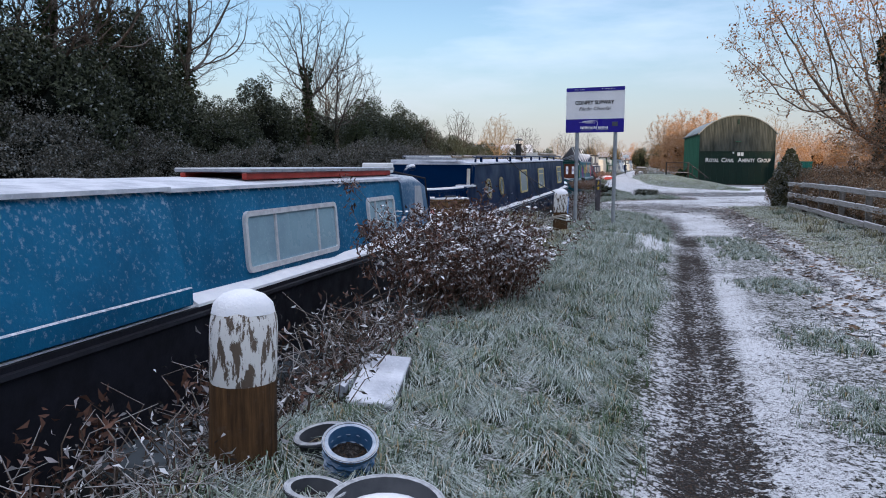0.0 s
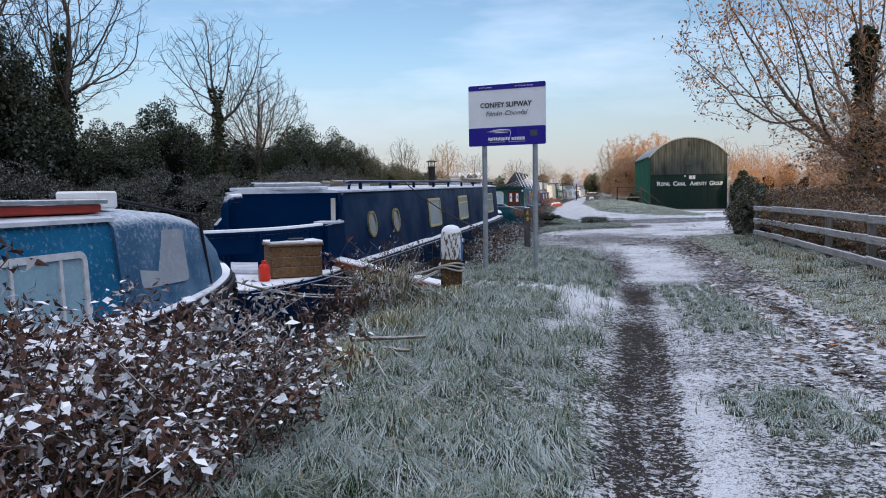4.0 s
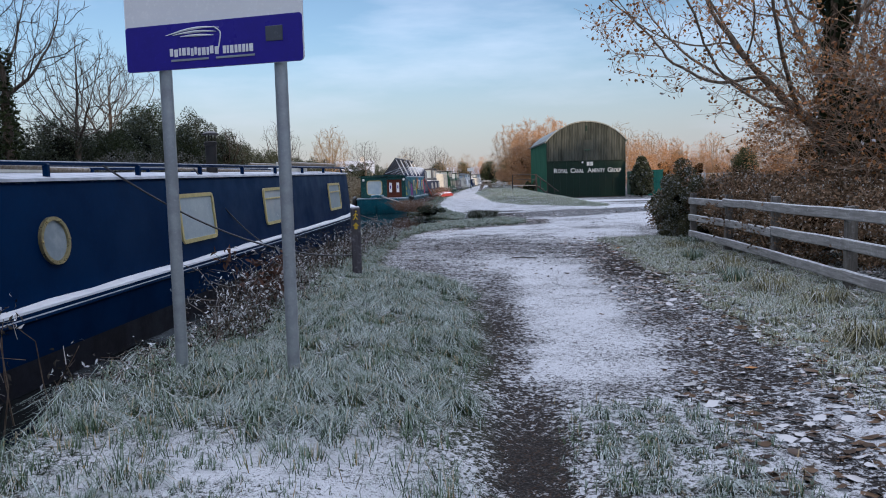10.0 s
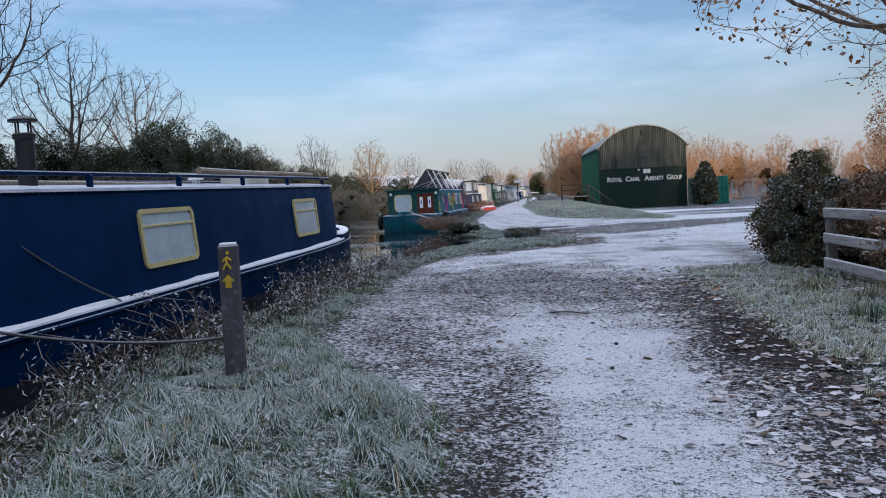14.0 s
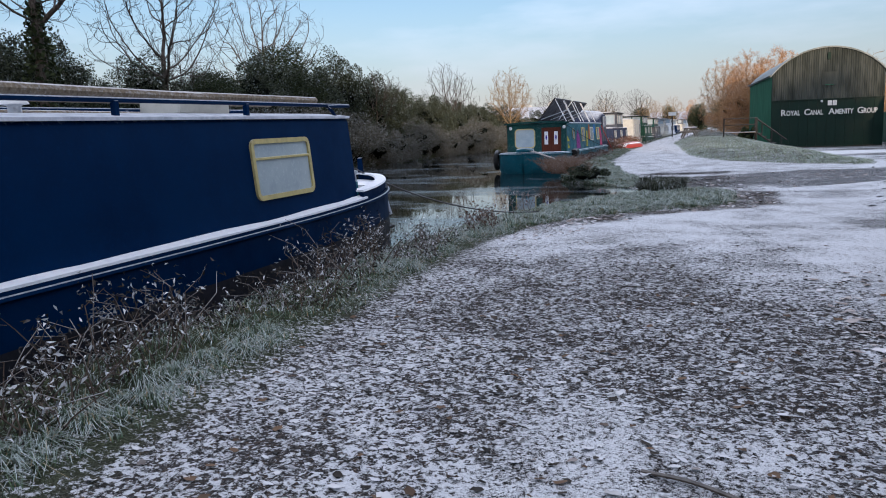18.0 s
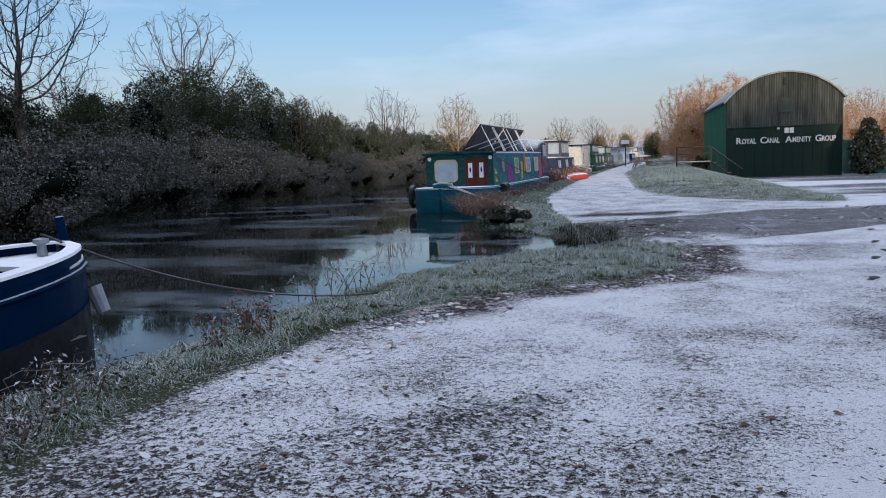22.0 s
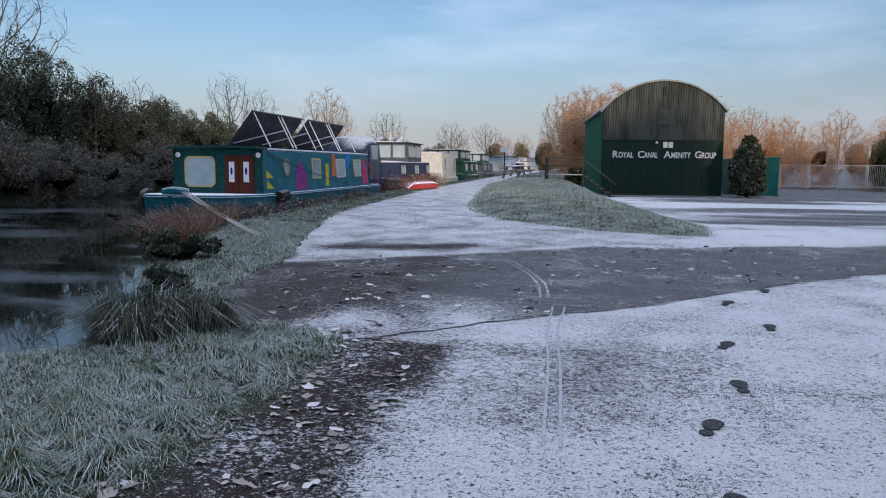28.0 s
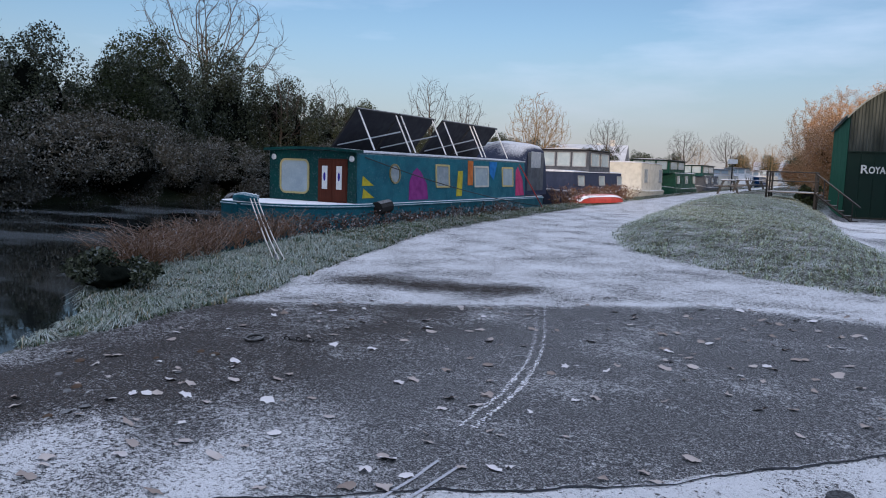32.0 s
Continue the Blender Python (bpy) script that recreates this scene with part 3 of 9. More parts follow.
nt.links.new(mix_rgb(nt, snow, base, snowcol), b.inputs["Base Color"])
hgt = math_node(nt, "ADD", math_node(nt, "MULTIPLY", snow, 0.6), math_node(nt, "ADD", n_mid, math_node(nt, "MULTIPLY", n_fine, 0.6)))
bump(nt, b, hgt, 0.8, 0.018)
M_GROUND = mat

# frosted grass: green at the foot, hoar towards the tip
def grass_mat(name, dark, light, rime):
    mat, nt, b, vec = start_mat(name, 0.8)
    at = nt.nodes.new("ShaderNodeAttribute")
    at.attribute_name = "along"
    g = nt.nodes.new("ShaderNodeNewGeometry")
    rnd = g.outputs["Random Per Island"]
    patch = noise_node(nt, vec, 2.6, 5, 0.65)
    green = mix_rgb(nt, rnd, dark, light)
    green = mix_rgb(nt, range_node(nt, math_node(nt, "FRACT", math_node(nt, "MULTIPLY", rnd, 9.7)), 0.86, 0.9), green, (0.30, 0.22, 0.11))
    hoar = math_node(nt, "MULTIPLY", range_node(nt, at.outputs["Fac"], 0.10, 0.95), range_node(nt, math_node(nt, "ADD", patch, math_node(nt, "MULTIPLY", math_node(nt, "FRACT", math_node(nt, "MULTIPLY", rnd, 31.7)), 0.5)), 0.40, 0.92, 0.05 * rime, 0.97 * rime))
    nt.links.new(mix_rgb(nt, hoar, green, (0.53, 0.60, 0.61)), b.inputs["Base Color"])
    b.inputs["Specular IOR Level"].default_value = 0.1
    return mat


M_GRASS = grass_mat("hoar_frosted_grass", (0.020, 0.050, 0.022), (0.085, 0.135, 0.062), 1.0)
M_MOUNDGRASS = grass_mat("frosted_mound_grass", (0.12, 0.17, 0.085), (0.38, 0.44, 0.27), 1.5)
# frosted verge grass, its colours lighter and yellower to hold warm sunlight
M_VERGEGRASS = grass_mat("lightly_frosted_verge_grass", (0.07, 0.10, 0.040), (0.36, 0.36, 0.20), 1.2)

# dark fills that put the shade inside shrubs and hedges into colour
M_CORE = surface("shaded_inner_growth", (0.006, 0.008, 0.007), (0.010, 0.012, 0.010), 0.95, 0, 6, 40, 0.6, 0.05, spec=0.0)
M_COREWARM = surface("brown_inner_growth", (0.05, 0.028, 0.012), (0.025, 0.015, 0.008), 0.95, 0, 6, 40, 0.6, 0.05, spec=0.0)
M_EVER = leaf_mat("evergreen_leaf", (0.012, 0.019, 0.012), (0.066, 0.078, 0.048), (0.20, 0.23, 0.24), amount=0.13)
M_EVERLIT = leaf_mat("ivy_leaf", (0.012, 0.022, 0.009), (0.038, 0.050, 0.018), (0.10, 0.12, 0.11), amount=0.06)
M_HEDGE = leaf_mat("hedge_leaf", (0.035, 0.042, 0.022), (0.115, 0.105, 0.055), (0.42, 0.44, 0.45), amount=0.24)
M_HEDGEROW = leaf_mat("brown_hedgerow_leaf", (0.08, 0.058, 0.036), (0.27, 0.17, 0.105), (0.45, 0.44, 0.42), amount=0.14)
M_BRAMBLE = leaf_mat("frosted_bramble_leaf", (0.036, 0.039, 0.033), (0.098, 0.094, 0.078), (0.22, 0.24, 0.25), amount=0.32)
M_DEADLEAF = leaf_mat("dead_weed_leaf", (0.040, 0.020, 0.015), (0.14, 0.072, 0.052), (0.46, 0.45, 0.48), 0.24)
M_ORANGELEAF = leaf_mat("orange_autumn_leaf", (0.26, 0.10, 0.04), (0.50, 0.25, 0.10), amount=0.06)
M_BEECHLEAF = leaf_mat("brown_beech_leaf", (0.32, 0.16, 0.07), (0.50, 0.29, 0.15), amount=0.03)
M_GROUNDLEAF = leaf_mat("frosted_fallen_leaf", (0.035, 0.024, 0.018), (0.15, 0.095, 0.06), (0.66, 0.67, 0.70), 0.55)
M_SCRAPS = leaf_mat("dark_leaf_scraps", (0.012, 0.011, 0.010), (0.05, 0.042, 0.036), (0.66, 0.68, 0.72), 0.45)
M_PALELEAF = leaf_mat("pale_frosted_leaf", (0.22, 0.18, 0.16), (0.46, 0.42, 0.41), (0.66, 0.66, 0.70), 0.4)
M_BARK = bark_mat("grey_brown_bark", (0.055, 0.045, 0.038), (0.13, 0.11, 0.095), 0.1)
M_TWIG = bark_mat("bare_twig_bark", (0.035, 0.028, 0.025), (0.085, 0.068, 0.058), 0.05)
M_GOLDTWIG = bark_mat("willow_twig_bark", (0.20, 0.135, 0.075), (0.32, 0.24, 0.15))
# lighter, warmer bark for the big tree: sunlight put into twig and limb colour
M_WARMTWIG = bark_mat("warm_twig_bark", (0.24, 0.165, 0.115), (0.46, 0.34, 0.25), 0.1)
M_LIMB = bark_mat("weathered_limb_bark", (0.10, 0.075, 0.055), (0.27, 0.21, 0.16), 0.1)
M_STEM = bark_mat("dead_weed_stem", (0.06, 0.042, 0.034), (0.17, 0.13, 0.105), 0.35)
M_REED = bark_mat("dead_reed", (0.10, 0.055, 0.034), (0.22, 0.135, 0.085), 0.2)
M_RUSH = leaf_mat("dark_frosted_rush", (0.022, 0.030, 0.018), (0.06, 0.07, 0.045), (0.50, 0.54, 0.56), 0.16)
M_BLADE = leaf_mat("long_frosted_blade", (0.11, 0.115, 0.06), (0.26, 0.24, 0.14), (0.58, 0.62, 0.64), 0.35)

# ---- the lie of the land: x across the canal, y along it ----
WATER_Z = -0.30


def line(*pairs):
    xs, ys = zip(*pairs)
    return lambda v: np.interp(v, xs, ys)


EDGE = line((-300, -1.78), (8.8, -1.76), (11.5, -1.85), (12.5, -2.0), (14.5, -2.12), (15.6, -1.96), (17.2, -1.96), (18.3, -2.2), (22, -2.27), (24, -2.5), (30, -2.82), (35, -2.95), (38.8, -2.75), (41, -2.35), (42.8, -1.75), (44, -0.95), (45.6, -0.75), (46.6, -1.15), (47.8, -1.7), (48.8, -2.3), (49.6, -3.3), (52, -4.1), (56, -4.6), (70, -4.9), (120, -5.3), (400, -6))
TRACK_Z = line((-300, 0), (10, -0.01), (20, -0.05), (28, -0.08), (36, -0.13), (42, -0.2), (47, -0.24), (53, -0.22), (60, -0.06), (75, 0.10), (100, 0.2), (150, 0.3), (600, 0.3))
GRASS_R = line((-300, -0.35), (2, -0.25), (16, 0.22), (20, 0.2), (24, -0.05), (25.5, -0.9), (27, -1.65), (31, -2.0), (35, -2.2), (38, -2.0), (39.6, -1.2), (40.3, -0.5), (41.1, 0.44), (42.2, 1.0), (45.2, 1.05), (45.8, -0.6), (47, -1.2), (47.6, -1.5), (51, -1.6), (53, -2.2), (58, -3.0), (62, -3.6), (80, -4.2), (120, -4.7), (400, -5.4))
FAR_X = line((-300, -16.5), (30, -16.8), (60, -17.5), (110, -18.5), (200, -18), (400, -17))
MOUND_L = line((56.5, 5.0), (57.5, 3.2), (60, 0.9), (63, -0.2), (66, -0.7), (75, -1.5), (84, -2.3), (100, -2.8), (400, -3.0))
MOUND_R = line((56.5, 5.4), (60, 5.8), (65, 5.3), (72, 4.4), (80, 3.9), (92, 3.2), (130, 3.0), (400, 3.0))


def value_noise(x, y, seed=0):
    """Smooth noise from 0 to 1 on a unit lattice."""
    xi, yi = np.floor(x).astype(np.int64), np.floor(y).astype(np.int64)
    fx, fy = x - xi, y - yi
    fx, fy = fx * fx * (3 - 2 * fx), fy * fy * (3 - 2 * fy)

    def cell(i, j):
        h = (i * 374761393 + j * 668265263 + seed * 1442695041) & 0x7FFFFFFF
        h = ((h ^ (h >> 13)) * 1274126177) & 0x7FFFFFFF
        return (h & 0xFFFF) / 65535.0
    return (cell(xi, yi) * (1 - fx) + cell(xi + 1, yi) * fx) * (1 - fy) + (cell(xi, yi + 1) * (1 - fx) + cell(xi + 1, yi + 1) * fx) * fy


def smooth(v, lo, hi):
    t = np.clip((v - lo) / (hi - lo), 0, 1)
    return t * t * (3 - 2 * t)


def ground_z(x, y):
    x, y = np.asarray(x, float), np.asarray(y, float)
    z = TRACK_Z(y)
    near = smooth(y, 27, 38)
    # the grassy bank stands higher than the track, then falls to the water
    g = GRASS_R(y)
    z = z + 0.15 * (1 - near) * smooth(g + 0.3 - x, 0.0, 1.3) + 0.06 * near * smooth(g - x, 0.0, 0.5)
    # towpath beyond the slipway: bank and mound
    z = z + 0.28 * smooth(y, 57.5, 66) * smooth(x - MOUND_L(y), 0, 1.2) * smooth(MOUND_R(y) - x, -0.4, 2.6)
    # yard falls away to the shed
    z = z - smooth(y, 54, 68) * smooth(x - MOUND_R(y), -1.6, 0.8) * (0.28 + 0.0075 * np.clip(y - 55, 0, 60) + TRACK_Z(y))
    # slipway runs down into the water
    slip = smooth(y, 45.2, 46.0) * (1 - smooth(y, 48.6, 50.4)) * (1 - smooth(x, -0.6, 1.3))
    z = z * (1 - slip) + slip * (WATER_Z + 0.045 * (x - EDGE(y)) + 0.01)
    # verge by the fence
    z = z + 0.05 * smooth(x, 2.5, 4.2) * (1 - smooth(y, 32, 37)) + 0.25 * smooth(x, 4.3, 8) * (1 - smooth(y, 33, 38))
    # wheel ruts
    rut = np.exp(-((x - 0.1 - 0.022 * y) / 0.25) ** 2) + 0.7 * np.exp(-((x - 1.95) / 0.3) ** 2)
    z = z - 0.035 * rut * (1 - smooth(y, 18, 24))
    e = EDGE(y)
    bed = smooth(e - x, -0.02, 0.40)
    z = z * (1 - bed) - 1.2 * bed
    far = smooth(FAR_X(y) - x, -0.2, 1.2)
    z = z * (1 - far) + (0.35 + 0.4 * smooth(FAR_X(y) - x, 2, 9)) * far
    z = z + 0.035 * (value_noise(x * 2.1, y * 2.1, 3) - 0.5) * smooth(g - x, -0.2, 0.4) + 0.012 * (value_noise(x * 5, y * 5, 5) - 0.5)
    return z


def gz(x, y):
    return float(ground_z(np.array([x]), np.array([y]))[0])


def crack_y(x):
    return np.interp(x, (-0.4, 1.1, 1.95, 3.6, 5.35, 8, 14, 30), (44.7, 45.35, 46.2, 47.6, 49.5, 52.3, 57.0, 66.0)) + 0.035 * np.sin(x * 3.1) + 0.02 * np.sin(x * 9.7)


def tar_far_y(x):
    return np.interp(x, (-3, -1.5, -0.9, 0.6, 2.2, 3.2, 4.4, 8, 14, 30), (49.8, 50.6, 51.1, 52.2, 53.9, 54.5, 54.7, 56.0, 59.5, 67)) + 0.08 * np.sin(x * 2.3)


def white_y(x):
    """Where leafy gravel gives way to finer, whiter ground."""
    return np.interp(x, (-3, 0.4, 2.0, 6), (35.9, 35.4, 33.2, 33.0)) + 0.9 * (value_noise(x * 1.1, x * 0 + 0.5, 25) - 0.5)


def muck_mask(x, y):
    """Dark trodden gravel along the foot of the bank."""
    g = GRASS_R(y)
    return smooth(x - g, -0.1, 0.15) * (1 - smooth(x - g, 0.4, 1.1)) * smooth(y, 36, 39.5) * (1 - smooth(y, 45, 46))


def cover_masks(x, y):
    """Snow cover, grass thatch and asphalt at each place, 0 to 1."""
    n1, n2 = value_noise(x * 0.55, y * 0.3, 11), value_noise(x * 1.7, y * 1.1, 12)
    g, e = GRASS_R(y), EDGE(y)
    snow = np.full_like(x, 0.445) + 0.12 * (n1 - 0.5)
    # track before the sign: ruts, middle strip
    early = 1 - smooth(y, 17.5, 19.5)
    rut_l = np.exp(-((x - 0.10 - 0.022 * y) / 0.23) ** 4)
    bare = 0.75 + 0.25 * smooth(value_noise(x * 0.3, y * 0.45, 15), 0.12, 0.35)
    snow = snow + early * (0.205 + rut_l * (0.19 - 0.62 * bare) + 0.10 * np.exp(-((x - 2.1) / 0.5) ** 4) - 0.34 * np.exp(-((x - 1.98 - 0.08 * np.sin(y * 0.9)) / 0.17) ** 2) * smooth(y, 7, 10))
    snow = snow + 0.16 * early * np.exp(-((x - 0.13 - 0.022 * y) / 0.05) ** 2) * (1 - smooth(y, 12, 15))
    mid = np.exp(-((x - 1.22) / 0.46) ** 4) * early
    # the smooth snowy strip
    patch = np.exp(-((x - (0.95 + 0.02 * (y - 18))) / 0.62) ** 4) * smooth(y, 17.8, 19.6) * (1 - smooth(y, 27, 30))
    snow = snow + 0.25 * patch
    snow = snow - 0.42 * np.exp(-((x - 2.7) / 0.9) ** 2 - ((y - 26.5) / 1.6) ** 2)
    snow = snow - 0.16 * np.exp(-((x - 0.32) / 0.3) ** 2) * smooth(y, 18, 19) * (1 - smooth(y, 22, 24))
    # leafy gravel, then whiter towards the slipway
    snow = snow + 0.03 * smooth(y, 24, 27) * (1 - smooth(y, 33, 36)) + 0.05 * smooth(x, 1.2, 2.4) * smooth(y, 29, 32)
    snow = snow + 0.20 * smooth(y - white_y(x), -2.4, 1.2)
    snow = snow - 0.07 * np.exp(-((x + 0.8) / 1.2) ** 2 - ((y - 32.2) / 2.0) ** 2)
    snow = snow - 0.05 * np.exp(-((x - 0.1) / 1.2) ** 2 - ((y - 35.2) / 1.1) ** 2)
    snow = snow + 0.15 * np.exp(-((x - 0.2) / 0.4) ** 2) * smooth(y, 25, 27) * (1 - smooth(y, 28.5, 30.5))
    snow = snow - 0.16 * np.exp(-((x - 2.5) / 0.8) ** 2 - ((y - 30.3) / 2.2) ** 2) - 0.08 * np.exp(-((x - 0.3) / 0.9) ** 2 - ((y - 31.0) / 1.6) ** 2)
    # dark gravel patches in front of the slipway
    snow = snow - 0.24 * np.exp(-((x - 2.8) / 0.55) ** 2 - ((y - 38.7) / 0.8) ** 2) - 0.22 * np.exp(-((x - 4.4) / 0.9) ** 2 - ((y - 36.5) / 3.0) ** 2) - 0.16 * np.exp(-((x - 3.0) / 0.8) ** 2 - ((y - 44.2) / 1.2) ** 2)
    snow = snow - (0.24 + 0.16 * n2) * muck_mask(x, y)
    # grass banks
    left = smooth(g - x, -0.18, 0.12)
    verge = smooth(x, 2.3, 2.7) * (1 - smooth(y, 32.5, 34.5))
    mound = smooth(x - MOUND_L(y), -0.2, 0.3) * smooth(MOUND_R(y) - x, -0.2, 0.3) * smooth(y, 56.4, 57.4)
    farb = smooth(FAR_X(y) - x, 0, 1)
    grass = np.clip(left + verge + 0.6 * mid + mound + farb, 0, 1)
    bare_bank = np.maximum(np.exp(-((y - 16.3 + 0.5 * x) / 0.9) ** 2) * smooth(x, -2.2, -1.2) * (1 - smooth(x, 0.2, 0.9)), 0.85 * np.exp(-((x + 0.2) / 0.42) ** 2) * smooth(y, 10.5, 14) * (1 - smooth(y, 17, 18.5)))
    snow = snow * (1 - grass) + grass * (0.35 + 0.36 * bare_bank + 0.12 * (n2 - 0.5) + 0.11 * mid + 0.12 * verge + 0.06 * mound - 0.25 * farb)
    snow = snow - 0.26 * smooth(e + 0.75 - x, 0, 0.3) * smooth(y, 17.5, 20) * (1 - smooth(y, 31, 34))
    # asphalt apron and slipway
    tar = smooth(y - crack_y(x), 0.0, 0.06) * smooth(tar_far_y(x) - y, -0.15, 0.25) * (1 - left) * (1 - mound)
    slipw = tar * (1 - smooth(x, 0.5, 2.0))
    edge_near = np.exp(-((y - crack_y(x)) / (0.4 + 1.5 * smooth(2.9 - x, 0, 1.6))) ** 2) * smooth(3.1 - x, 0, 1.2) * smooth(x, -0.1, 0.6)
    snow = snow * (1 - tar) + tar * (0.365 + 0.12 * (n2 - 0.5) + 0.25 * edge_near - 0.03 * slipw + 0.30 * np.exp(-((tar_far_y(x) - y) / 0.35) ** 2))
    # snowy towpath beyond
    path = smooth(y - tar_far_y(x), -0.1, 0.3) * (1 - left) * (1 - mound) * (1 - smooth(x - MOUND_R(y), -1, 0.5))
    snow = snow * (1 - path) + path * (0.62 - 0.26 * np.exp(-((y - 53.5 - 0.35 * x) / 0.55) ** 2) * (1 - smooth(np.abs(x + 0.2), 1.0, 1.8)))
    # yard: wind-blown streaks
    yard = smooth(x - MOUND_R(y), -0.2, 0.8) * smooth(y - tar_far_y(x), -0.3, 0.6)
    st = 0.65 * value_noise(x * 0.10, y * 0.23, 21) + 0.35 * value_noise(x * 0.22 + y * 0.1, y * 0.6, 22)
    snow = snow * (1 - yard) + yard * (0.27 + 0.50 * smooth(st, 0.26, 0.56) * (1 - 0.9 * smooth(y, 86, 90)))
    tar = np.clip(tar * (1 - 0.75 * slipw) + yard, 0, 1)
    return np.clip(snow, 0, 1), grass, tar


def spaced(*runs):
    out = []
    for a, b, step in runs:
        out.extend(np.arange(a, b - 1e-6, step).tolist())
    out.append(runs[-1][1])
    return np.array(out)


gx = spaced((-900, -100, 160), (-100, -30, 10), (-30, -19, 1.5), (-19, -15.5, 0.4), (-15.5, -6, 1.5), (-6, -3.4, 0.2), (-3.4, 4.6, 0.075), (4.6, 9, 0.25), (9, 30, 1.0), (30, 100, 10), (100, 900, 160))
gy = spaced((-900, -60, 140), (-60, -4, 4), (-4, 2.2, 0.4), (2.2, 58, 0.10), (58, 76, 0.25), (76, 130, 1.0), (130, 260, 8), (260, 1700, 120))
X, Y = np.meshgrid(gx, gy)
Z = ground_z(X, Y)
ny, nx = X.shape
me = bpy.data.meshes.new("ground")
idx = np.arange(nx * ny).reshape(ny, nx)
quads = np.stack([idx[:-1, :-1], idx[:-1, 1:], idx[1:, 1:], idx[1:, :-1]], -1).reshape(-1, 4)


def fill_mesh(me, verts, faces, width):
    """Fills a mesh from arrays: all faces have the same number of corners."""
    me.vertices.add(len(verts))
    me.vertices.foreach_set("co", np.ascontiguousarray(verts, np.float32).ravel())
    me.loops.add(faces.size)
    me.loops.foreach_set("vertex_index", np.ascontiguousarray(faces, np.int32).ravel())
    me.polygons.add(len(faces))
    me.polygons.foreach_set("loop_start", np.arange(0, faces.size, width, dtype=np.int32))
    me.update(calc_edges=True)


fill_mesh(me, np.stack([X, along(Y), Z], -1).reshape(-1, 3), quads, 4)
s_, g_, t_ = cover_masks(X.ravel(), Y.ravel())
att = me.attributes.new("cover", "FLOAT_COLOR", "POINT")
att.data.foreach_set("color", np.stack([s_, g_, t_, smooth(Y.ravel() - white_y(X.ravel()), -3.0, 2.5) * (1 - muck_mask(X.ravel(), Y.ravel()))], -1).astype(np.float32).ravel())
me.polygons.foreach_set("use_smooth", [True] * len(me.polygons))
me.materials.append(M_GROUND)
tagged(new("ground", me), "snow-dusted track, frosted banks and asphalt apron beside a canal", "ground", kind="structure")

water = Geo()
water.add([(-30, -900, WATER_Z), (0.6, -900, WATER_Z), (0.6, 900, WATER_Z), (-30, 900, WATER_Z)], [(0, 1, 2, 3)])
solo("water", water, M_WATER, "dark canal water with a film of ice", "water", kind="structure")


# ---- fence along the track ----
def rough_bar(a, b, w, h, bev=0.012, jitter=0.006, n=5):
    """A sawn bar from a to b, a little uneven along its length."""
    a, b = Vector(a), Vector(b)
    d = (b - a).normalized()
    side = d.cross(Vector((0, 0, 1)))
    side = side.normalized() if side.length > 0.1 else Vector((1, 0, 0))
    up = side.cross(d)
    rings = []
    sect = [(-w / 2 + bev, -h / 2), (w / 2 - bev, -h / 2), (w / 2, -h / 2 + bev), (w / 2, h / 2 - bev), (w / 2 - bev, h / 2), (-w / 2 + bev, h / 2), (-w / 2, h / 2 - bev), (-w / 2, -h / 2 + bev)]
    for i in range(n + 1):
        o = a.lerp(b, i / n) + side * random.uniform(-jitter, jitter) + up * random.uniform(-jitter, jitter)
        rings.append([o + side * u + up * v for u, v in sect])
    return Geo().loft(rings)


FENCE_X = 4.1
fence_y = [10.2, 12.8, 15.4, 18.0, 20.6, 23.35, 26.0, 28.7, 31.35]
fence = thing("post_and_rail_fence", (FENCE_X, 10.2, 0), "weathered grey timber post and rail fence with frosted rails", "fence", drawn=True)
for i, yy in enumerate(fence_y):
    zg = gz(FENCE_X, yy)
    h = zg + random.uniform(0.93, 1.0)
    o = Vector((FENCE_X, 10.2, 0))
    part("post", rough_bar(Vector((FENCE_X + 0.07, yy, zg - 0.15)) - o, Vector((FENCE_X + 0.07 + random.uniform(-.02, .02), yy + random.uniform(-.02, .02), h)) - o, 0.12, 0.11), M_FENCEPOST, fence)
    if i + 1 < len(fence_y):
        y2 = fence_y[i + 1]
        z2 = gz(FENCE_X, y2)
        for hh in (0.84, 0.51, 0.17):
            part("rail", rough_bar(Vector((FENCE_X, yy - 0.04, zg + hh + random.uniform(-.015, .015))) - o, Vector((FENCE_X, y2 + 0.04, z2 + hh + random.uniform(-.015, .015))) - o, 0.045, 0.13), M_FENCE, fence)
settle(fence)


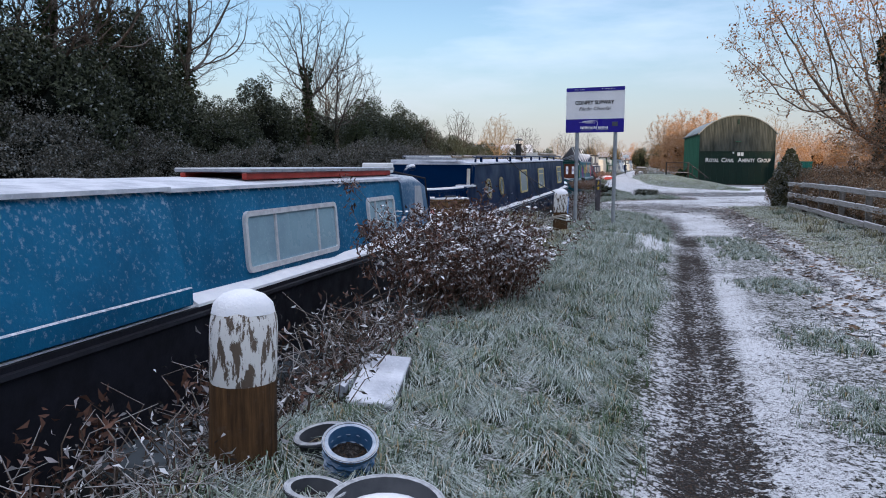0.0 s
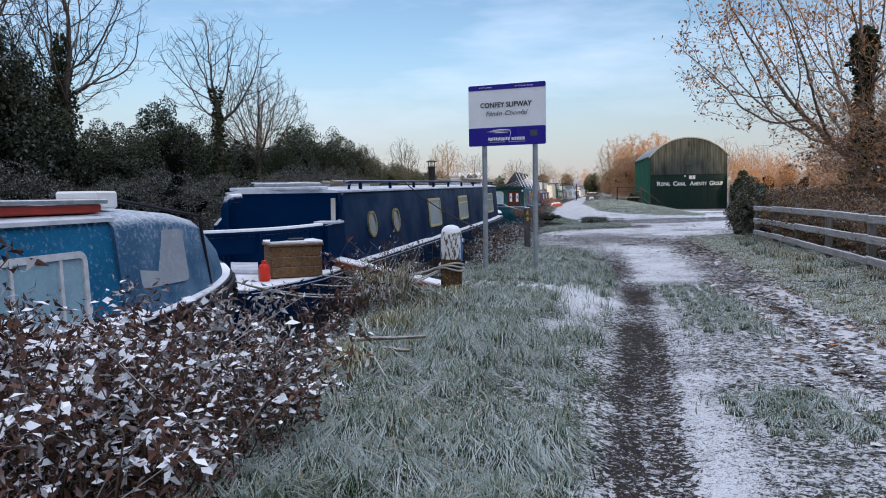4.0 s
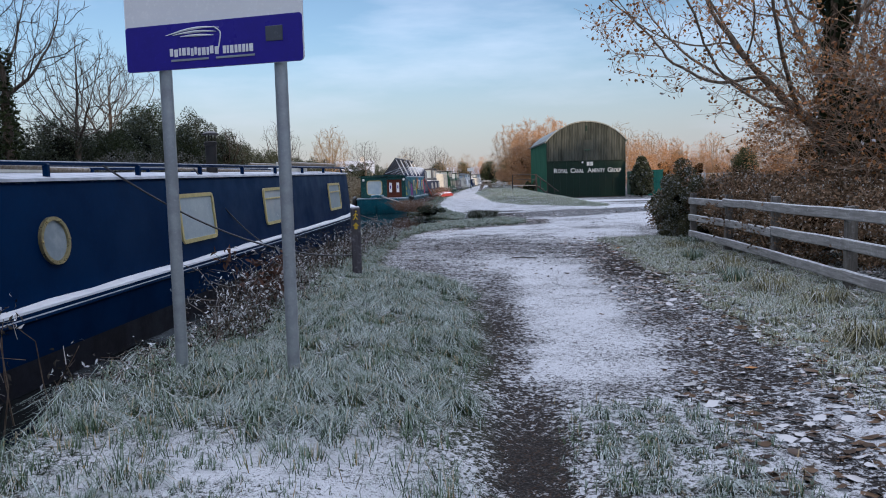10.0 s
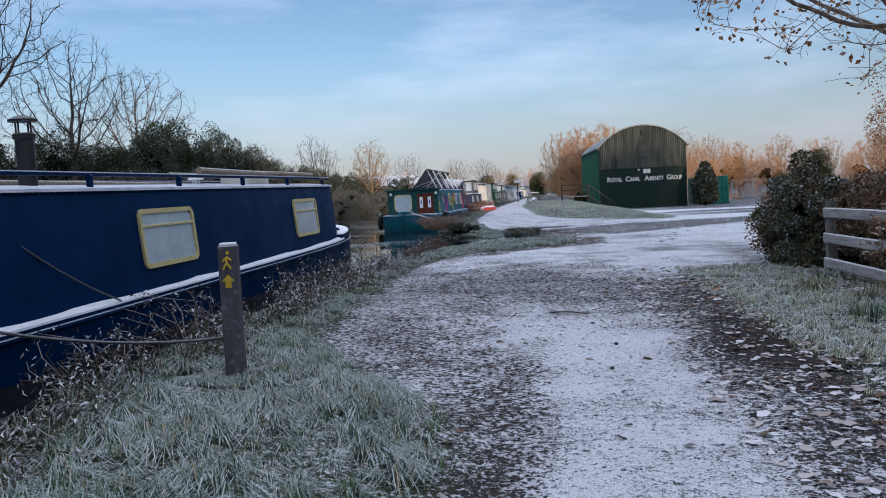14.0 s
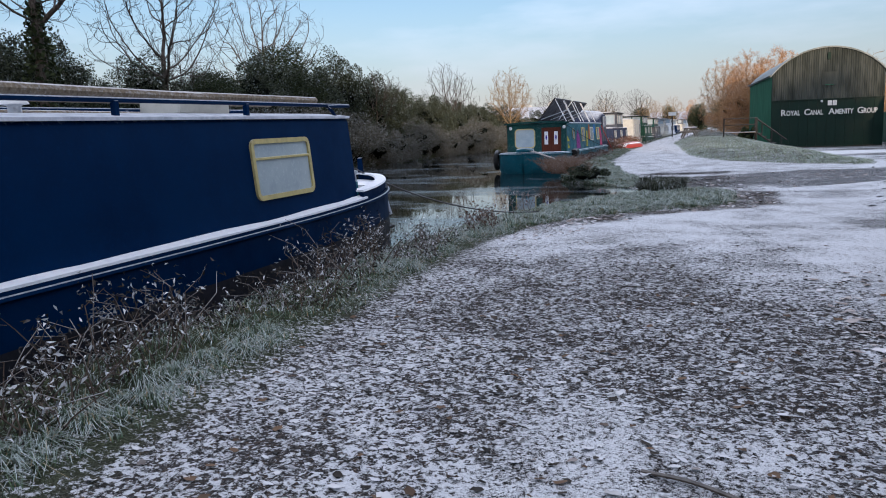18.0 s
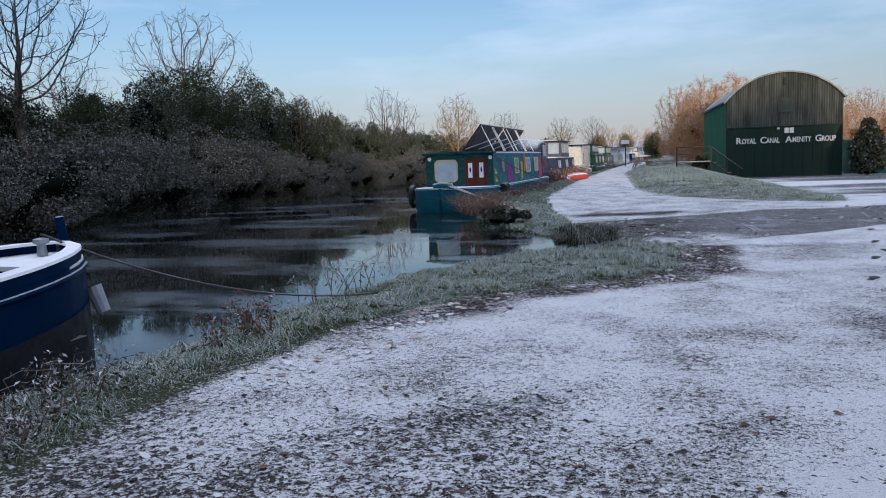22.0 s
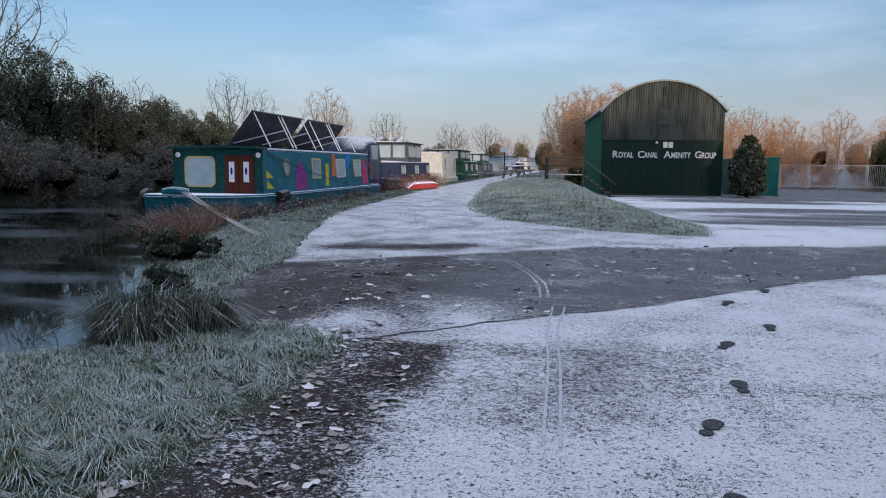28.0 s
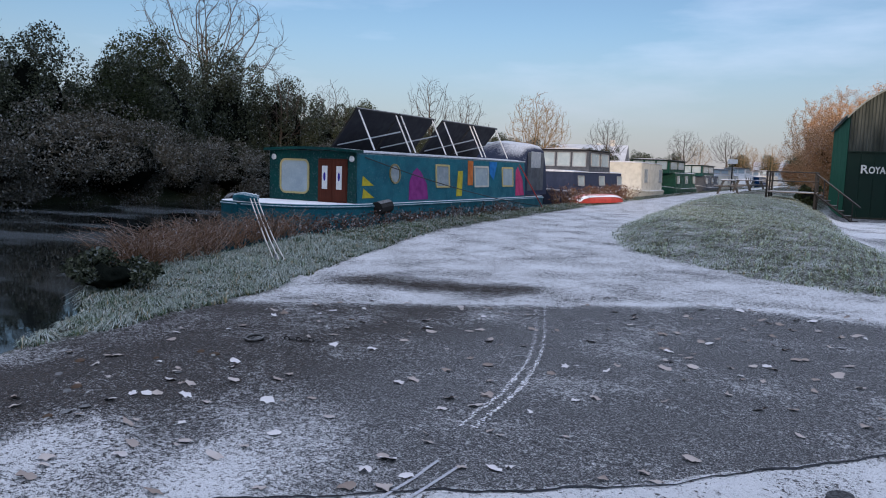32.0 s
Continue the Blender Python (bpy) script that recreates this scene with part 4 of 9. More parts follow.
# ---- mooring bollards ----
def bollard(x, y, height, radius, lean, label, poster=False):
    zg = gz(x, y)
    b = thing("mooring_bollard", (x, y, zg), label, "bollard", "canal mooring bollards")
    m = pose(0, 0, 0, *lean)
    split = height * 0.52
    sides = 28

    def ring_set(prof, seed):
        rings = []
        for r, z in prof:
            ring = []
            for k in range(sides):
                a = math.tau * k / sides
                rr = r * (1 + 0.025 * math.sin(3 * a + seed) + 0.012 * math.sin(11 * a + z * 9))
                ring.append(m @ Vector((rr * math.cos(a), rr * math.sin(a), z)))
            rings.append(ring)
        return rings
    part("timber_shaft", Geo().loft(ring_set([(radius * 1.03, -0.15), (radius * 1.02, 0.1), (radius, split * 0.6), (radius * 0.99, split)], 1)), M_POST, b)
    part("painted_head", Geo().loft(ring_set([(radius * 0.97, split), (radius, split + 0.02), (radius, height - 0.13), (radius * 0.97, height - 0.09), (radius * 0.86, height - 0.045), (radius * 0.6, height - 0.014), (radius * 0.25, height)], 1)), M_FLAKE, b, "flaking white paint")
    part("snow_cap", Geo().loft(ring_set([(radius * 0.93, height - 0.068), (radius * 0.87, height - 0.034), (radius * 0.63, height - 0.002), (radius * 0.3, height + 0.014), (radius * 0.06, height + 0.018)], 2)), M_SNOW, b, "thin cap of snow")
    if poster:
        g = Geo()
        rr = radius * 1.035
        angs = [radians(a) for a in range(-95, -4, 10)]
        outer = [[m @ Vector((rr * math.cos(a), rr * math.sin(a), z)) for z in (split - 0.02, height - 0.12)] for a in angs]
        inner = [[m @ Vector(((rr - .006) * math.cos(a), (rr - .006) * math.sin(a), z)) for z in (split - 0.02, height - 0.12)] for a in angs]
        g.loft([[o[0], o[1], i[1], i[0]] for o, i in zip(outer, inner)])
        ps = part("notice", g, M_POSTER, b, "bright blue printed notice")
        g = Geo()
        rr += 0.004
        g.loft([[m @ Vector((q * math.cos(a), q * math.sin(a), z)) for q, z in ((rr, split + 0.07), (rr, height - 0.22), (rr - .003, height - 0.22), (rr - .003, split + 0.07))] for a in (radians(v) for v in range(-62, -17, 9))])
        part("picture", g, M_POSTERPIC, ps)
        # curved lettering round the post
        for k, ch in enumerate("NOW ON"):
            if ch == " ":
                continue
            t = text_mesh(ch, 0.062, 0.0015)
            a = radians(-86 + k * 13)
            ob = part("lettering", t, None, ps)
            t.materials.append(M_LETTER)
            ob.matrix_basis = m @ pose(rr * math.cos(a), rr * math.sin(a), height - 0.185, 90, 0, math.degrees(a) + 90)
        # mooring line turned round the post
        for k in range(3):
            z0 = split - 0.06 - 0.028 * k
            g = Geo().tube([m @ Vector(((radius + 0.018) * math.cos(a), (radius + 0.018) * math.sin(a), z0 + 0.02 * math.sin(a * 2 + k))) for a in (math.tau * j / 24 for j in range(25))], 0.012, 6)
            part("rope_turn", g, M_ROPE, b, "frosted mooring rope wound round the post")
    return b


def text_mesh(body, size, depth=0.002, shear=0.0, align="LEFT", bold=0.0, spacing=1.0):
    cu = bpy.data.curves.new("lettering", "FONT")
    cu.body, cu.size, cu.extrude, cu.shear, cu.align_x, cu.offset, cu.space_character = body, size, depth, shear, align, bold, spacing
    cu.resolution_u = 3
    ob = bpy.data.objects.new("lettering", cu)
    scene.collection.objects.link(ob)
    bpy.context.view_layer.update()
    me = bpy.data.meshes.new_from_object(ob.evaluated_get(bpy.context.evaluated_depsgraph_get()))
    bpy.data.objects.remove(ob)
    me.materials.clear()
    return me


def lettering(body, size, mat, parent, m, width=None, **kw):
    me = text_mesh(body, size, **kw)
    me.materials.append(mat)
    ob = part("lettering", me, None, parent)
    if width:
        span = max(v.co.x for v in me.vertices) - min(v.co.x for v in me.vertices)
        m = m @ Matrix.Diagonal((width / span, 1, 1, 1))
    ob.matrix_basis = m
    return ob


bollard(-1.65, 3.03, 0.705, 0.129, (0, 1.5, 20), "timber mooring bollard, brown below and flaking white above, snow on top")
bollard(-1.70, 15.62, 0.80, 0.125, (1, -1, 75), "timber mooring bollard with blue notice and rope, flaking white top", True)

# ---- name board on two poles ----
SIGN_A, SIGN_B = Vector((-1.86, 18.62)), Vector((-0.84, 18.42))     # the board's two ends in plan
sign_dir = (SIGN_B - SIGN_A).normalized()
sign_w = 1.20
sign_c = (SIGN_A + SIGN_B) / 2
sign = thing("name_board", (sign_c.x, sign_c.y, 0), "white and blue slipway name board on two galvanised poles", "sign", turn=math.degrees(math.atan2(sign_dir.y, sign_dir.x)))
SB, SH = 2.02, 0.90                                                  # bottom edge, height
for sx in (-0.37, 0.42):
    zg = gz(sign_c.x + sign_dir.x * sx, sign_c.y + sign_dir.y * sx)
    p = part("pole", Geo().lathe([(0.038, zg - 0.15), (0.038, SB + SH - 0.06), (0.03, SB + SH - 0.05)], (sx, 0.05, 0), 20), M_STEEL, sign)
    for zz in (SB + 0.12, SB + SH - 0.14):
        part("clamp", Geo().box((sx, 0.04, zz), (0.13, 0.07, 0.04), 0.008), M_STEEL, p)
part("board", Geo().prism(rrect(sign_w, SH, 0.03), pose(0, 0.006, SB + SH / 2, 90, 0, 0), 0.014), M_SIGNWHITE, sign)
FRONT = -0.011
lo = part("lower_band", Geo().prism(rrect(sign_w - 0.004, 0.27, 0.02), pose(0, FRONT + 0.002, SB + 0.135, 90, 0, 0), 0.004), M_SIGNBLUE, sign, "royal blue band")
hi = part("upper_band", Geo().prism(rrect(sign_w - 0.004, 0.075, 0.02), pose(0, FRONT + 0.002, SB + SH - 0.0375, 90, 0, 0), 0.004), M_SIGNBLUE, sign, "royal blue band")


def sign_text(body, size, mat, u, v, width=None, depth=0.0015, **kw):
    return lettering(body, size, mat, sign, pose(u, FRONT - 0.004, SB + v, 90, 0, 0), width, depth=depth, **kw)


sign_text("CONFEY SLIPWAY", 0.105, M_INK, -0.41, 0.565, 0.80, bold=0.002)
sign_text("Fánán Chonfaí", 0.095, M_INKGREY, -0.33, 0.445, 0.66, shear=0.28)
sign_text("ROYAL CANAL", 0.030, M_SIGNWHITE, -0.43, SH - 0.049, 0.21)
sign_text("An Chanáil Ríoga", 0.030, M_SIGNWHITE, 0.13, SH - 0.049, 0.28)
# the owner's mark and name: plain shapes
for k in range(3):
    g = Geo().tube([(u, FRONT - 0.004, SB + 0.205 + 0.03 * math.sin((u + 0.30) * 6.5 + 0.25 * k) * (1 - k * 0.25) - 0.014 * k) for u in np.linspace(-0.31 + 0.05 * k, 0.06 - 0.02 * k, 14)], [0.0015 + 0.0055 * math.sin(math.pi * j / 13) for j in range(14)], 6)
    part("emblem_wave", g, M_SIGNWHITE, sign, "white wave emblem")
part("emblem_head", Geo().tube(bent([(0.02, FRONT - 0.004, SB + 0.235), (0.065, FRONT - 0.004, SB + 0.20), (0.06, FRONT - 0.004, SB + 0.15), (0.045, FRONT - 0.004, SB + 0.09)], 5), 0.004, 6), M_SIGNWHITE, sign, "white profile line")
for u0, u1, v, h in ((-0.29, 0.03, 0.095, 0.045), (0.075, 0.29, 0.095, 0.045)):
    u = u0
    while u < u1 - 0.01:
        w = random.uniform(0.02, 0.036)
        part("emblem_bar", Geo().box((u + w / 2, FRONT - 0.004, SB + v + random.choice((0, 0, 0.006))), (w * 0.72, 0.003, h), 0.001), M_SIGNWHITE, sign)
        u += w
for u0, u1 in ((-0.28, -0.02), (0.03, 0.29)):
    part("small_print", Geo().box(((u0 + u1) / 2, FRONT - 0.004, SB + 0.052), (u1 - u0, 0.003, 0.012), 0.001), M_STEEL, sign, "unreadable small print")
part("sticker", Geo().box((0.42, FRONT - 0.004, SB + 0.165), (0.11, 0.004, 0.085), 0.002), M_GREY, sign, "dark square sticker")

# ---- waymark post ----
wx, wy = -1.64, 24.75
way = thing("waymark_post", (wx, wy, gz(wx, wy)), "dark square waymark post with yellow walker and arrow discs", "post", turn=14)
part("shaft", Geo().box((0, 0, 0.39), (0.125, 0.125, 1.02), 0.012), M_WAYPOST, way)
part("top_snow", Geo().box((0, 0, 0.905), (0.10, 0.10, 0.014), 0.006), M_SNOW, way)
# walker emblem as plain strokes, arrow below
g = Geo()
for a, b2 in (((0.0, 0.825), (-0.005, 0.780)), ((-0.005, 0.780), (-0.028, 0.735)), ((-0.005, 0.780), (0.022, 0.738)), ((0.0, 0.818), (-0.028, 0.790)), ((0.0, 0.818), (0.028, 0.795))):
    g.tube([(a[0], -0.066, a[1]), (b2[0], -0.066, b2[1])], 0.0075, 6)
g.lathe([(0.012, 0), (0.012, 0.004)], (0.006, -0.064, 0.847), 10, pose(0, 0, 0, 90))
part("yellow_emblem", g, M_WAYYELLOW, way, "yellow waymark strokes")
part("yellow_arrow", Geo().prism([(-0.02, -0.045), (0.02, -0.045), (0.02, 0.0), (0.042, 0.0), (0.0, 0.045), (-0.042, 0.0), (-0.02, 0.0)], pose(0, -0.064, 0.655, 90), 0.005), M_WAYYELLOW, way, "yellow arrow")


# ---- green barrel-roofed shed ----
BX0, BX1, BY0, BY1, BZ = 4.1, 11.45, 92.0, 106.0, -0.70
EAVE, APEX, SPLIT = 4.72, 6.52, 2.86
shed = thing("canal_shed", ((BX0 + BX1) / 2, BY0, BZ), "green corrugated barrel-roofed shed with white lettering", "shed", turn=4.2)
sox, soy = (BX0 + BX1) / 2, BY0
HW = (BX1 - BX0) / 2


def arch(u):
    """Height of the curved roof over the floor at u metres from the middle."""
    rise, half = APEX - EAVE, HW + 0.05
    rad = (half * half + rise * rise) / (2 * rise)
    return EAVE - BZ + math.sqrt(max(0, rad * rad - u * u)) - (rad - rise)


# curved upper front of corrugated sheets
pitch, sheet = 0.15, 0.9
u = -HW
while u < HW - 0.01:
    u1 = min(HW, u + sheet)
    n = max(2, int(round((u1 - u) / (pitch / 6))))
    front = []
    for j in range(n + 1):
        uu = u + (u1 - u) * j / n
        yy = -0.025 * math.cos(math.tau * uu / pitch)
        front.append((uu, yy))
    g = Geo()
    rows_ = []
    for zt in range(2):
        rows_.append([Vector((uu, yy - 0.02, (SPLIT - BZ - 0.04) if zt == 0 else arch(uu) - 0.01)) for uu, yy in front])
    back = [[v + Vector((0, 0.012, 0)) for v in r] for r in rows_]
    k = n + 1
    g.add(rows_[0] + rows_[1] + back[0] + back[1], [(j, j + 1, k + j + 1, k + j) for j in range(n)] + [(2 * k + j + 1, 2 * k + j, 3 * k + j, 3 * k + j + 1) for j in range(n)] + [(k + j, k + j + 1, 3 * k + j + 1, 3 * k + j) for j in range(n)] + [(j + 1, j, 2 * k + j, 2 * k + j + 1) for j in range(n)])
    part("corrugated_sheet", g, M_CORR, shed, smooth=60)
    u = u1
# lower front boards (sliding doors)
nb = 12
for k in range(nb):
    w = 2 * HW / nb
    part("front_board", Geo().box((-HW + w * (k + 0.5), 0.03, (SPLIT - BZ) / 2), (w - 0.008, 0.05, SPLIT - BZ), 0.006), M_BARNLOW, shed)
part("base_rail", Geo().box((0, -0.02, 0.12), (2 * HW, 0.04, 0.22), 0.01), M_BARNDOORBASE, shed, "rust-stained base rail")
part("door_track", Geo().box((0, -0.03, SPLIT - BZ), (2 * HW, 0.07, 0.07), 0.01), M_BARNLOW, shed)
for s_side, x0 in ((-1, -HW), (1, HW)):
    depth = BY1 - BY0
    n = int(depth / 0.05)
    g = Geo()
    pts = [(x0 + s_side * 0.02 * math.cos(math.tau * j * 0.05 / 0.15), 0.06 + j * 0.05) for j in range(n)]
    top = EAVE - BZ
    g.add([(a, c, 0) for a, c in pts] + [(a, c, top) for a, c in pts] + [(a - s_side * 0.02, c, 0) for a, c in pts] + [(a - s_side * 0.02, c, top) for a, c in pts],
          [(j, j + 1, n + j + 1, n + j) for j in range(n - 1)] + [(2 * n + j + 1, 2 * n + j, 3 * n + j, 3 * n + j + 1) for j in range(n - 1)])
    part("side_wall", g, M_CORRSIDE, shed, "bright green corrugated side wall", smooth=60)
part("back_wall", Geo().loft([[(uu, BY1 - BY0 - d, zz) for uu, zz in [(-HW, 0), (HW, 0)] + [(q, arch(q) - 0.03) for q in np.linspace(HW, -HW, 15)]] for d in (0.0, 0.05)]), M_CORRSIDE, shed)
us = np.linspace(-HW - 0.14, HW + 0.14, 41)
prof_o = [(q, arch(q) + 0.035) for q in us]
prof_i = [(q, arch(q) + 0.0) for q in us[::-1]]
part("roof", Geo().loft([[(a, yy, c) for a, c in prof_o + prof_i] for yy in (-0.14, BY1 - BY0 + 0.1)]), M_BARNROOF, shed, "frosted curved iron roof", smooth=40)
us2 = np.linspace(-HW - 0.15, HW + 0.15, 41)
part("roof_edge_strip", Geo().loft([[(q, -0.165, arch(q) + 0.05), (q, -0.145, arch(q) + 0.05), (q, -0.145, arch(q) - 0.06), (q, -0.165, arch(q) - 0.06)] for q in us2]), M_BARNROOF, shed, smooth=40)
for sx in (-1, 1):
    part("gutter", Geo().tube([(sx * (HW + 0.16), -0.1, EAVE - BZ - 0.02), (sx * (HW + 0.16), BY1 - BY0, EAVE - BZ - 0.02)], 0.06, 8), M_BARNROOF, shed)
hz = 4.28 - BZ
part("loft_hatch", Geo().prism(rrect(0.95, 0.95, 0.02), pose(0.1, -0.035, hz + 0.02, 90), 0.035), M_CORR, shed, "loft hatch in the gable")
part("hatch_rail", Geo().box((0.1, -0.085, hz - 0.42), (0.55, 0.05, 0.06), 0.01), M_CORRSIDE, shed)
part("vent", Geo().box((0.02, -0.07, 5.88 - BZ), (0.22, 0.10, 0.5), 0.02), M_BARNLOW, shed, "small dark vent under the roof crown")
lettering("R", 0.60, M_LETTER, shed, pose(-3.06, -0.075, 1.78 - BZ, 90), depth=0.004, bold=0.012)
lettering("OYAL", 0.49, M_LETTER, shed, pose(-2.68, -0.075, 1.78 - BZ, 90), 0.92, depth=0.004, bold=0.012)
lettering("C", 0.60, M_LETTER, shed, pose(-1.50, -0.075, 1.78 - BZ, 90), depth=0.004, bold=0.012)
lettering("ANAL", 0.49, M_LETTER, shed, pose(-1.10, -0.075, 1.78 - BZ, 90), 0.86, depth=0.004, bold=0.012)
lettering("A", 0.60, M_LETTER, shed, pose(0.12, -0.075, 1.78 - BZ, 90), depth=0.004, bold=0.012)
lettering("MENITY", 0.49, M_LETTER, shed, pose(0.54, -0.075, 1.78 - BZ, 90), 1.18, depth=0.004, bold=0.012)
lettering("G", 0.60, M_LETTER, shed, pose(1.96, -0.075, 1.78 - BZ, 90), depth=0.004, bold=0.012)
lettering("ROUP", 0.49, M_LETTER, shed, pose(2.38, -0.075, 1.78 - BZ, 90), 0.86, depth=0.004, bold=0.012)
for sx in (0.18, 0.50):
    part("notice_plate", Geo().box((sx, -0.06, 2.58 - BZ), (0.27, 0.02, 0.36), 0.006), M_LETTER, shed, "white notice plate")
part("wall_lamp", Geo().lathe([(0.09, 0), (0.07, 0.06), (0.03, 0.09)], (-0.35, -0.08, 2.72 - BZ), 12, pose(0, 0, 0, 90)), M_WHITE, shed)

# steps, platform and rails by the shed's side
plat = thing("timber_platform", (2.1, 88.0, 0.0), "dark timber platform with handrails and steps beside the shed", "platform")
for k in range(9):
    part("deck_board", Geo().box((-0.2, -1.2 + k * 0.3, 0.72), (2.2, 0.28, 0.05), 0.006), M_FENCEPOST, plat)
for px in (-1.25, 0.85):
    for py in (-1.3, 0.0, 1.3):
        zz = gz(2.1 + px, 88 + py) - 0.1
        part("post", Geo().box((px, py, (1.72 + zz) / 2), (0.09, 0.09, 1.72 - zz), 0.01), M_BLACK, plat)
    for hh in (1.68, 1.25):
        part("handrail", Geo().box((px, 0, hh), (0.06, 2.7, 0.06), 0.01), M_BLACK, plat)
for hh in (1.68, 1.25):
    part("handrail", Geo().box((-0.2, -1.3, hh), (2.1, 0.055, 0.055), 0.01), M_BLACK, plat)
for k in range(6):
    part("step", Geo().box((1.05 + k * 0.3, -0.9, 0.62 - k * 0.22), (0.3, 0.9, 0.05), 0.008), M_BLACK, plat)
for sy in (-1.33, -0.45):
    part("stair_rail", Geo().tube([(0.85, sy, 1.62), (2.75, sy, 0.15)], 0.035, 8), M_BLACK, plat)
    part("stair_string", Geo().tube([(0.85, sy, 0.7), (2.75, sy, -0.75)], 0.05, 6), M_BLACK, plat)
    for k in range(3):
        part("baluster", Geo().tube([(1.2 + k * 0.62, sy, 1.35 - k * 0.48), (1.2 + k * 0.62, sy, 0.42 - k * 0.48)], 0.02, 6), M_BLACK, plat)

# far benches and rails on the towpath's edge
for bx, by in ((-1.6, 92.0), (-1.9, 101.0), (-2.1, 112.0)):
    zg = gz(bx, by)
    bench = thing("picnic_bench", (bx, by, zg), "dark timber picnic bench with snow on its top", "bench", "benches on the towpath edge", turn=10)
    part("tabletop", Geo().box((0, 0, 0.74), (0.8, 1.7, 0.05), 0.01), M_FENCEPOST, bench)
    part("snow_layer", Geo().box((0, 0, 0.778), (0.76, 1.66, 0.025), 0.01), M_SNOW, bench)
    for sx in (-0.62, 0.62):
        part("seat", Geo().box((sx, 0, 0.44), (0.26, 1.7, 0.045), 0.01), M_FENCEPOST, bench)
    for sy in (-0.6, 0.6):
        part("cross_beam", Geo().box((0, sy, 0.42), (1.4, 0.06, 0.09), 0.01), M_FENCEPOST, bench)
        for sx in (-1, 1):
            part("leg", Geo().tube([(sx * 0.25, sy, 0.72), (sx * 0.55, sy, -0.03)], 0.045, 6), M_FENCEPOST, bench)

# container and yard fences beside the shed
con = thing("storage_container", (14.2, 95.2, gz(14.2, 95.2)), "turquoise green steel storage container", "container")
for k in range(14):
    part("rib_panel", Geo().box((-1.2 + k * 0.18, -0.02 * (k % 2), 1.2), (0.17, 0.05, 2.3), 0.012), M_CONTAINER, con)
part("body", Geo().box((0, 3.0, 1.22), (2.5, 5.9, 2.4), 0.03), M_CONTAINER, con)
for zz in (0.06, 2.42):
    part("frame_bar", Geo().box((0, -0.03, zz), (2.6, 0.14, 0.12), 0.015), M_CONTAINER, con)
for sx in (-0.25, 0.25):
    part("lock_rod", Geo().tube([(sx, -0.08, 0.15), (sx, -0.08, 2.3)], 0.022, 8), M_STEEL, con)
yard_fence = thing("metal_yard_fence", (21.0, 103.5, -0.35), "pale steel mesh fence panels at the back of the yard", "fence")
for k in range(4):
    x0 = -3.6 + k * 2.0
    part("post", Geo().tube([(x0, 0, -0.1), (x0, 0, 1.95)], 0.035, 8), M_STEEL, yard_fence)
    fr = part("panel_frame", Geo().prism(rrect(1.9, 1.6, 0.02, 1), pose(x0 + 1, 0, 1.0, 90), 0.03, rrect(1.82, 1.52, 0.02, 1)), M_STEEL, yard_fence)
    for j in range(16):
        part("wire", Geo().tube([(x0 + 0.1 + j * 0.12, -0.01, 0.22), (x0 + 0.1 + j * 0.12, -0.01, 1.78)], 0.008, 4), M_STEEL, fr)
side_fence = thing("paling_fence", (24.5, 98.0, -0.4), "low timber paling fence at the edge of the yard", "fence")
for k in range(26):
    part("pale", Geo().box((k * 0.16 - 1.0, k * -0.75, 0.45), (0.03, 0.10, 1.0), 0.008), M_FENCEPOST, side_fence)
for zz in (0.2, 0.75):
    part("rail", Geo().tube([(-1.0, 0, zz), (3.0, -18.75, zz)], 0.04, 6), M_FENCEPOST, side_fence)


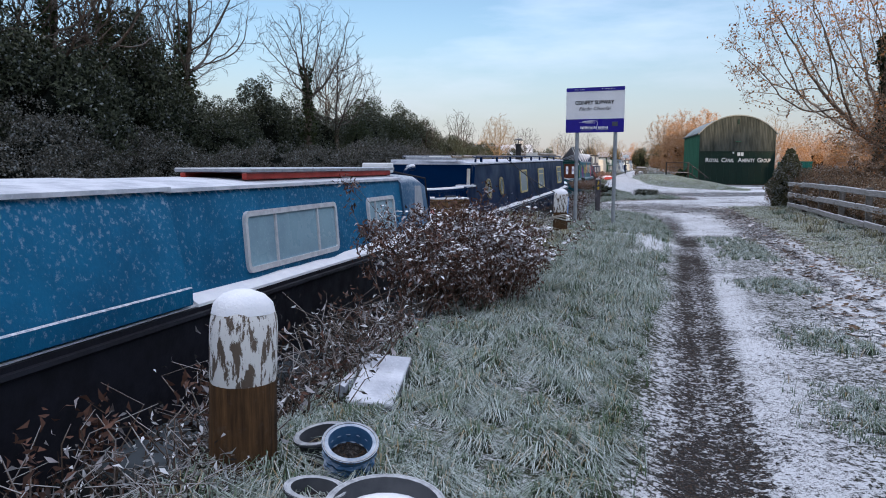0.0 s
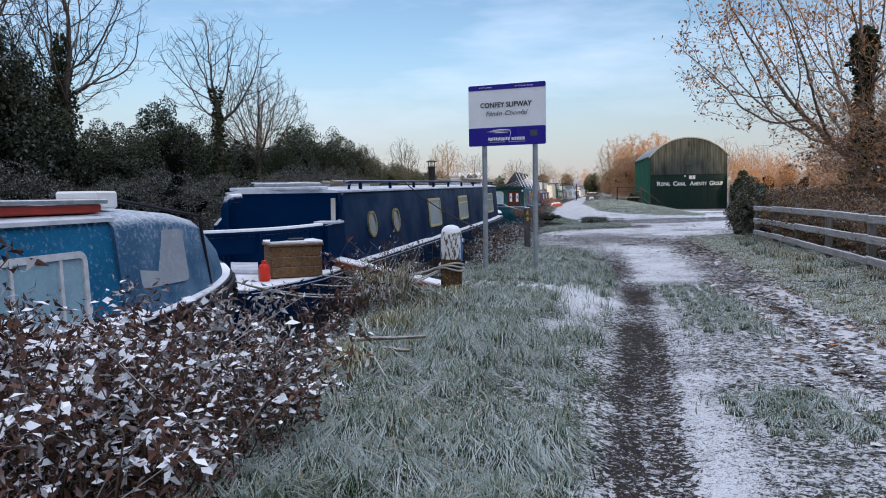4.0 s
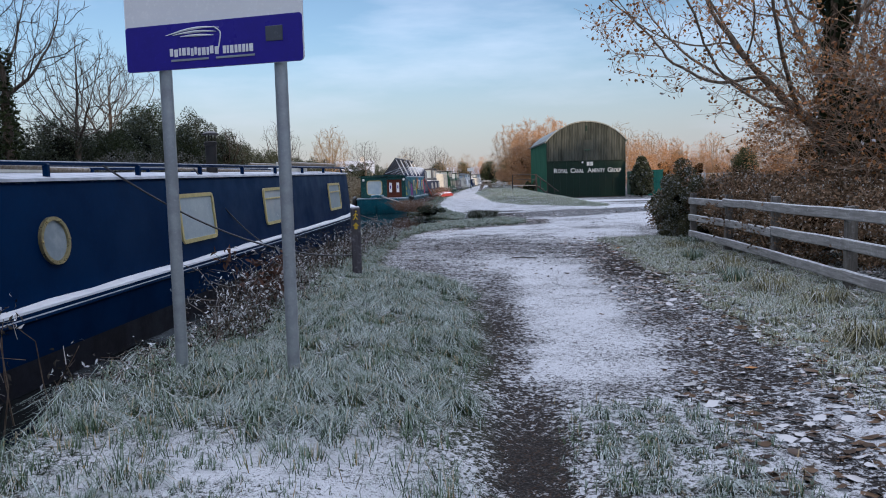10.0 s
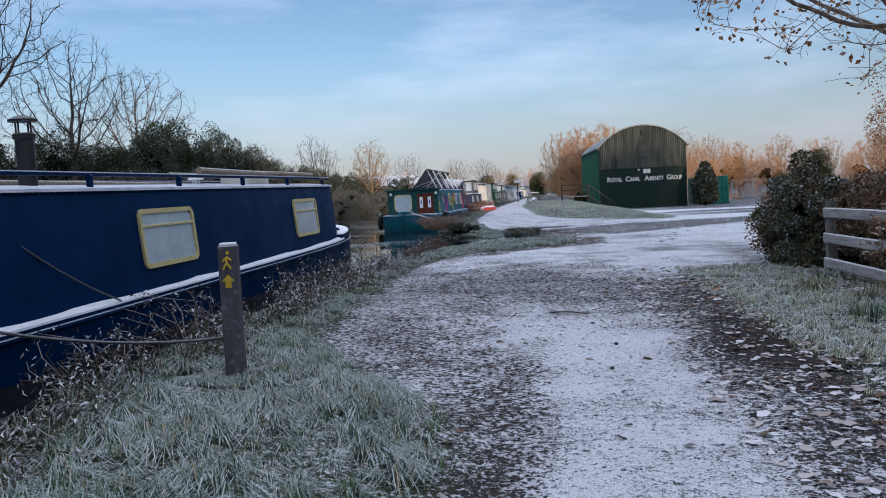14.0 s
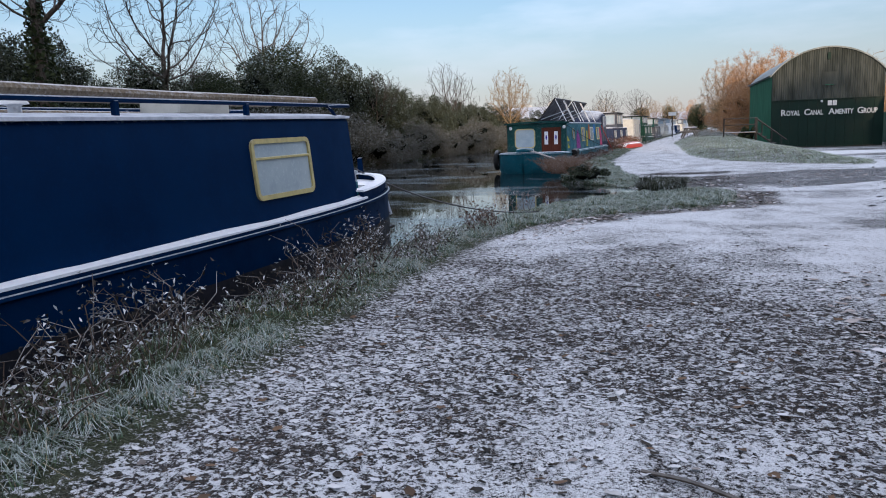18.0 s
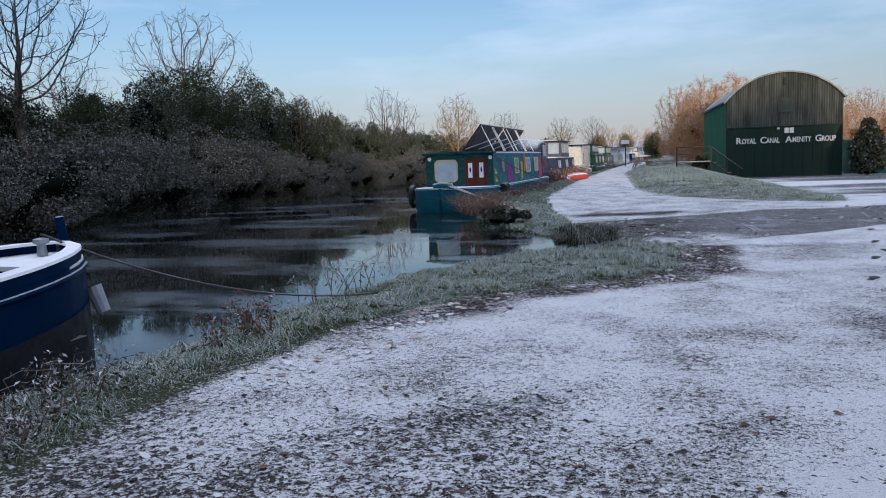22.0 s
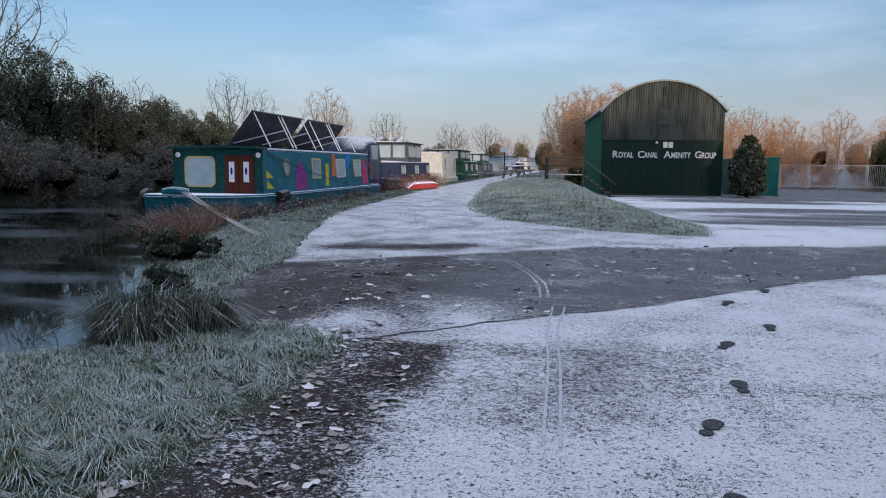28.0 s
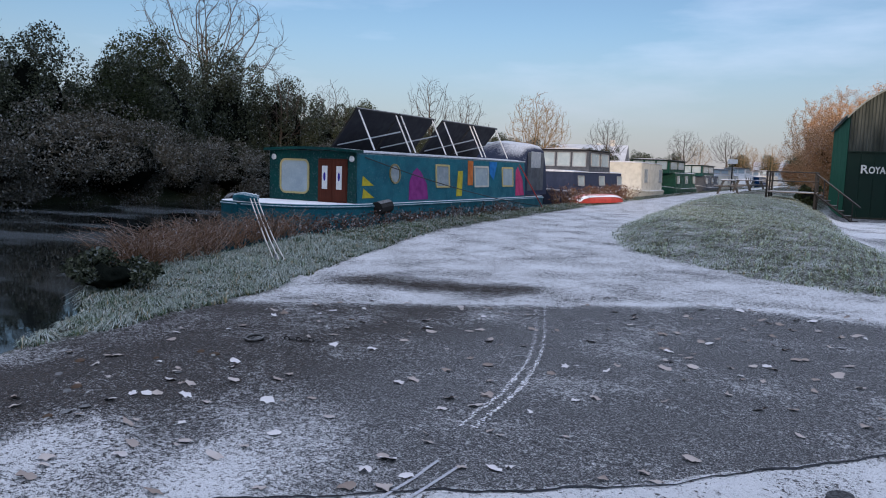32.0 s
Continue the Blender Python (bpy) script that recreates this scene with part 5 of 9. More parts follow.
# ---- boats ----
def hull_parts(boat, cx, y0, y1, beam, gun, mat, bow=3.0, stern=1.2, bow_rise=0.35, bow_full=0.0, flip=False, waterline=WATER_Z, well=None):
    """Hull shell, deck and rubbing strake, from y0 to y1; flip puts the bow at y0. Returns the half width and the gunwale height by y."""
    hw = beam / 2

    def s_of(y):
        return (y1 - y) if flip else (y - y0)
    L = y1 - y0

    def half(y):
        s = s_of(y)
        v = hw
        if s < stern:
            v = hw * (0.72 + 0.28 * math.sin(math.pi / 2 * max(0, s) / stern))
        if s > L - bow:
            q = (s - (L - bow)) / bow
            v = hw * max(0.03, math.sqrt(max(0, 1 - q ** (2.2 + bow_full))))
        return v

    def top(y):
        s = s_of(y)
        q = max(0, (s - (L - bow - 2.5)) / (bow + 2.5))
        return gun + bow_rise * q * q
    ys = sorted(set(np.linspace(y0, y0 + bow + 1, 14).tolist() + np.linspace(y0 + bow + 1, y1 - bow - 1, 8).tolist() + np.linspace(y1 - bow - 1, y1, 14).tolist()))
    rings = []
    for y in ys:
        w, t = half(y), top(y)
        rake = 0.0
        s = s_of(y)
        if s > L - bow:
            rake = 0.5 * ((s - (L - bow)) / bow) ** 2
        yy = y - (rake if not flip else -rake)
        lo, mid = waterline - 0.35, waterline + 0.12
        rings.append([Vector((cx - w, y, t)), Vector((cx - w * 0.99, y, mid)), Vector((cx - w * 0.88, yy, lo)), Vector((cx + w * 0.88, yy, lo)), Vector((cx + w * 0.99, y, mid)), Vector((cx + w, y, t))])
    o = boat.location
    if well:
        for sgn in (-1, 1):
            part("blacking_band", Geo().loft([[Vector((cx + sgn * (half(y) * 0.995 + 0.005), y - (0.04 if y > y1 - 0.2 else 0), waterline - 0.2)) - o, Vector((cx + sgn * (half(y) + 0.006), y, waterline + 0.30 + (top(y) - gun))) - o] for y in ys], False, False), M_HULL, boat, "black bitumen band along the waterline", smooth=40)
        g = Geo().loft([[p - o for p in r] for r in rings], False, False)
        for r in (rings[0], rings[-1]):
            g.add([p - o for p in r], [tuple(range(6))])
        part("hull", g, mat, boat, smooth=40)
        ys2 = [y for y in ys if y < well[0]] + [well[0]]
        part("foredeck", Geo().loft([[Vector((cx + k * half(y) * 0.97, y, top(y) + d)) - o for k, d in ((-1, -0.03), (-1, 0.012), (1, 0.012), (1, -0.03))] for y in np.linspace(well[1], y1 - 0.03, 7)]), M_SNOW, boat, "snowy foredeck")
        part("well_floor", Geo().box(Vector((cx, (well[0] + well[1]) / 2, waterline + 0.2)) - o, (2 * half(well[0]) * 0.8, well[1] - well[0], 0.04), 0.005), M_BLACK, boat, "dark floor of the bow well")
    else:
        part("hull", Geo().loft([[p - o for p in r] for r in rings]), mat, boat, smooth=40)
        ys2 = ys
    deck = Geo().loft([[Vector((cx - half(y) * 0.97, y, top(y) - 0.03)) - o, Vector((cx - half(y) * 0.97, y, top(y) + 0.012)) - o, Vector((cx + half(y) * 0.97, y, top(y) + 0.012)) - o, Vector((cx + half(y) * 0.97, y, top(y) - 0.03)) - o] for y in ys2])
    part("snowy_deck", deck, M_SNOW, boat, "deck and gunwale under snow")
    for sgn in (-1, 1):
        part("rubbing_strake", Geo().tube([Vector((cx + sgn * (half(y) + 0.012), y, top(y) - 0.05)) - o for y in ys], 0.022, 6), mat, boat)
    return half, top


def cabin_parts(boat, cx, y0, y1, hw_low, hw_top, z0, z1, mat, roof_mat, camber=0.06, name="cabin"):
    o = boat.location

    def ring(y, k=0.0):
        pts = [(-hw_low, z0), (-hw_top, z1 - 0.06), (-hw_top + 0.03, z1 - 0.015), (-hw_top + 0.07, z1)]
        return [Vector((cx + a, y, c)) - o for a, c in pts + [(-a, c) for a, c in pts[::-1]]]
    cab = part(name, Geo().loft([ring(y0), ring(y0 + 0.02), ring(y1 - 0.02), ring(y1)]), mat, boat, smooth=30)
    rr = []
    for y in (y0 - 0.03, y0 + 0.02, y1 - 0.02, y1 + 0.03):
        top = [(-hw_top - 0.02 + (2 * hw_top + 0.04) * j / 12) for j in range(13)]
        up = [Vector((cx + a, y, z1 + 0.008 + camber * (1 - (a / hw_top) ** 2))) - o for a in top]
        dn = [Vector((cx + a, y, z1 - 0.022)) - o for a in (top[-1], top[0])]
        rr.append(up + dn)
    part("roof", Geo().loft(rr), roof_mat, boat, "roof white with frost and snow", smooth=40)
    return cab


def side_plane(cx, hw_low, hw_top, z0, z1, y, z, sgn=1):
    """The pose on a cabin's side: u goes with the boat's length, v upwards, z outwards."""
    f = (z - z0) / (z1 - z0)
    x = cx + sgn * (hw_low + (hw_top - hw_low) * f)
    tilt = math.atan2(hw_low - hw_top, z1 - z0)
    n = Vector((sgn * math.cos(tilt), 0, math.sin(tilt)))
    u = Vector((0, sgn, 0))
    v = n.cross(u)
    m = Matrix((u, v, n)).transposed().to_4x4()
    m.translation = (x, y, z)
    return m


def window_on(boat, m, w, h, frame_mat, pane_mat, r=0.07, bar=0.035, transom=0.0, slant=0.0, mullions=()):
    o = Matrix.Translation(-boat.location)
    m = o @ m

    def sl(pts):
        return [(a + slant * c, c) for a, c in pts]
    fr = part("window", Geo().prism(sl(rrect(w, h, r)), m @ pose(0, 0, -0.01), 0.035, sl(rrect(w - 2 * bar, h - 2 * bar, max(0.01, r - bar)))), frame_mat, boat, "cabin window")
    part("pane", Geo().prism(sl(rrect(w - 2 * bar, h - 2 * bar, max(0.01, r - bar))), m @ pose(0, 0, -0.008), 0.014), pane_mat, fr)
    if transom:
        part("transom_bar", Geo().box((0, 0, 0), (w - 2 * bar, 0.028, 0.024), 0.004).moved(m @ pose(slant * (h / 2 - transom), h / 2 - transom, 0.014)), frame_mat, fr)
    for a in mullions:
        part("mullion", Geo().prism(sl([(a - 0.014, -h / 2 + bar), (a + 0.014, -h / 2 + bar), (a + 0.014, h / 2 - bar), (a - 0.014, h / 2 - bar)]), m @ pose(0, 0, 0.002), 0.022), frame_mat, fr)
    return fr


def moved(self, m):
    self.v = [tuple(m @ Vector(p)) for p in self.v]
    return self


Geo.moved = moved


def porthole_on(boat, m, r):
    m = Matrix.Translation(-boat.location) @ m @ Matrix.Diagonal((1 / grade(m.translation.y), 1, 1, 1))
    fr = part("porthole", Geo().prism(circle(r, 28), m @ pose(0, 0, -0.01), 0.04, circle(r * 0.84, 28)), M_BRASS, boat, "round brass-rimmed porthole")
    part("pane", Geo().prism(circle(r * 0.85, 28), m @ pose(0, 0, -0.008), 0.016), M_PANEDARK, fr)
    for k in range(6):
        a = math.tau * k / 6
        part("bolt", Geo().lathe([(0.012, 0), (0.012, 0.008), (0.004, 0.012)], (0, 0, 0), 8).moved(m @ pose(r * 0.92 * math.cos(a), r * 0.92 * math.sin(a), 0.03)), M_BRASS, fr)


def rail_on(boat, pts, posts, rad, mat, h):
    o = boat.location
    ra = part("handrail", Geo().tube([Vector(p) - o for p in pts], rad, 8), mat, boat, "roof handrail with frost")
    for p in posts:
        part("rail_foot", Geo().box(Vector(p) - o, (0.05, 0.06, h), 0.008), mat, ra)


# -- the long dark-blue narrowboat --
NB = thing("narrowboat", (-4.55, 14.7, WATER_Z), "long dark-blue narrowboat with portholes, frosted roof and stern deck", "boat", "moored boats", drawn=True)
ncx, nhw = -4.55, 1.09
half, top = hull_parts(NB, ncx, 14.4, 37.1, nhw * 2, 0.38, M_NAVY_PLAIN, 2.7, 1.6, 0.14, well=(34.9, 36.35))
# the boat sits a little lower at the stern
NB_TRIM, NB_DROP = 0.6, -0.12


def nbz(y):
    return NB_DROP + (y - 13.6) * math.tan(radians(NB_TRIM))


LO, TP, Z0, Z1 = nhw - 0.13, nhw - 0.22, 0.38, 1.46
cabin_parts(NB, ncx, 17.46, 34.88, LO, TP, Z0, Z1, M_NAVY, M_ROOF_FROST)


def nside(y, z):
    return side_plane(ncx, LO, TP, Z0, Z1, y, z)


for y in (19.1, 20.72):
    porthole_on(NB, nside(y, 0.91), 0.215)
for ya, yb, tr in ((23.65, 24.9, 0), (27.45, 28.75, 0.18), (32.45, 33.7, 0.2)):
    window_on(NB, nside((ya + yb) / 2, 0.93), yb - ya, 0.62, M_WINFRAME, M_PANE, 0.09, 0.05, tr)
for sgn in (-1, 1):
    xx = ncx + sgn * (TP - 0.10)
    rail_on(NB, bent([(xx, 18.35, Z1 + 0.02), (xx, 18.5, Z1 + 0.12), (xx, 19.5, Z1 + 0.14), (xx, 34.0, Z1 + 0.14), (xx + 0.01, 34.5, Z1 + 0.12), (xx + 0.02, 34.7, Z1 + 0.01)], 4), [(xx, y, Z1 + 0.07) for y in np.arange(19.0, 34.3, 1.95)], 0.022, M_NAVY_PLAIN, 0.14)
o = NB.location.copy()
ch = part("chimney", Geo().lathe([(0.085, 0), (0.085, 0.42), (0.10, 0.43), (0.10, 0.47), (0.085, 0.48)], Vector((ncx + 0.45, 26.3, Z1 + 0.04)) - o, 16), M_BLACK, NB, "black stovepipe chimney")
for k in range(4):
    part("cowl_strut", Geo().box(Vector((ncx + 0.45 + 0.075 * math.cos(k * 1.57), 26.3 + 0.075 * math.sin(k * 1.57), Z1 + 0.56)) - o, (0.015, 0.015, 0.12), 0.003), M_BLACK, ch)
part("cowl", Geo().lathe([(0.13, 0.0), (0.13, 0.02), (0.06, 0.05), (0.01, 0.06)], Vector((ncx + 0.45, 26.3, Z1 + 0.62)) - o, 16), M_BLACK, ch)
part("mushroom_vent", Geo().lathe([(0.05, 0), (0.05, 0.06), (0.11, 0.07), (0.09, 0.10), (0.03, 0.115)], Vector((ncx + 0.35, 30.1, Z1 + 0.05)) - o, 14), M_WHITE, NB)
# poles, planks and boxes lying on the roof
for k, (xa, ya, xb, yb, r) in enumerate(((0.62, 29.6, 0.5, 32.6, 0.045), (0.5, 31.9, 0.62, 34.2, 0.042), (-0.3, 30.6, -0.1, 34.2, 0.036), (-0.55, 27.0, -0.5, 33.0, 0.024), (0.1, 19.0, -0.2, 23.0, 0.03), (0.5, 18.3, 0.35, 21.2, 0.03))):
    solo("boat_pole", Geo().tube([(0, 0, 0), (xb - xa, yb - ya, 0.015)], r, 8), M_LOG, "frosted wooden boat pole lying on the roof", "pole", "poles on the boat roof", at=(ncx + xa, ya, Z1 + (0.20 if k < 3 else 0.10 + 0.012 * (k % 3)) + nbz((ya + yb) / 2)))
solo("roof_plank", Geo().box((0, 0, 0), (0.32, 3.2, 0.05), 0.01), M_CREAM, "pale plank lying on the boat roof", "plank", at=(ncx - 0.15, 20.4, Z1 + 0.105 + nbz(20.4)))
solo("roof_hatch_board", Geo().box((0, 0, 0), (0.8, 1.2, 0.06), 0.015), M_ALU, "frosted flat board on the boat roof", "board", at=(ncx - 0.3, 18.75, Z1 + 0.10 + nbz(18.75)))
solo("roof_box", Geo().box((0, 0, 0), (0.5, 0.8, 0.22), 0.015), M_CREAM, "pale wooden box on the boat roof", "box", at=(ncx + 0.05, 32.6, Z1 + 0.16 + nbz(32.6)))
# stern: bulkhead with a curved coaming, rail, tiller
FA = ncx - TP + 0.02
skew = [Vector((ncx + TP - 0.03, 17.44, 0)), Vector((FA, 17.70, 0))]
part("bulkhead", Geo().loft([[p + Vector((0, d, z)) - o for p, z in ((skew[0], 0.4), (skew[1], 0.4), (skew[1], Z1 - 0.01), (skew[0], Z1 - 0.01))] for d in (0.0, 0.06)]), M_NAVY, NB)
wing = [(16.98, 0.40), (17.83, 0.40), (17.83, Z1), (17.56, Z1), (17.40, Z1 - 0.06), (17.28, Z1 - 0.2), (17.20, Z1 - 0.36), (16.98, Z1 - 0.46)]
part("wing_wall", Geo().loft([[Vector((FA - 0.04 + d, a, c)) - o for a, c in wing] for d in (0, 0.05)]), M_NAVY, NB, "curved steel wing wall")
for k in range(2):
    p = skew[0].lerp(skew[1], 0.34 + 0.3 * k)
    part("door_panel", Geo().box((0, 0, 0), (0.46, 0.03, 0.84), 0.01).moved(Matrix.Translation(Vector((p.x, p.y - 0.02, 0.88)) - o) @ pose(0, 0, 0, 0, 0, -8)), M_NAVY, NB)
part("stern_roof_ledge", Geo().box((0, 0, 0), (1.5, 0.34, 0.05), 0.012).moved(Matrix.Translation(Vector((ncx - 0.1, 17.58, Z1 + 0.05)) - o) @ pose(0, 0, 0, 0, 0, -8)), M_ROOF_FROST, NB, "frosted ledge over the cabin doors")
part("near_wing", Geo().loft([[Vector((ncx + LO - 0.07 + d, a, c)) - o for a, c in [(16.73, 0.40), (17.53, 0.40), (17.53, Z1 - 0.03), (17.48, Z1 - 0.09), (17.44, 1.2), (17.38, 1.06), (17.28, 1.01), (16.73, 1.0)]] for d in (0, 0.05)]), M_NAVY, NB)
part("side_shelf", Geo().box(Vector((ncx + LO - 0.14, 17.16, 1.025)) - o, (0.36, 0.32, 0.035), 0.008), M_ROOF_FROST, NB, "small snowy shelf")
part("fender_post", Geo().tube([Vector((ncx + LO - 0.12, 17.30, 1.04)) - o, Vector((ncx + LO - 0.12, 17.32, 1.36)) - o], 0.035, 8), M_CREAM, NB)
rl = bent([(ncx + 0.85, 16.73, 0.98), (ncx + 0.83, 16.5, 0.98), (ncx + 0.6, 15.45, 0.98), (ncx, 14.75, 0.98), (ncx - 0.48, 14.95, 0.98), (ncx - 0.8, 15.7, 0.98), (ncx - 0.95, 16.4, 0.98)], 6)
part("stern_rail", Geo().tube([p - o for p in rl], 0.032, 8), M_NAVY_PLAIN, NB)
part("rail_snow", Geo().tube([p - o + Vector((0, 0, 0.030)) for p in rl], 0.028, 6), M_SNOW, NB, "snow lying along the rail")
for p in (rl[0], rl[7], rl[13], rl[18], rl[23], rl[29], rl[36]):
    part("rail_stanchion", Geo().box(Vector((p.x, p.y, 0.68)) - o, (0.05, 0.05, 0.58), 0.008), M_NAVY_PLAIN, NB)
for a, b in ((7, 12), (13, 18), (18, 23), (23, 29)):
    part("rail_panel", Geo().loft([[rl[k] + Vector((0, 0, -0.04)) - o, rl[k] + Vector((0, 0.02, -0.04)) - o, rl[k] + Vector((0, 0.02, -0.24)) - o, rl[k] + Vector((0, 0, -0.24)) - o] for k in range(a, b + 1)]), M_NAVY_PLAIN, NB)
part("tiller_post", Geo().tube([Vector(p) - o for p in bent([(ncx + 0.1, 15.25, 0.40), (ncx + 0.1, 15.25, 1.0), (ncx + 0.1, 15.27, 1.30), (ncx + 0.13, 15.39, 1.38), (ncx + 0.17, 15.57, 1.39)], 5)], 0.045, 10), M_NAVY_PLAIN, NB, "swan-neck tiller post")
part("tiller_snow", Geo().tube([Vector(p) - o for p in [(ncx + 0.12, 15.35, 1.42), (ncx + 0.17, 15.57, 1.43)]], 0.032, 8), M_SNOW, NB)
part("deck_hatch", Geo().box(Vector((ncx - 0.25, 16.5, 0.43)) - o, (0.9, 1.0, 0.07), 0.02), M_ROOF_FROST, NB)
def drift(boat, cx, hwl, ys, half_, top_, deep=1.0):
    """Snow banked on the gunwale against the cabin side."""
    rings = []
    for y in ys:
        h = deep * (0.020 + 0.022 * float(value_noise(np.array([y * 2.3]), np.array([1.0]), 71)[0]))
        x0, x1, z = cx + hwl - 0.02, cx + half_(y) - 0.005, top_(y) + 0.008
        rings.append([Vector((x0, y, z)) - boat.location, Vector((x0, y, z + h)) - boat.location, Vector(((x0 + x1) / 2, y, z + h * 0.75)) - boat.location, Vector((x1, y, z + 0.012)) - boat.location, Vector((x1, y, z - 0.01)) - boat.location])
    part("gunwale_snow", Geo().loft(rings), M_SNOW, boat, "snow banked along the gunwale", smooth=60)


drift(NB, ncx, LO, np.linspace(16.8, 34.95, 70), half, top)
# bow: cants, locker, stem
part("bow_locker", Geo().box(Vector((ncx + 0.35, 35.35, 0.36)) - o, (0.6, 0.5, 0.52), 0.02), M_TEALBLUE, NB, "faded teal locker in the bow well")
for sgn in (-1, 1):
    pts = [Vector((ncx + sgn * (half(y) - 0.03), y, top(y) + 0.09)) - o for y in np.linspace(34.85, 37.08, 14)]
    part("bow_bulwark", Geo().loft([[p + Vector((0, 0, -0.1)), p + Vector((-sgn * 0.05, 0, -0.1)), p + Vector((-sgn * 0.05, 0, 0.0)), p] for p in pts]), M_NAVY_PLAIN, NB)
    part("bulwark_snow", Geo().loft([[p + Vector((sgn * 0.01, 0, 0.002)), p + Vector((-sgn * 0.17, 0, 0.002)), p + Vector((-sgn * 0.16, 0, 0.025)), p + Vector((0, 0, 0.025))] for p in pts]), M_SNOW, NB, "snow along the bow rim")
part("stem_post", Geo().tube([Vector((ncx, 37.12, -0.5)) - o, Vector((ncx, 37.14, 0.5)) - o, Vector((ncx, 37.10, 0.86)) - o], [0.05, 0.05, 0.04], 10), M_NAVY_PLAIN, NB)
part("bow_bollard", Geo().lathe([(0.05, 0), (0.04, 0.10), (0.075, 0.12), (0.07, 0.15), (0.03, 0.16)], Vector((ncx, 36.85, top(36.85) + 0.02)) - o, 12), M_STEEL, NB, "mooring stud on the bow")
part("bow_fender", Geo().tube([Vector((ncx + 0.42, 36.98, 0.22)) - o, Vector((ncx + 0.5, 37.0, -0.02)) - o], [0.075, 0.06], 10), M_CANVAS, NB, "grey fender hanging at the bow")
part("cabin_front_door", Geo().box(Vector((ncx, 34.91, 0.95)) - o, (0.6, 0.03, 0.85), 0.01), M_TEALBLUE, NB)
settle(NB)
NB.matrix_basis = pose(ncx, float(along(14.7)), WATER_Z + nbz(14.7), NB_TRIM / 0.88)
# planter, bottle, gangplank
pl = thing("planter_box", (ncx + 0.72, 15.9, 0.40 + nbz(15.9)), "brown timber planter box with snowy lid on the stern deck", "planter", turn=36)
for k in range(3):
    for sy in (-0.24, 0.24):
        part("board", Geo().box((0, sy, 0.065 + k * 0.128), (0.64, 0.03, 0.124), 0.006), M_PLANTER, pl)
    for sx in (-0.305, 0.305):
        part("end_board", Geo().box((sx, 0, 0.065 + k * 0.128), (0.03, 0.45, 0.124), 0.006), M_PLANTER, pl)
part("lid", Geo().box((0, 0, 0.405), (0.68, 0.56, 0.035), 0.008), M_PLANTER, pl)
part("lid_snow", Geo().box((0, 0, 0.438), (0.66, 0.54, 0.03), 0.014), M_SNOW, pl)
part("lid_handle", Geo().box((0.02, -0.12, 0.465), (0.2, 0.1, 0.035), 0.012), M_BLACK, pl)
can = thing("gas_bottle", (ncx + 0.60, 15.22, 0.40 + nbz(15.2)), "small red metal bottle standing on the stern deck", "bottle")
part("body", Geo().lathe([(0.06, 0), (0.07, 0.015), (0.07, 0.15), (0.058, 0.19), (0.03, 0.21)], sides=16), M_REDBRIGHT, can)
part("collar", Geo().lathe([(0.03, 0.21), (0.03, 0.245), (0.015, 0.25)], sides=12), M_REDBRIGHT, can)
GP_A, GP_B = Vector((-3.72, 17.1, 0.40)), Vector((-1.72, 15.85, 0.17))
gd = GP_B - GP_A
gp = thing("gangplank", tuple((GP_A + GP_B) / 2), "snow-covered gangplank with rusty red edge from boat to bank", "gangplank", turn=math.degrees(math.atan2(gd.y, gd.x)))
gtilt = pose(0, 0, 0, 0, math.degrees(math.atan2(-gd.z, gd.xy.length)), 0)
for k in range(2):
    part("plank", Geo().box((0, -0.06 + 0.12 * k, 0), (gd.length, 0.115, 0.05), 0.008).moved(gtilt), M_PLANK, gp)
part("edge_rail", Geo().box((0, -0.13, -0.02), (gd.length, 0.02, 0.11), 0.005).moved(gtilt), M_PLANK, gp, "rusty red edge board")
part("snow_layer", Geo().box((0, 0, 0.038), (gd.length - 0.02, 0.22, 0.026), 0.012).moved(gtilt), M_SNOW, gp)

# -- light-blue narrowboat --
LB = thing("narrowboat", (-4.1, -4.0, WATER_Z), "frosted mid-blue narrowboat with slanted windows and covered bow", "boat", "moored boats", drawn=True)
lcx, lhw = -4.1, 1.05
half1, top1 = hull_parts(LB, lcx, -4.0, 13.75, lhw * 2, 0.39, M_HULL, 2.4, 1.5, 0.28)
LZ0, LZ1 = 0.39, 1.18
cabin_parts(LB, lcx, 5.25, 11.0, lhw - 0.12, lhw - 0.22, LZ0, LZ1, M_BLUE, M_ROOF_FROST, 0.05)
cabin_parts(LB, lcx, -3.2, 5.25, lhw - 0.015, lhw - 0.20, LZ0 + 0.04, LZ1 + 0.012, M_BLUE, M_ROOF_FROST, 0.05, "aft_cabin")
o = LB.location
part("side_skirt", Geo().box(Vector((lcx + lhw - 0.005, 1.0, LZ0 + 0.09)) - o, (0.03, 8.4, 0.12), 0.01), M_BLUE, LB)
for yc, w in ((7.42, 2.14), (10.1, 1.05)):
    window_on(LB, side_plane(lcx, lhw - 0.12, lhw - 0.22, LZ0, LZ1, yc, 0.735), w, 0.49, M_FROSTFRAME, M_PANEBLUE, 0.08, 0.045, 0, 0.12, (-w * 0.22, w * 0.24))
drift(LB, lcx, lhw - 0.12, np.linspace(5.3, 11.2, 40), half1, top1, 1.9)
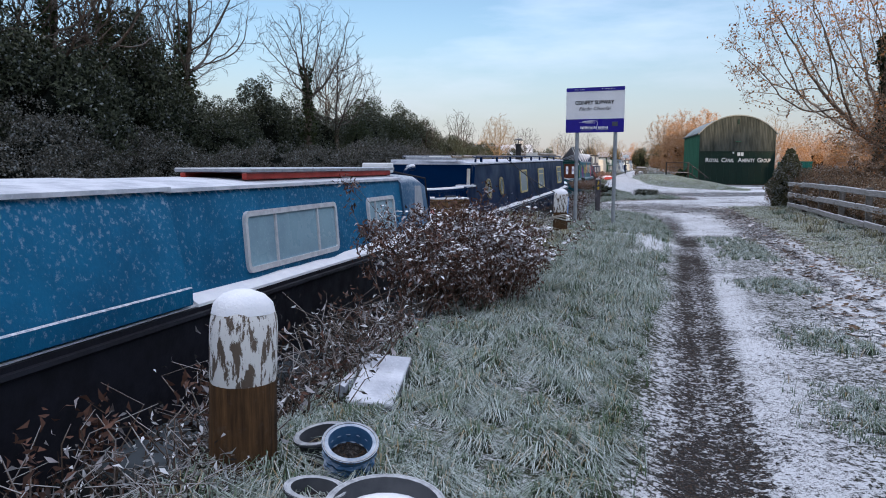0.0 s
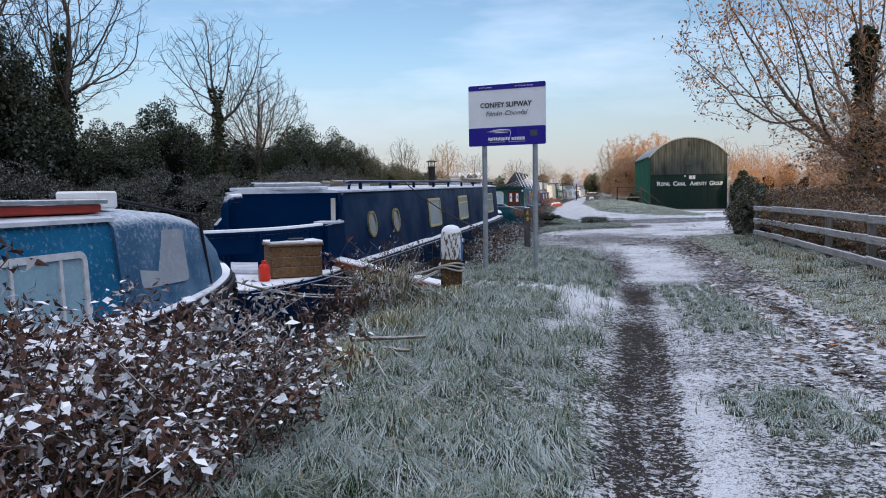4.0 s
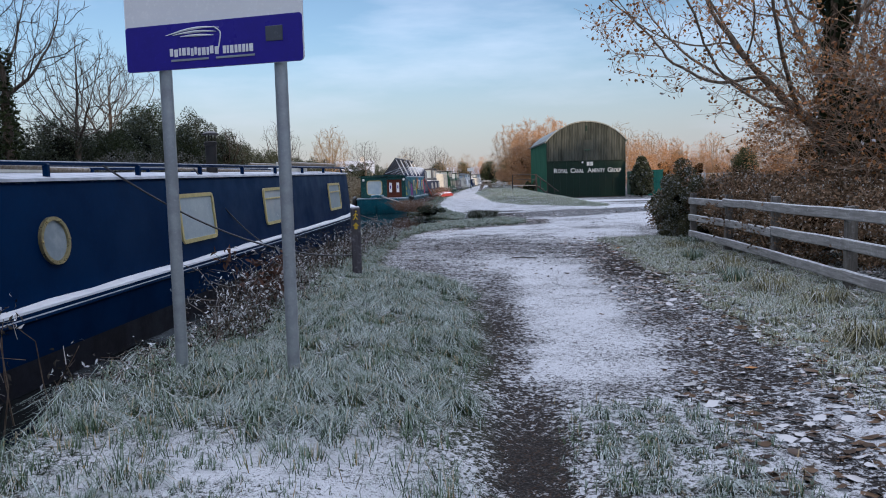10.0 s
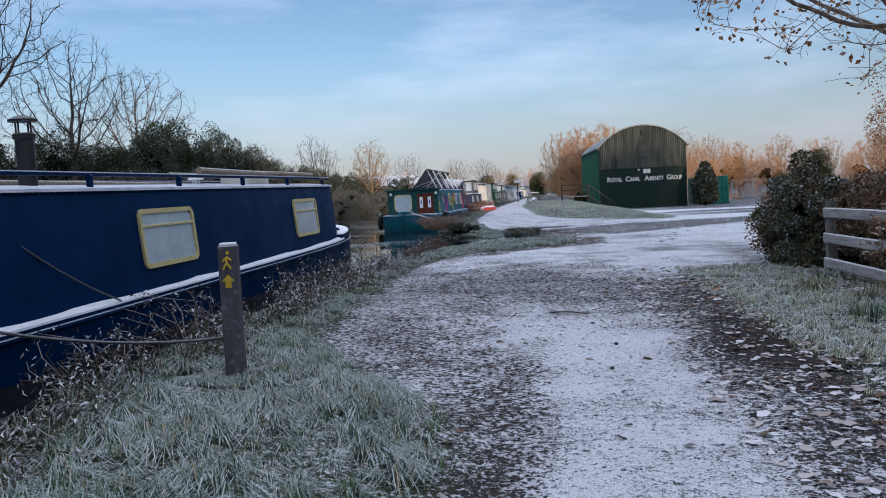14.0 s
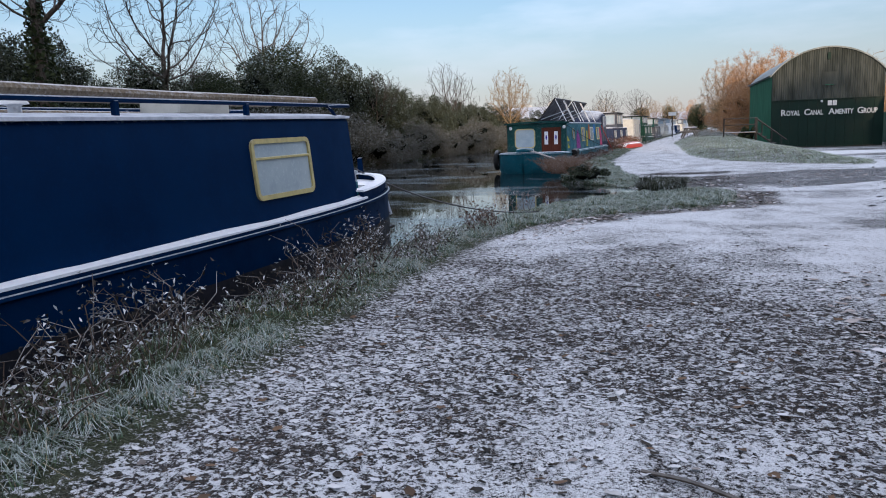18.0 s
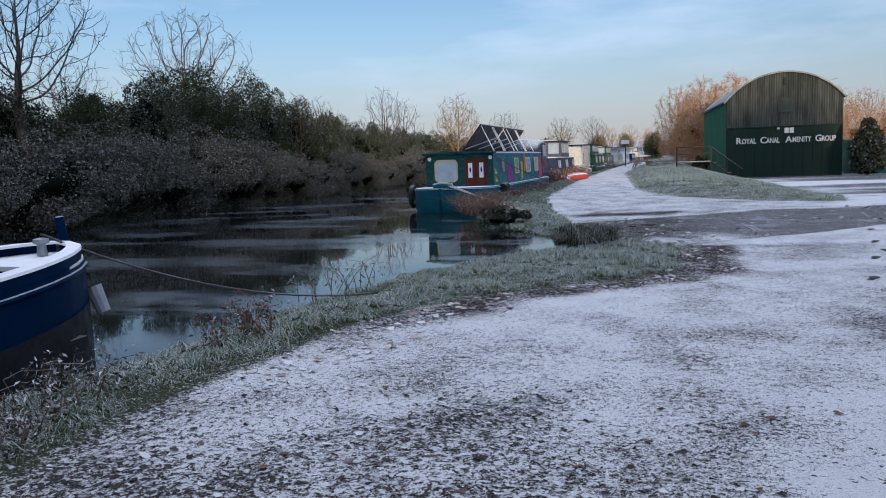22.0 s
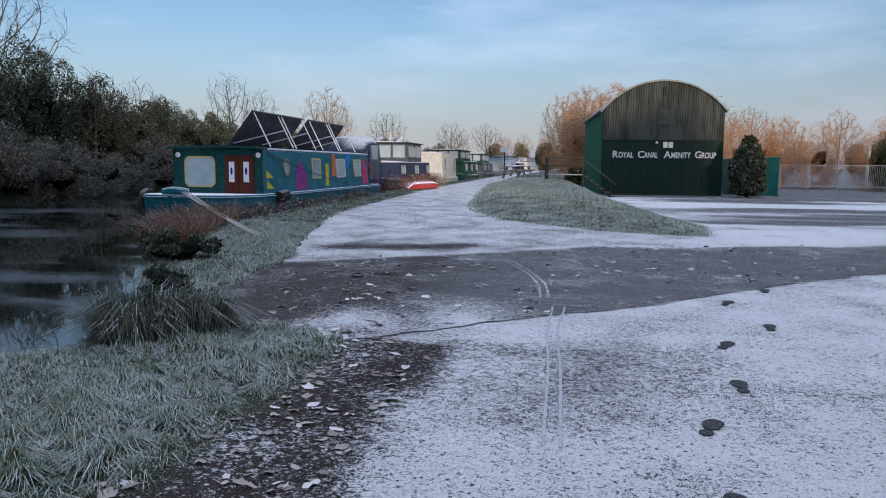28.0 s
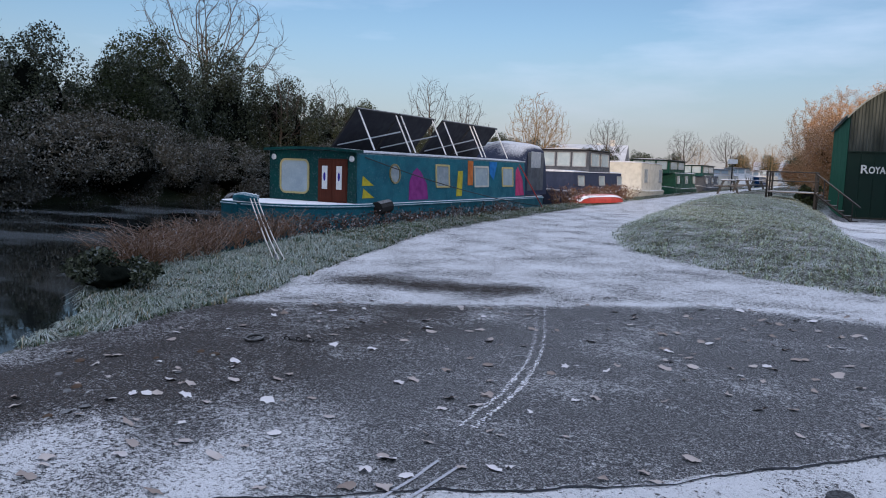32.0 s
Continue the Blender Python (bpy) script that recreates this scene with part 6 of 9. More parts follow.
# bow cover of canvas over a frame
rings = []
for y, zt, hwc in ((11.0, 1.18, 0.86), (11.5, 1.19, 0.86), (11.95, 1.17, 0.84), (12.4, 1.10, 0.80), (12.95, 0.88, 0.66), (13.3, 0.62, 0.50)):
    rings.append([Vector((lcx + a, y, c)) - o for a, c in ((-hwc - 0.08, 0.47), (-hwc, zt - 0.06), (-hwc + 0.1, zt + 0.02), (0, zt + 0.09), (hwc - 0.1, zt + 0.02), (hwc, zt - 0.06), (hwc + 0.08, 0.47))])
part("bow_cover", Geo().loft(rings), M_BLUECANVAS, LB, "frosted canvas bow cover", smooth=50)
part("cover_window", Geo().prism(rrect(0.7, 0.42, 0.05), Matrix.Translation(-o) @ side_plane(lcx, 0.93, 0.83, 0.5, 1.2, 11.6, 0.86), 0.012), M_VINYL, LB, "clouded plastic window")
part("cover_seam", Geo().tube([Vector((lcx + 0.86, 12.45, 0.5)) - o, Vector((lcx + 0.81, 12.35, 1.16)) - o, Vector((lcx, 12.35, 1.31)) - o], 0.016, 6), M_HULL, LB)
rb = thing("roof_rack", (lcx + 0.35, 9.0, LZ1 + 0.05), "red-painted roof box with frosted grey panel on top", "roof rack", drawn=True)
part("red_side", Geo().box((0.3, 0, 0.02), (0.05, 4.3, 0.06), 0.01), M_RED, rb)
part("red_side", Geo().box((-0.3, 0, 0.02), (0.05, 4.3, 0.06), 0.01), M_RED, rb)
for k in range(3):
    part("panel", Geo().box((0, -1.45 + k * 1.45, 0.07), (0.75, 1.42, 0.035), 0.01), M_ALU, rb)
part("end_box", Geo().box((0.1, 2.3, 0.08), (0.36, 0.26, 0.13), 0.015), M_WHITE, rb)
settle(rb)
g = Geo()
for k in range(5):
    g.tube(bent([(random.uniform(-.3, .3), random.uniform(-.4, .4), 0.02 + 0.02 * k) for _ in range(5)], 6), 0.012, 6)
solo("coiled_rope", g, M_ROPE, "frosted coil of rope on the boat roof", "rope", at=(lcx + 0.4, 3.2, LZ1 + 0.06))
rt = part("rub_tyre", Geo().tube([Vector((lcx + 0.12, 13.80, 0.36)) + Vector((0.25 * math.cos(a), 0.03, 0.25 * math.sin(a))) - o for a in np.linspace(0, math.tau, 21)], 0.075, 10, False), M_RUBBER, LB, "old tyre fender at the bow")
settle(LB)

# -- green mural boat with tilted solar panels --
GB = thing("houseboat", (-6.4, 57.0, WATER_Z), "dark green and teal houseboat with painted mural and tilted solar panels", "boat", "moored boats", drawn=True)
gcx, ghw = -6.4, 1.34
half2, top2 = hull_parts(GB, gcx, 57.0, 72.6, ghw * 2, 0.44, M_TEALBLUE, 2.9, 1.2, 0.06, 0.8, True)
GZ0, GZ1 = 0.44, 1.62
cabin_parts(GB, gcx, 60.05, 70.2, ghw - 0.09, ghw - 0.16, GZ0, GZ1, M_TEALBLUE, M_ROOF_FROST, 0.06)
o = GB.location
part("front_wall", Geo().box(Vector((gcx, 60.0, (GZ0 + GZ1) / 2)) - o, (2 * ghw - 0.2, 0.06, GZ1 - GZ0), 0.01), M_TEAL, GB, "dark green front wall")
part("front_roof_lip", Geo().loft([[Vector((gcx + a, y, GZ1 + 0.05 * (1 - (a / 1.3) ** 2) + d)) - o for a, d in [(q, 0.03) for q in np.linspace(-1.32, 1.32, 9)] + [(q, -0.03) for q in np.linspace(1.32, -1.32, 9)]] for y in (59.8, 60.15)]), M_TEAL, GB)
fw = Matrix(((1, 0, 0, gcx - 0.48), (0, 0, -1, 59.965), (0, 1, 0, 1.02), (0, 0, 0, 1)))
window_on(GB, fw, 0.86, 0.80, M_WINFRAME, M_PANE, 0.16, 0.045)
dr = part("double_door", Geo().prism(rrect(0.80, 0.98, 0.02), Matrix.Translation(-o) @ Matrix(((1, 0, 0, gcx + 0.62), (0, 0, -1, 59.965), (0, 1, 0, 0.95), (0, 0, 0, 1))), 0.03), M_DOORWOOD, GB, "brown wooden double door")
for sx in (-0.2, 0.2):
    part("door_leaf", Geo().box(Vector((gcx + 0.62 + sx, 59.93, 0.95)) - o, (0.36, 0.03, 0.90), 0.012), M_DOORWOOD, dr)
    part("door_glass", Geo().box(Vector((gcx + 0.62 + sx, 59.912, 1.02)) - o, (0.15, 0.02, 0.52), 0.008), M_WHITE, dr, "pale leaded glass")
    part("glass_flower", Geo().prism([(0.045 * math.cos(a) * 0.7, 0.1 * math.sin(a)) for a in (math.tau * k / 10 for k in range(10))], Matrix.Translation(-o) @ Matrix(((1, 0, 0, gcx + 0.62 + sx), (0, 0, -1, 59.902), (0, 1, 0, 1.04), (0, 0, 0, 1))), 0.006), M_SIGNBLUE, dr)
for sx in (-1.08, 1.15):
    part("lamp", Geo().lathe([(0.06, 0), (0.07, 0.03), (0.04, 0.06)], Vector((gcx + sx, 59.95, 1.45)) - o, 12, pose(0, 0, 0, 90)), M_WHITE, GB)


def gside(y, z):
    return side_plane(gcx, ghw - 0.09, ghw - 0.16, GZ0, GZ1, y, z)


og = Matrix.Translation(-o)
porthole_on(GB, gside(61.7, 1.14), 0.24)
for yc, w in ((64.2, 0.8), (66.7, 1.0), (68.7, 0.9)):
    window_on(GB, gside(yc, 1.1), w, 0.62, M_CREAM if yc > 66 and yc < 68 else M_WINFRAME, M_PANE if yc > 65 else M_PANEDARK, 0.05, 0.05)


def mural(pts, mat, label):
    part("mural_shape", Geo().prism(pts, og @ gside(0, 1.0) @ pose(0, 0, 0.001), 0.006), mat, GB, label)


mural([(62.35, -0.5), (63.35, -0.5), (63.3, -0.1), (63.0, 0.2), (62.8, 0.3), (62.6, 0.2), (62.4, -0.05)], M_PURPLE, "magenta painted shape")
mural([(65.0, -0.45), (65.35, -0.45), (65.45, 0.25), (65.15, 0.25)], M_YELLOW, "yellow painted bar")
mural([(65.75, -0.15), (66.1, -0.15), (66.15, 0.55), (65.8, 0.55)], M_ORANGE, "orange painted bar")
mural([(67.3, 0.2), (67.6, 0.0), (67.9, 0.55), (67.3, 0.55)], M_SKYBLUE, "bright blue painted shape")
mural([(69.35, -0.5), (70.1, -0.5), (70.0, 0.0), (69.6, 0.45), (69.4, 0.3)], M_PINK, "pink painted shape")
for zz in (-0.42, -0.14):
    mural([(60.25, zz), (60.75, zz), (60.3, zz + 0.22)], M_YELLOW, "yellow painted triangle")
for k in range(4):
    y0 = 60.9 + k * 1.95 + (0.45 if k > 1 else 0.0)
    ang = 52
    sp = thing("solar_panel", (gcx - 0.15, y0 + 0.95, GZ1 + 0.06), "black solar panel tilted up on white struts", "solar panel", "solar panels on the houseboat roof", drawn=True)
    c, s = math.cos(radians(ang)), math.sin(radians(ang))
    mp = Matrix(((0, c, -s, 0), (1, 0, 0, 0), (0, s, c, 0), (0, 0, 0, 1))) @ pose(0, 0.62, 0)
    part("solar_face", Geo().prism(rrect(1.86, 1.16, 0.01, 1), mp @ pose(0, 0, -0.02), 0.035), M_SOLAR, sp)
    part("frame", Geo().prism(rrect(1.90, 1.22, 0.01, 1), mp @ pose(0, 0, -0.025), 0.045, rrect(1.84, 1.15, 0.01, 1)), M_BLACK, sp)
    for sy in (-0.85, 0.85):
        part("strut", Geo().tube([(0.74, sy, 0.93), (1.2, sy + 0.02, 0.0)], 0.02, 6), M_WHITE, sp, "white support strut")
    part("brace", Geo().tube([(0.1, -0.8, 0.1), (0.95, 0.75, 0.5)], 0.018, 6), M_ALU, sp)
    settle(sp)
# canopy over the steering well
rings = []
for y, zt in ((70.15, 1.65), (70.6, 2.22), (71.3, 2.30), (72.1, 2.25), (72.4, 1.6)):
    rings.append([Vector((gcx + a, y, c)) - o for a, c in ((-1.2, 0.5), (-1.15, zt - 0.25), (-0.95, zt - 0.05), (0, zt + 0.05), (0.95, zt - 0.05), (1.15, zt - 0.25), (1.2, 0.5))])
part("canopy", Geo().loft(rings), M_NAVYCANVAS, GB, "dark navy canvas steering canopy frosted on top", smooth=45)
part("canopy_side", Geo().box(Vector((gcx + 1.19, 71.25, 1.3)) - o, (0.03, 1.5, 1.3), 0.02), M_GREY, GB)
part("canopy_window", Geo().box(Vector((gcx + 1.21, 71.2, 1.7)) - o, (0.02, 0.9, 0.55), 0.01), M_VINYL, GB)
part("bow_roll", Geo().tube([Vector(p) - o for p in bent([(gcx - 0.25, 57.25, 0.56), (gcx + 0.05, 57.1, 0.60), (gcx + 0.35, 57.25, 0.55)], 5)], 0.10, 10), M_TEALBLUE, GB, "rolled tarpaulin at the bow")
part("fender_bag", Geo().tube([Vector((gcx + 1.42, 60.6, 0.35)) - o, Vector((gcx + 1.42, 61.1, 0.4)) - o], 0.16, 10), M_RUBBER, GB)
part("tyre", Geo().tube([Vector((gcx - 1.38, 58.6 + 0.32 * math.cos(a), 0.2 + 0.32 * math.sin(a))) - o for a in np.linspace(0, math.tau, 21)], 0.09, 8, False), M_RUBBER, GB, "black tyre fender")
part("rope_red", Geo().tube([Vector((gcx + 1.25, 69.6, 1.5)) - o, Vector((gcx + 1.75, 70.6, 0.1)) - o], 0.018, 6), M_RED, GB)
settle(GB)


# -- boats farther along --
def wheelhouse_boat(y0, y1, hw, gun, roof, body_mat, house, house_mat, label, win_mat, cx=None):
    cx = cx if cx is not None else -5.0 - hw - 0.15
    b = thing("moored_boat", (cx, y0, WATER_Z), label, "boat", "moored boats", drawn=True)
    hull_parts(b, cx, y0, y1, hw * 2, gun, body_mat, 2.2, 0.8, 0.2, 0.6, True)
    cabin_parts(b, cx, y0 + 2.4, y1 - 0.8, hw - 0.12, hw - 0.18, gun, roof, body_mat, M_ROOF_FROST, 0.05)
    n = max(2, int((y1 - y0 - 4) / 1.7))
    for k in range(n):
        window_on(b, side_plane(cx, hw - 0.12, hw - 0.18, gun, roof, y0 + 3.4 + k * (y1 - y0 - 4.6) / max(1, n - 1), (gun + roof) / 2 + 0.06), 0.85, (roof - gun) * 0.5, M_ALU, win_mat, 0.04, 0.04)
    if house:
        a, c, z1 = house
        cabin_parts(b, cx, a, c, hw - 0.2, hw - 0.24, roof - 0.05, z1, house_mat, M_ROOF_FROST, 0.06, "wheelhouse")
        part("roof_lip", Geo().box(Vector((cx, (a + c) / 2, z1 - 0.005)) - b.location, (2 * hw - 0.28, c - a + 0.3, 0.05), 0.012), M_BLACK, b)
        for dx in (-0.62, 0.0, 0.62):
            m = Matrix(((1, 0, 0, cx + dx * (hw / 1.2)), (0, 0, -1, a - 0.005), (0, 1, 0, (roof + z1) / 2 + 0.05), (0, 0, 0, 1)))
            window_on(b, m, 0.52 * hw / 1.2 * 1.05, (z1 - roof) * 0.66, M_ALU, M_PANE, 0.05, 0.035)
        for k in range(2):
            window_on(b, side_plane(cx, hw - 0.2, hw - 0.24, roof, z1, a + (c - a) * (0.27 + 0.46 * k), (roof + z1) / 2 + 0.05), (c - a) * 0.38, (z1 - roof) * 0.62, M_ALU, M_PANE, 0.05, 0.035)
    settle(b)
    return b


wheelhouse_boat(73.4, 84.0, 1.35, 0.5, 1.35, M_NAVYCANVAS, (78.0, 81.2, 2.28), M_GREY, "dark slate barge with glazed wheelhouse and frosted roof", M_PANE)
wheelhouse_boat(84.8, 93.0, 1.3, 0.45, 1.95, M_CREAM, None, None, "cream-painted houseboat with small windows", M_PANEDARK)
wheelhouse_boat(93.8, 104.0, 1.4, 0.5, 1.5, M_GREEN, (94.5, 99.5, 2.25), M_GREEN, "green boat with tall glazed cabin", M_PANE)
wheelhouse_boat(105.0, 115.0, 1.35, 0.5, 1.4, M_GREY, (106.5, 112.0, 2.15), M_TEAL, "grey and dark teal boat with glazed wheelhouse", M_PANE)
wheelhouse_boat(117.0, 128.0, 1.3, 0.5, 1.5, M_CREAM, (121.0, 124.0, 2.0), M_CREAM, "cream boat moored far along the towpath", M_PANE)
wheelhouse_boat(130.0, 141.0, 1.3, 0.5, 1.6, M_WHITE, (133.0, 137.0, 2.3), M_WHITE, "white cruiser moored far along the towpath", M_GLASSDARK)
wheelhouse_boat(144.0, 156.0, 1.3, 0.5, 1.5, M_NAVY_PLAIN, (147.0, 151.0, 2.1), M_WHITE, "blue and white boat moored far along the canal", M_PANE)
wheelhouse_boat(160.0, 174.0, 1.3, 0.5, 1.7, M_CREAM, (164.0, 168.0, 2.4), M_GREY, "pale boat moored far along the canal", M_PANE)
wheelhouse_boat(178.0, 192.0, 1.3, 0.5, 1.7, M_WHITE, (182.0, 186.0, 2.5), M_WHITE, "white boat at the far bend", M_GLASSDARK)

# upturned red canoe
cg = Geo()
cg.loft([[Vector((0.36 * math.sqrt(max(0.0, 1 - (2 * q - 1) ** 2)) * math.cos(a), 4.2 * (q - 0.5), 0.03 + 0.34 * math.sqrt(max(0.0, 1 - (2 * q - 1) ** 4)) * math.sin(a))) for a in np.linspace(0, math.pi, 9)] for q in np.linspace(0.01, 0.99, 17)], True, False)
canoe = thing("canoe", (-4.35, 76.0, gz(-4.35, 76.0)), "upturned red canoe with frosted white keel on the bank", "canoe", turn=-12)
part("shell", cg, M_RED, canoe, smooth=60)
part("keel_frost", Geo().loft([[Vector((x, 4.0 * (q - 0.5), 0.385 * math.sqrt(max(0.0, 1 - (2 * q - 1) ** 4)) - abs(x) * 0.45 + 0.012)) for x in (-0.3, -0.1, 0.1, 0.3)] for q in np.linspace(0.04, 0.96, 13)], False, False), M_SNOW, canoe, "frost along the keel", smooth=60)

# ---- mooring lines ----
def rope(name, pts, r, mat, label, group="mooring ropes"):
    solo(name, Geo().tube(pts, r, 6), mat, label, "rope", group, smooth=60)


bz = gz(-1.70, 15.62)
for k, (dx, dy, dz, dr_) in enumerate(((0.45, 15.5, 0.36, 0.20), (0.75, 16.0, 0.36, 0.12), (0.75, 13.6, 0.36, 0.22), (0.5, 14.0, 0.34, 0.26))):
    a = (ncx + dx, dy, dz) if k < 2 else (lcx + dx, dy - 0.6, dz + 0.18)
    rope("mooring_rope", sag(a, (-1.82, 15.6, bz + 0.33 - 0.02 * k), dr_), 0.008, M_ROPE, "frosted mooring rope slung from boat to bollard")
rope("mooring_line", sag((ncx + TP - 0.1, 22.0, Z1 + 0.14 + nbz(22)), (wx - 0.05, wy, gz(wx, wy) + 0.26), 0.28, 16), 0.011, M_ROPEDARK, "dark mooring line slung from cabin roof to post")
rope("mooring_line", sag((ncx + TP - 0.1, 24.6, Z1 + 0.1 + nbz(24.6)), (ncx + half(26.0), 26.6, 0.42), 0.1), 0.009, M_ROPEDARK, "dark line hanging down the cabin side")
rope("mooring_line", sag((ncx, 36.85, 0.84), (-2.2, 39.2, gz(-2.2, 39.2) + 0.05), 0.22, 14), 0.012, M_ROPEDARK, "dark bow line slung to the bank")
for k in range(3):
    rope("mooring_rope", sag((gcx - 0.1 + 0.1 * k, 57.5, 0.66), (-2.95 + 0.05 * k, 53.3 + 0.08 * k, gz(-2.95, 53.3) + 0.03), 0.03 + 0.02 * k), 0.013, M_ROPE, "pale bow rope running to a stake on the bank")
solo("mooring_stake", Geo().tube([(0, 0, -0.15), (0.03, -0.02, 0.13)], 0.018, 8), M_STEEL, "steel mooring stake driven into the bank", "stake", at=(-2.92, 53.3, gz(-2.92, 53.3)))
rope("mooring_line", sag((gcx + 1.2, 60.4, 1.5), (-4.3, 69.5, gz(-4.3, 69.5) + 0.1), 0.15), 0.013, M_ROPEDARK, "long dark line slung along the houseboat's side")


# ---- growing things ----
rng = np.random.default_rng(7)


def leaves_mesh(name, pts, size, mat, droop=0.0, long=1.6, flat=0.0, wide=0.5, curl=0.12):
    """One small four-cornered leaf at each point, turned at random."""
    n = len(pts)
    d = rng.normal(size=(n, 3))
    d[:, 2] = d[:, 2] * (1 - flat) - droop
    d /= np.linalg.norm(d, axis=1)[:, None]
    q = rng.normal(size=(n, 3))
    if flat > 0.5:
        q = q * (1 - flat) * 3 + np.array((0, 0, 1.0))
    s = np.cross(d, q)
    s /= np.linalg.norm(s, axis=1)[:, None] + 1e-9
    nrm = np.cross(d, s)
    sz = (size * rng.uniform(0.6, 1.3, n))[:, None]
    p = np.asarray(pts)
    v = np.stack([p, p + d * sz * long * 0.5 + s * sz * wide + nrm * sz * curl, p + d * sz * long, p + d * sz * long * 0.5 - s * sz * wide + nrm * sz * curl], 1).reshape(-1, 3)
    me = bpy.data.meshes.new(name)
    fill_mesh(me, v, np.arange(n * 4).reshape(-1, 4), 4)
    me.materials.append(mat)
    return me


def clump_points(n, radii, clumps, spread=0.28, lift=0.0, seed=0):
    """Points in overlapping leafy clumps that fill a lumpy ellipsoid's outer part."""
    r = np.random.default_rng(seed)
    c = r.normal(size=(clumps, 3))
    c /= np.linalg.norm(c, axis=1)[:, None]
    c *= (r.uniform(0.45, 1.0, clumps) ** 0.6)[:, None]
    k = r.integers(0, clumps, n)
    o = r.normal(size=(n, 3))
    o /= np.linalg.norm(o, axis=1)[:, None]
    o *= (r.uniform(0.4, 1.0, n) ** 0.5)[:, None] * (spread * r.uniform(0.6, 1.35, clumps)[k])[:, None]
    return (c[k] + o) * np.array(radii) + np.array((0, 0, lift))


def lumpy(radii, lift, seed, n=14, m=20):
    """A dark, uneven solid that stands in for the shade among twigs and leaves."""
    g = Geo()
    rings = []
    for i in range(n + 1):
        th = math.pi * i / n
        ring = []
        for j in range(m):
            ph = math.tau * j / m
            k = 0.50 + 0.28 * (noise.noise(Vector((math.sin(th) * math.cos(ph) * 2 + seed, math.sin(th) * math.sin(ph) * 2, math.cos(th) * 2))))
            ring.append(Vector((radii[0] * k * math.sin(th) * math.cos(ph), radii[1] * k * math.sin(th) * math.sin(ph), lift + radii[2] * k * -math.cos(th))))
        rings.append(ring)
    return g.loft(rings)


def branch_geo(height, spread, seed, levels=5, trunk_r=0.16, first=0.28, kids=3, sides=5, upward=0.12, twig=0.006, lean=(0, 0), keep=0.78):
    """A leafless tree; returns the limbs, the fine twigs and the twig ends."""
    r = random.Random(seed)
    limbs, twigs, ends = Geo(), Geo(), []
    start = height * (1 - first) * (1 - keep) / (1 - keep ** levels) * 1.12

    def grow(p, d, length, rad, level):
        n = 5 if level < 3 else 3
        pts, rads = [p], [rad]
        for i in range(n):
            j = 0.08 if level < 3 else 0.11
            d = (d + Vector((r.gauss(0, j), r.gauss(0, j), r.gauss(0, j * 0.8) + upward * 0.085))).normalized()
            pts.append(pts[-1] + d * (length / n))
            rads.append(max(twig, rad * (1 - 0.38 * (i + 1) / n)))
        (limbs if level < 4 else twigs).tube(pts, rads, sides if level < 2 else (4 if level < 4 else 3), False)
        if level >= levels - 1:
            ends.extend(pts[1:])
        if level >= levels:
            return
        count = kids + (1 if r.random() < 0.5 or level == 3 else 0)
        for k in range(count):
            i = n if k == 0 else r.randint(max(1, n // 3), n)
            side = Vector((r.gauss(0, 1), r.gauss(0, 1), r.gauss(0, 0.6)))
            side = (side - d * side.dot(d)).normalized()
            ang = r.uniform(0.4, 0.95) * spread if k else r.uniform(0.1, 0.4)
            nd = (d * math.cos(ang) + side * math.sin(ang) + Vector((0, 0, upward * 0.25))).normalized()
            grow(pts[i], nd, length * keep * r.uniform(0.8, 1.15), max(twig, rads[i] * r.uniform(0.55, 0.75)), level + 1)
    base = Vector((0, 0, -0.2))
    d = Vector((lean[0], lean[1], 1)).normalized()
    tl = height * first
    mid = base + d * (tl + 0.2)
    limbs.tube([base, base.lerp(mid, 0.15), base.lerp(mid, 0.6), mid], [trunk_r * 1.45, trunk_r * 1.1, trunk_r * 0.95, trunk_r * 0.85], max(8, sides), False)
    arms = kids + 2
    for k in range(arms):
        a = math.tau * k / arms + r.uniform(-0.5, 0.5)
        ang = (0.1 if k == 0 else r.uniform(0.35, 0.85)) * spread
        nd = (d + Vector((math.cos(a), math.sin(a), 0)) * math.tan(min(1.3, ang))).normalized()
        grow(mid if k < 2 else base.lerp(mid, r.uniform(0.65, 1.0)), nd, start * r.uniform(0.85, 1.15), trunk_r * r.uniform(0.45, 0.68), 1)
    return limbs, twigs, ends


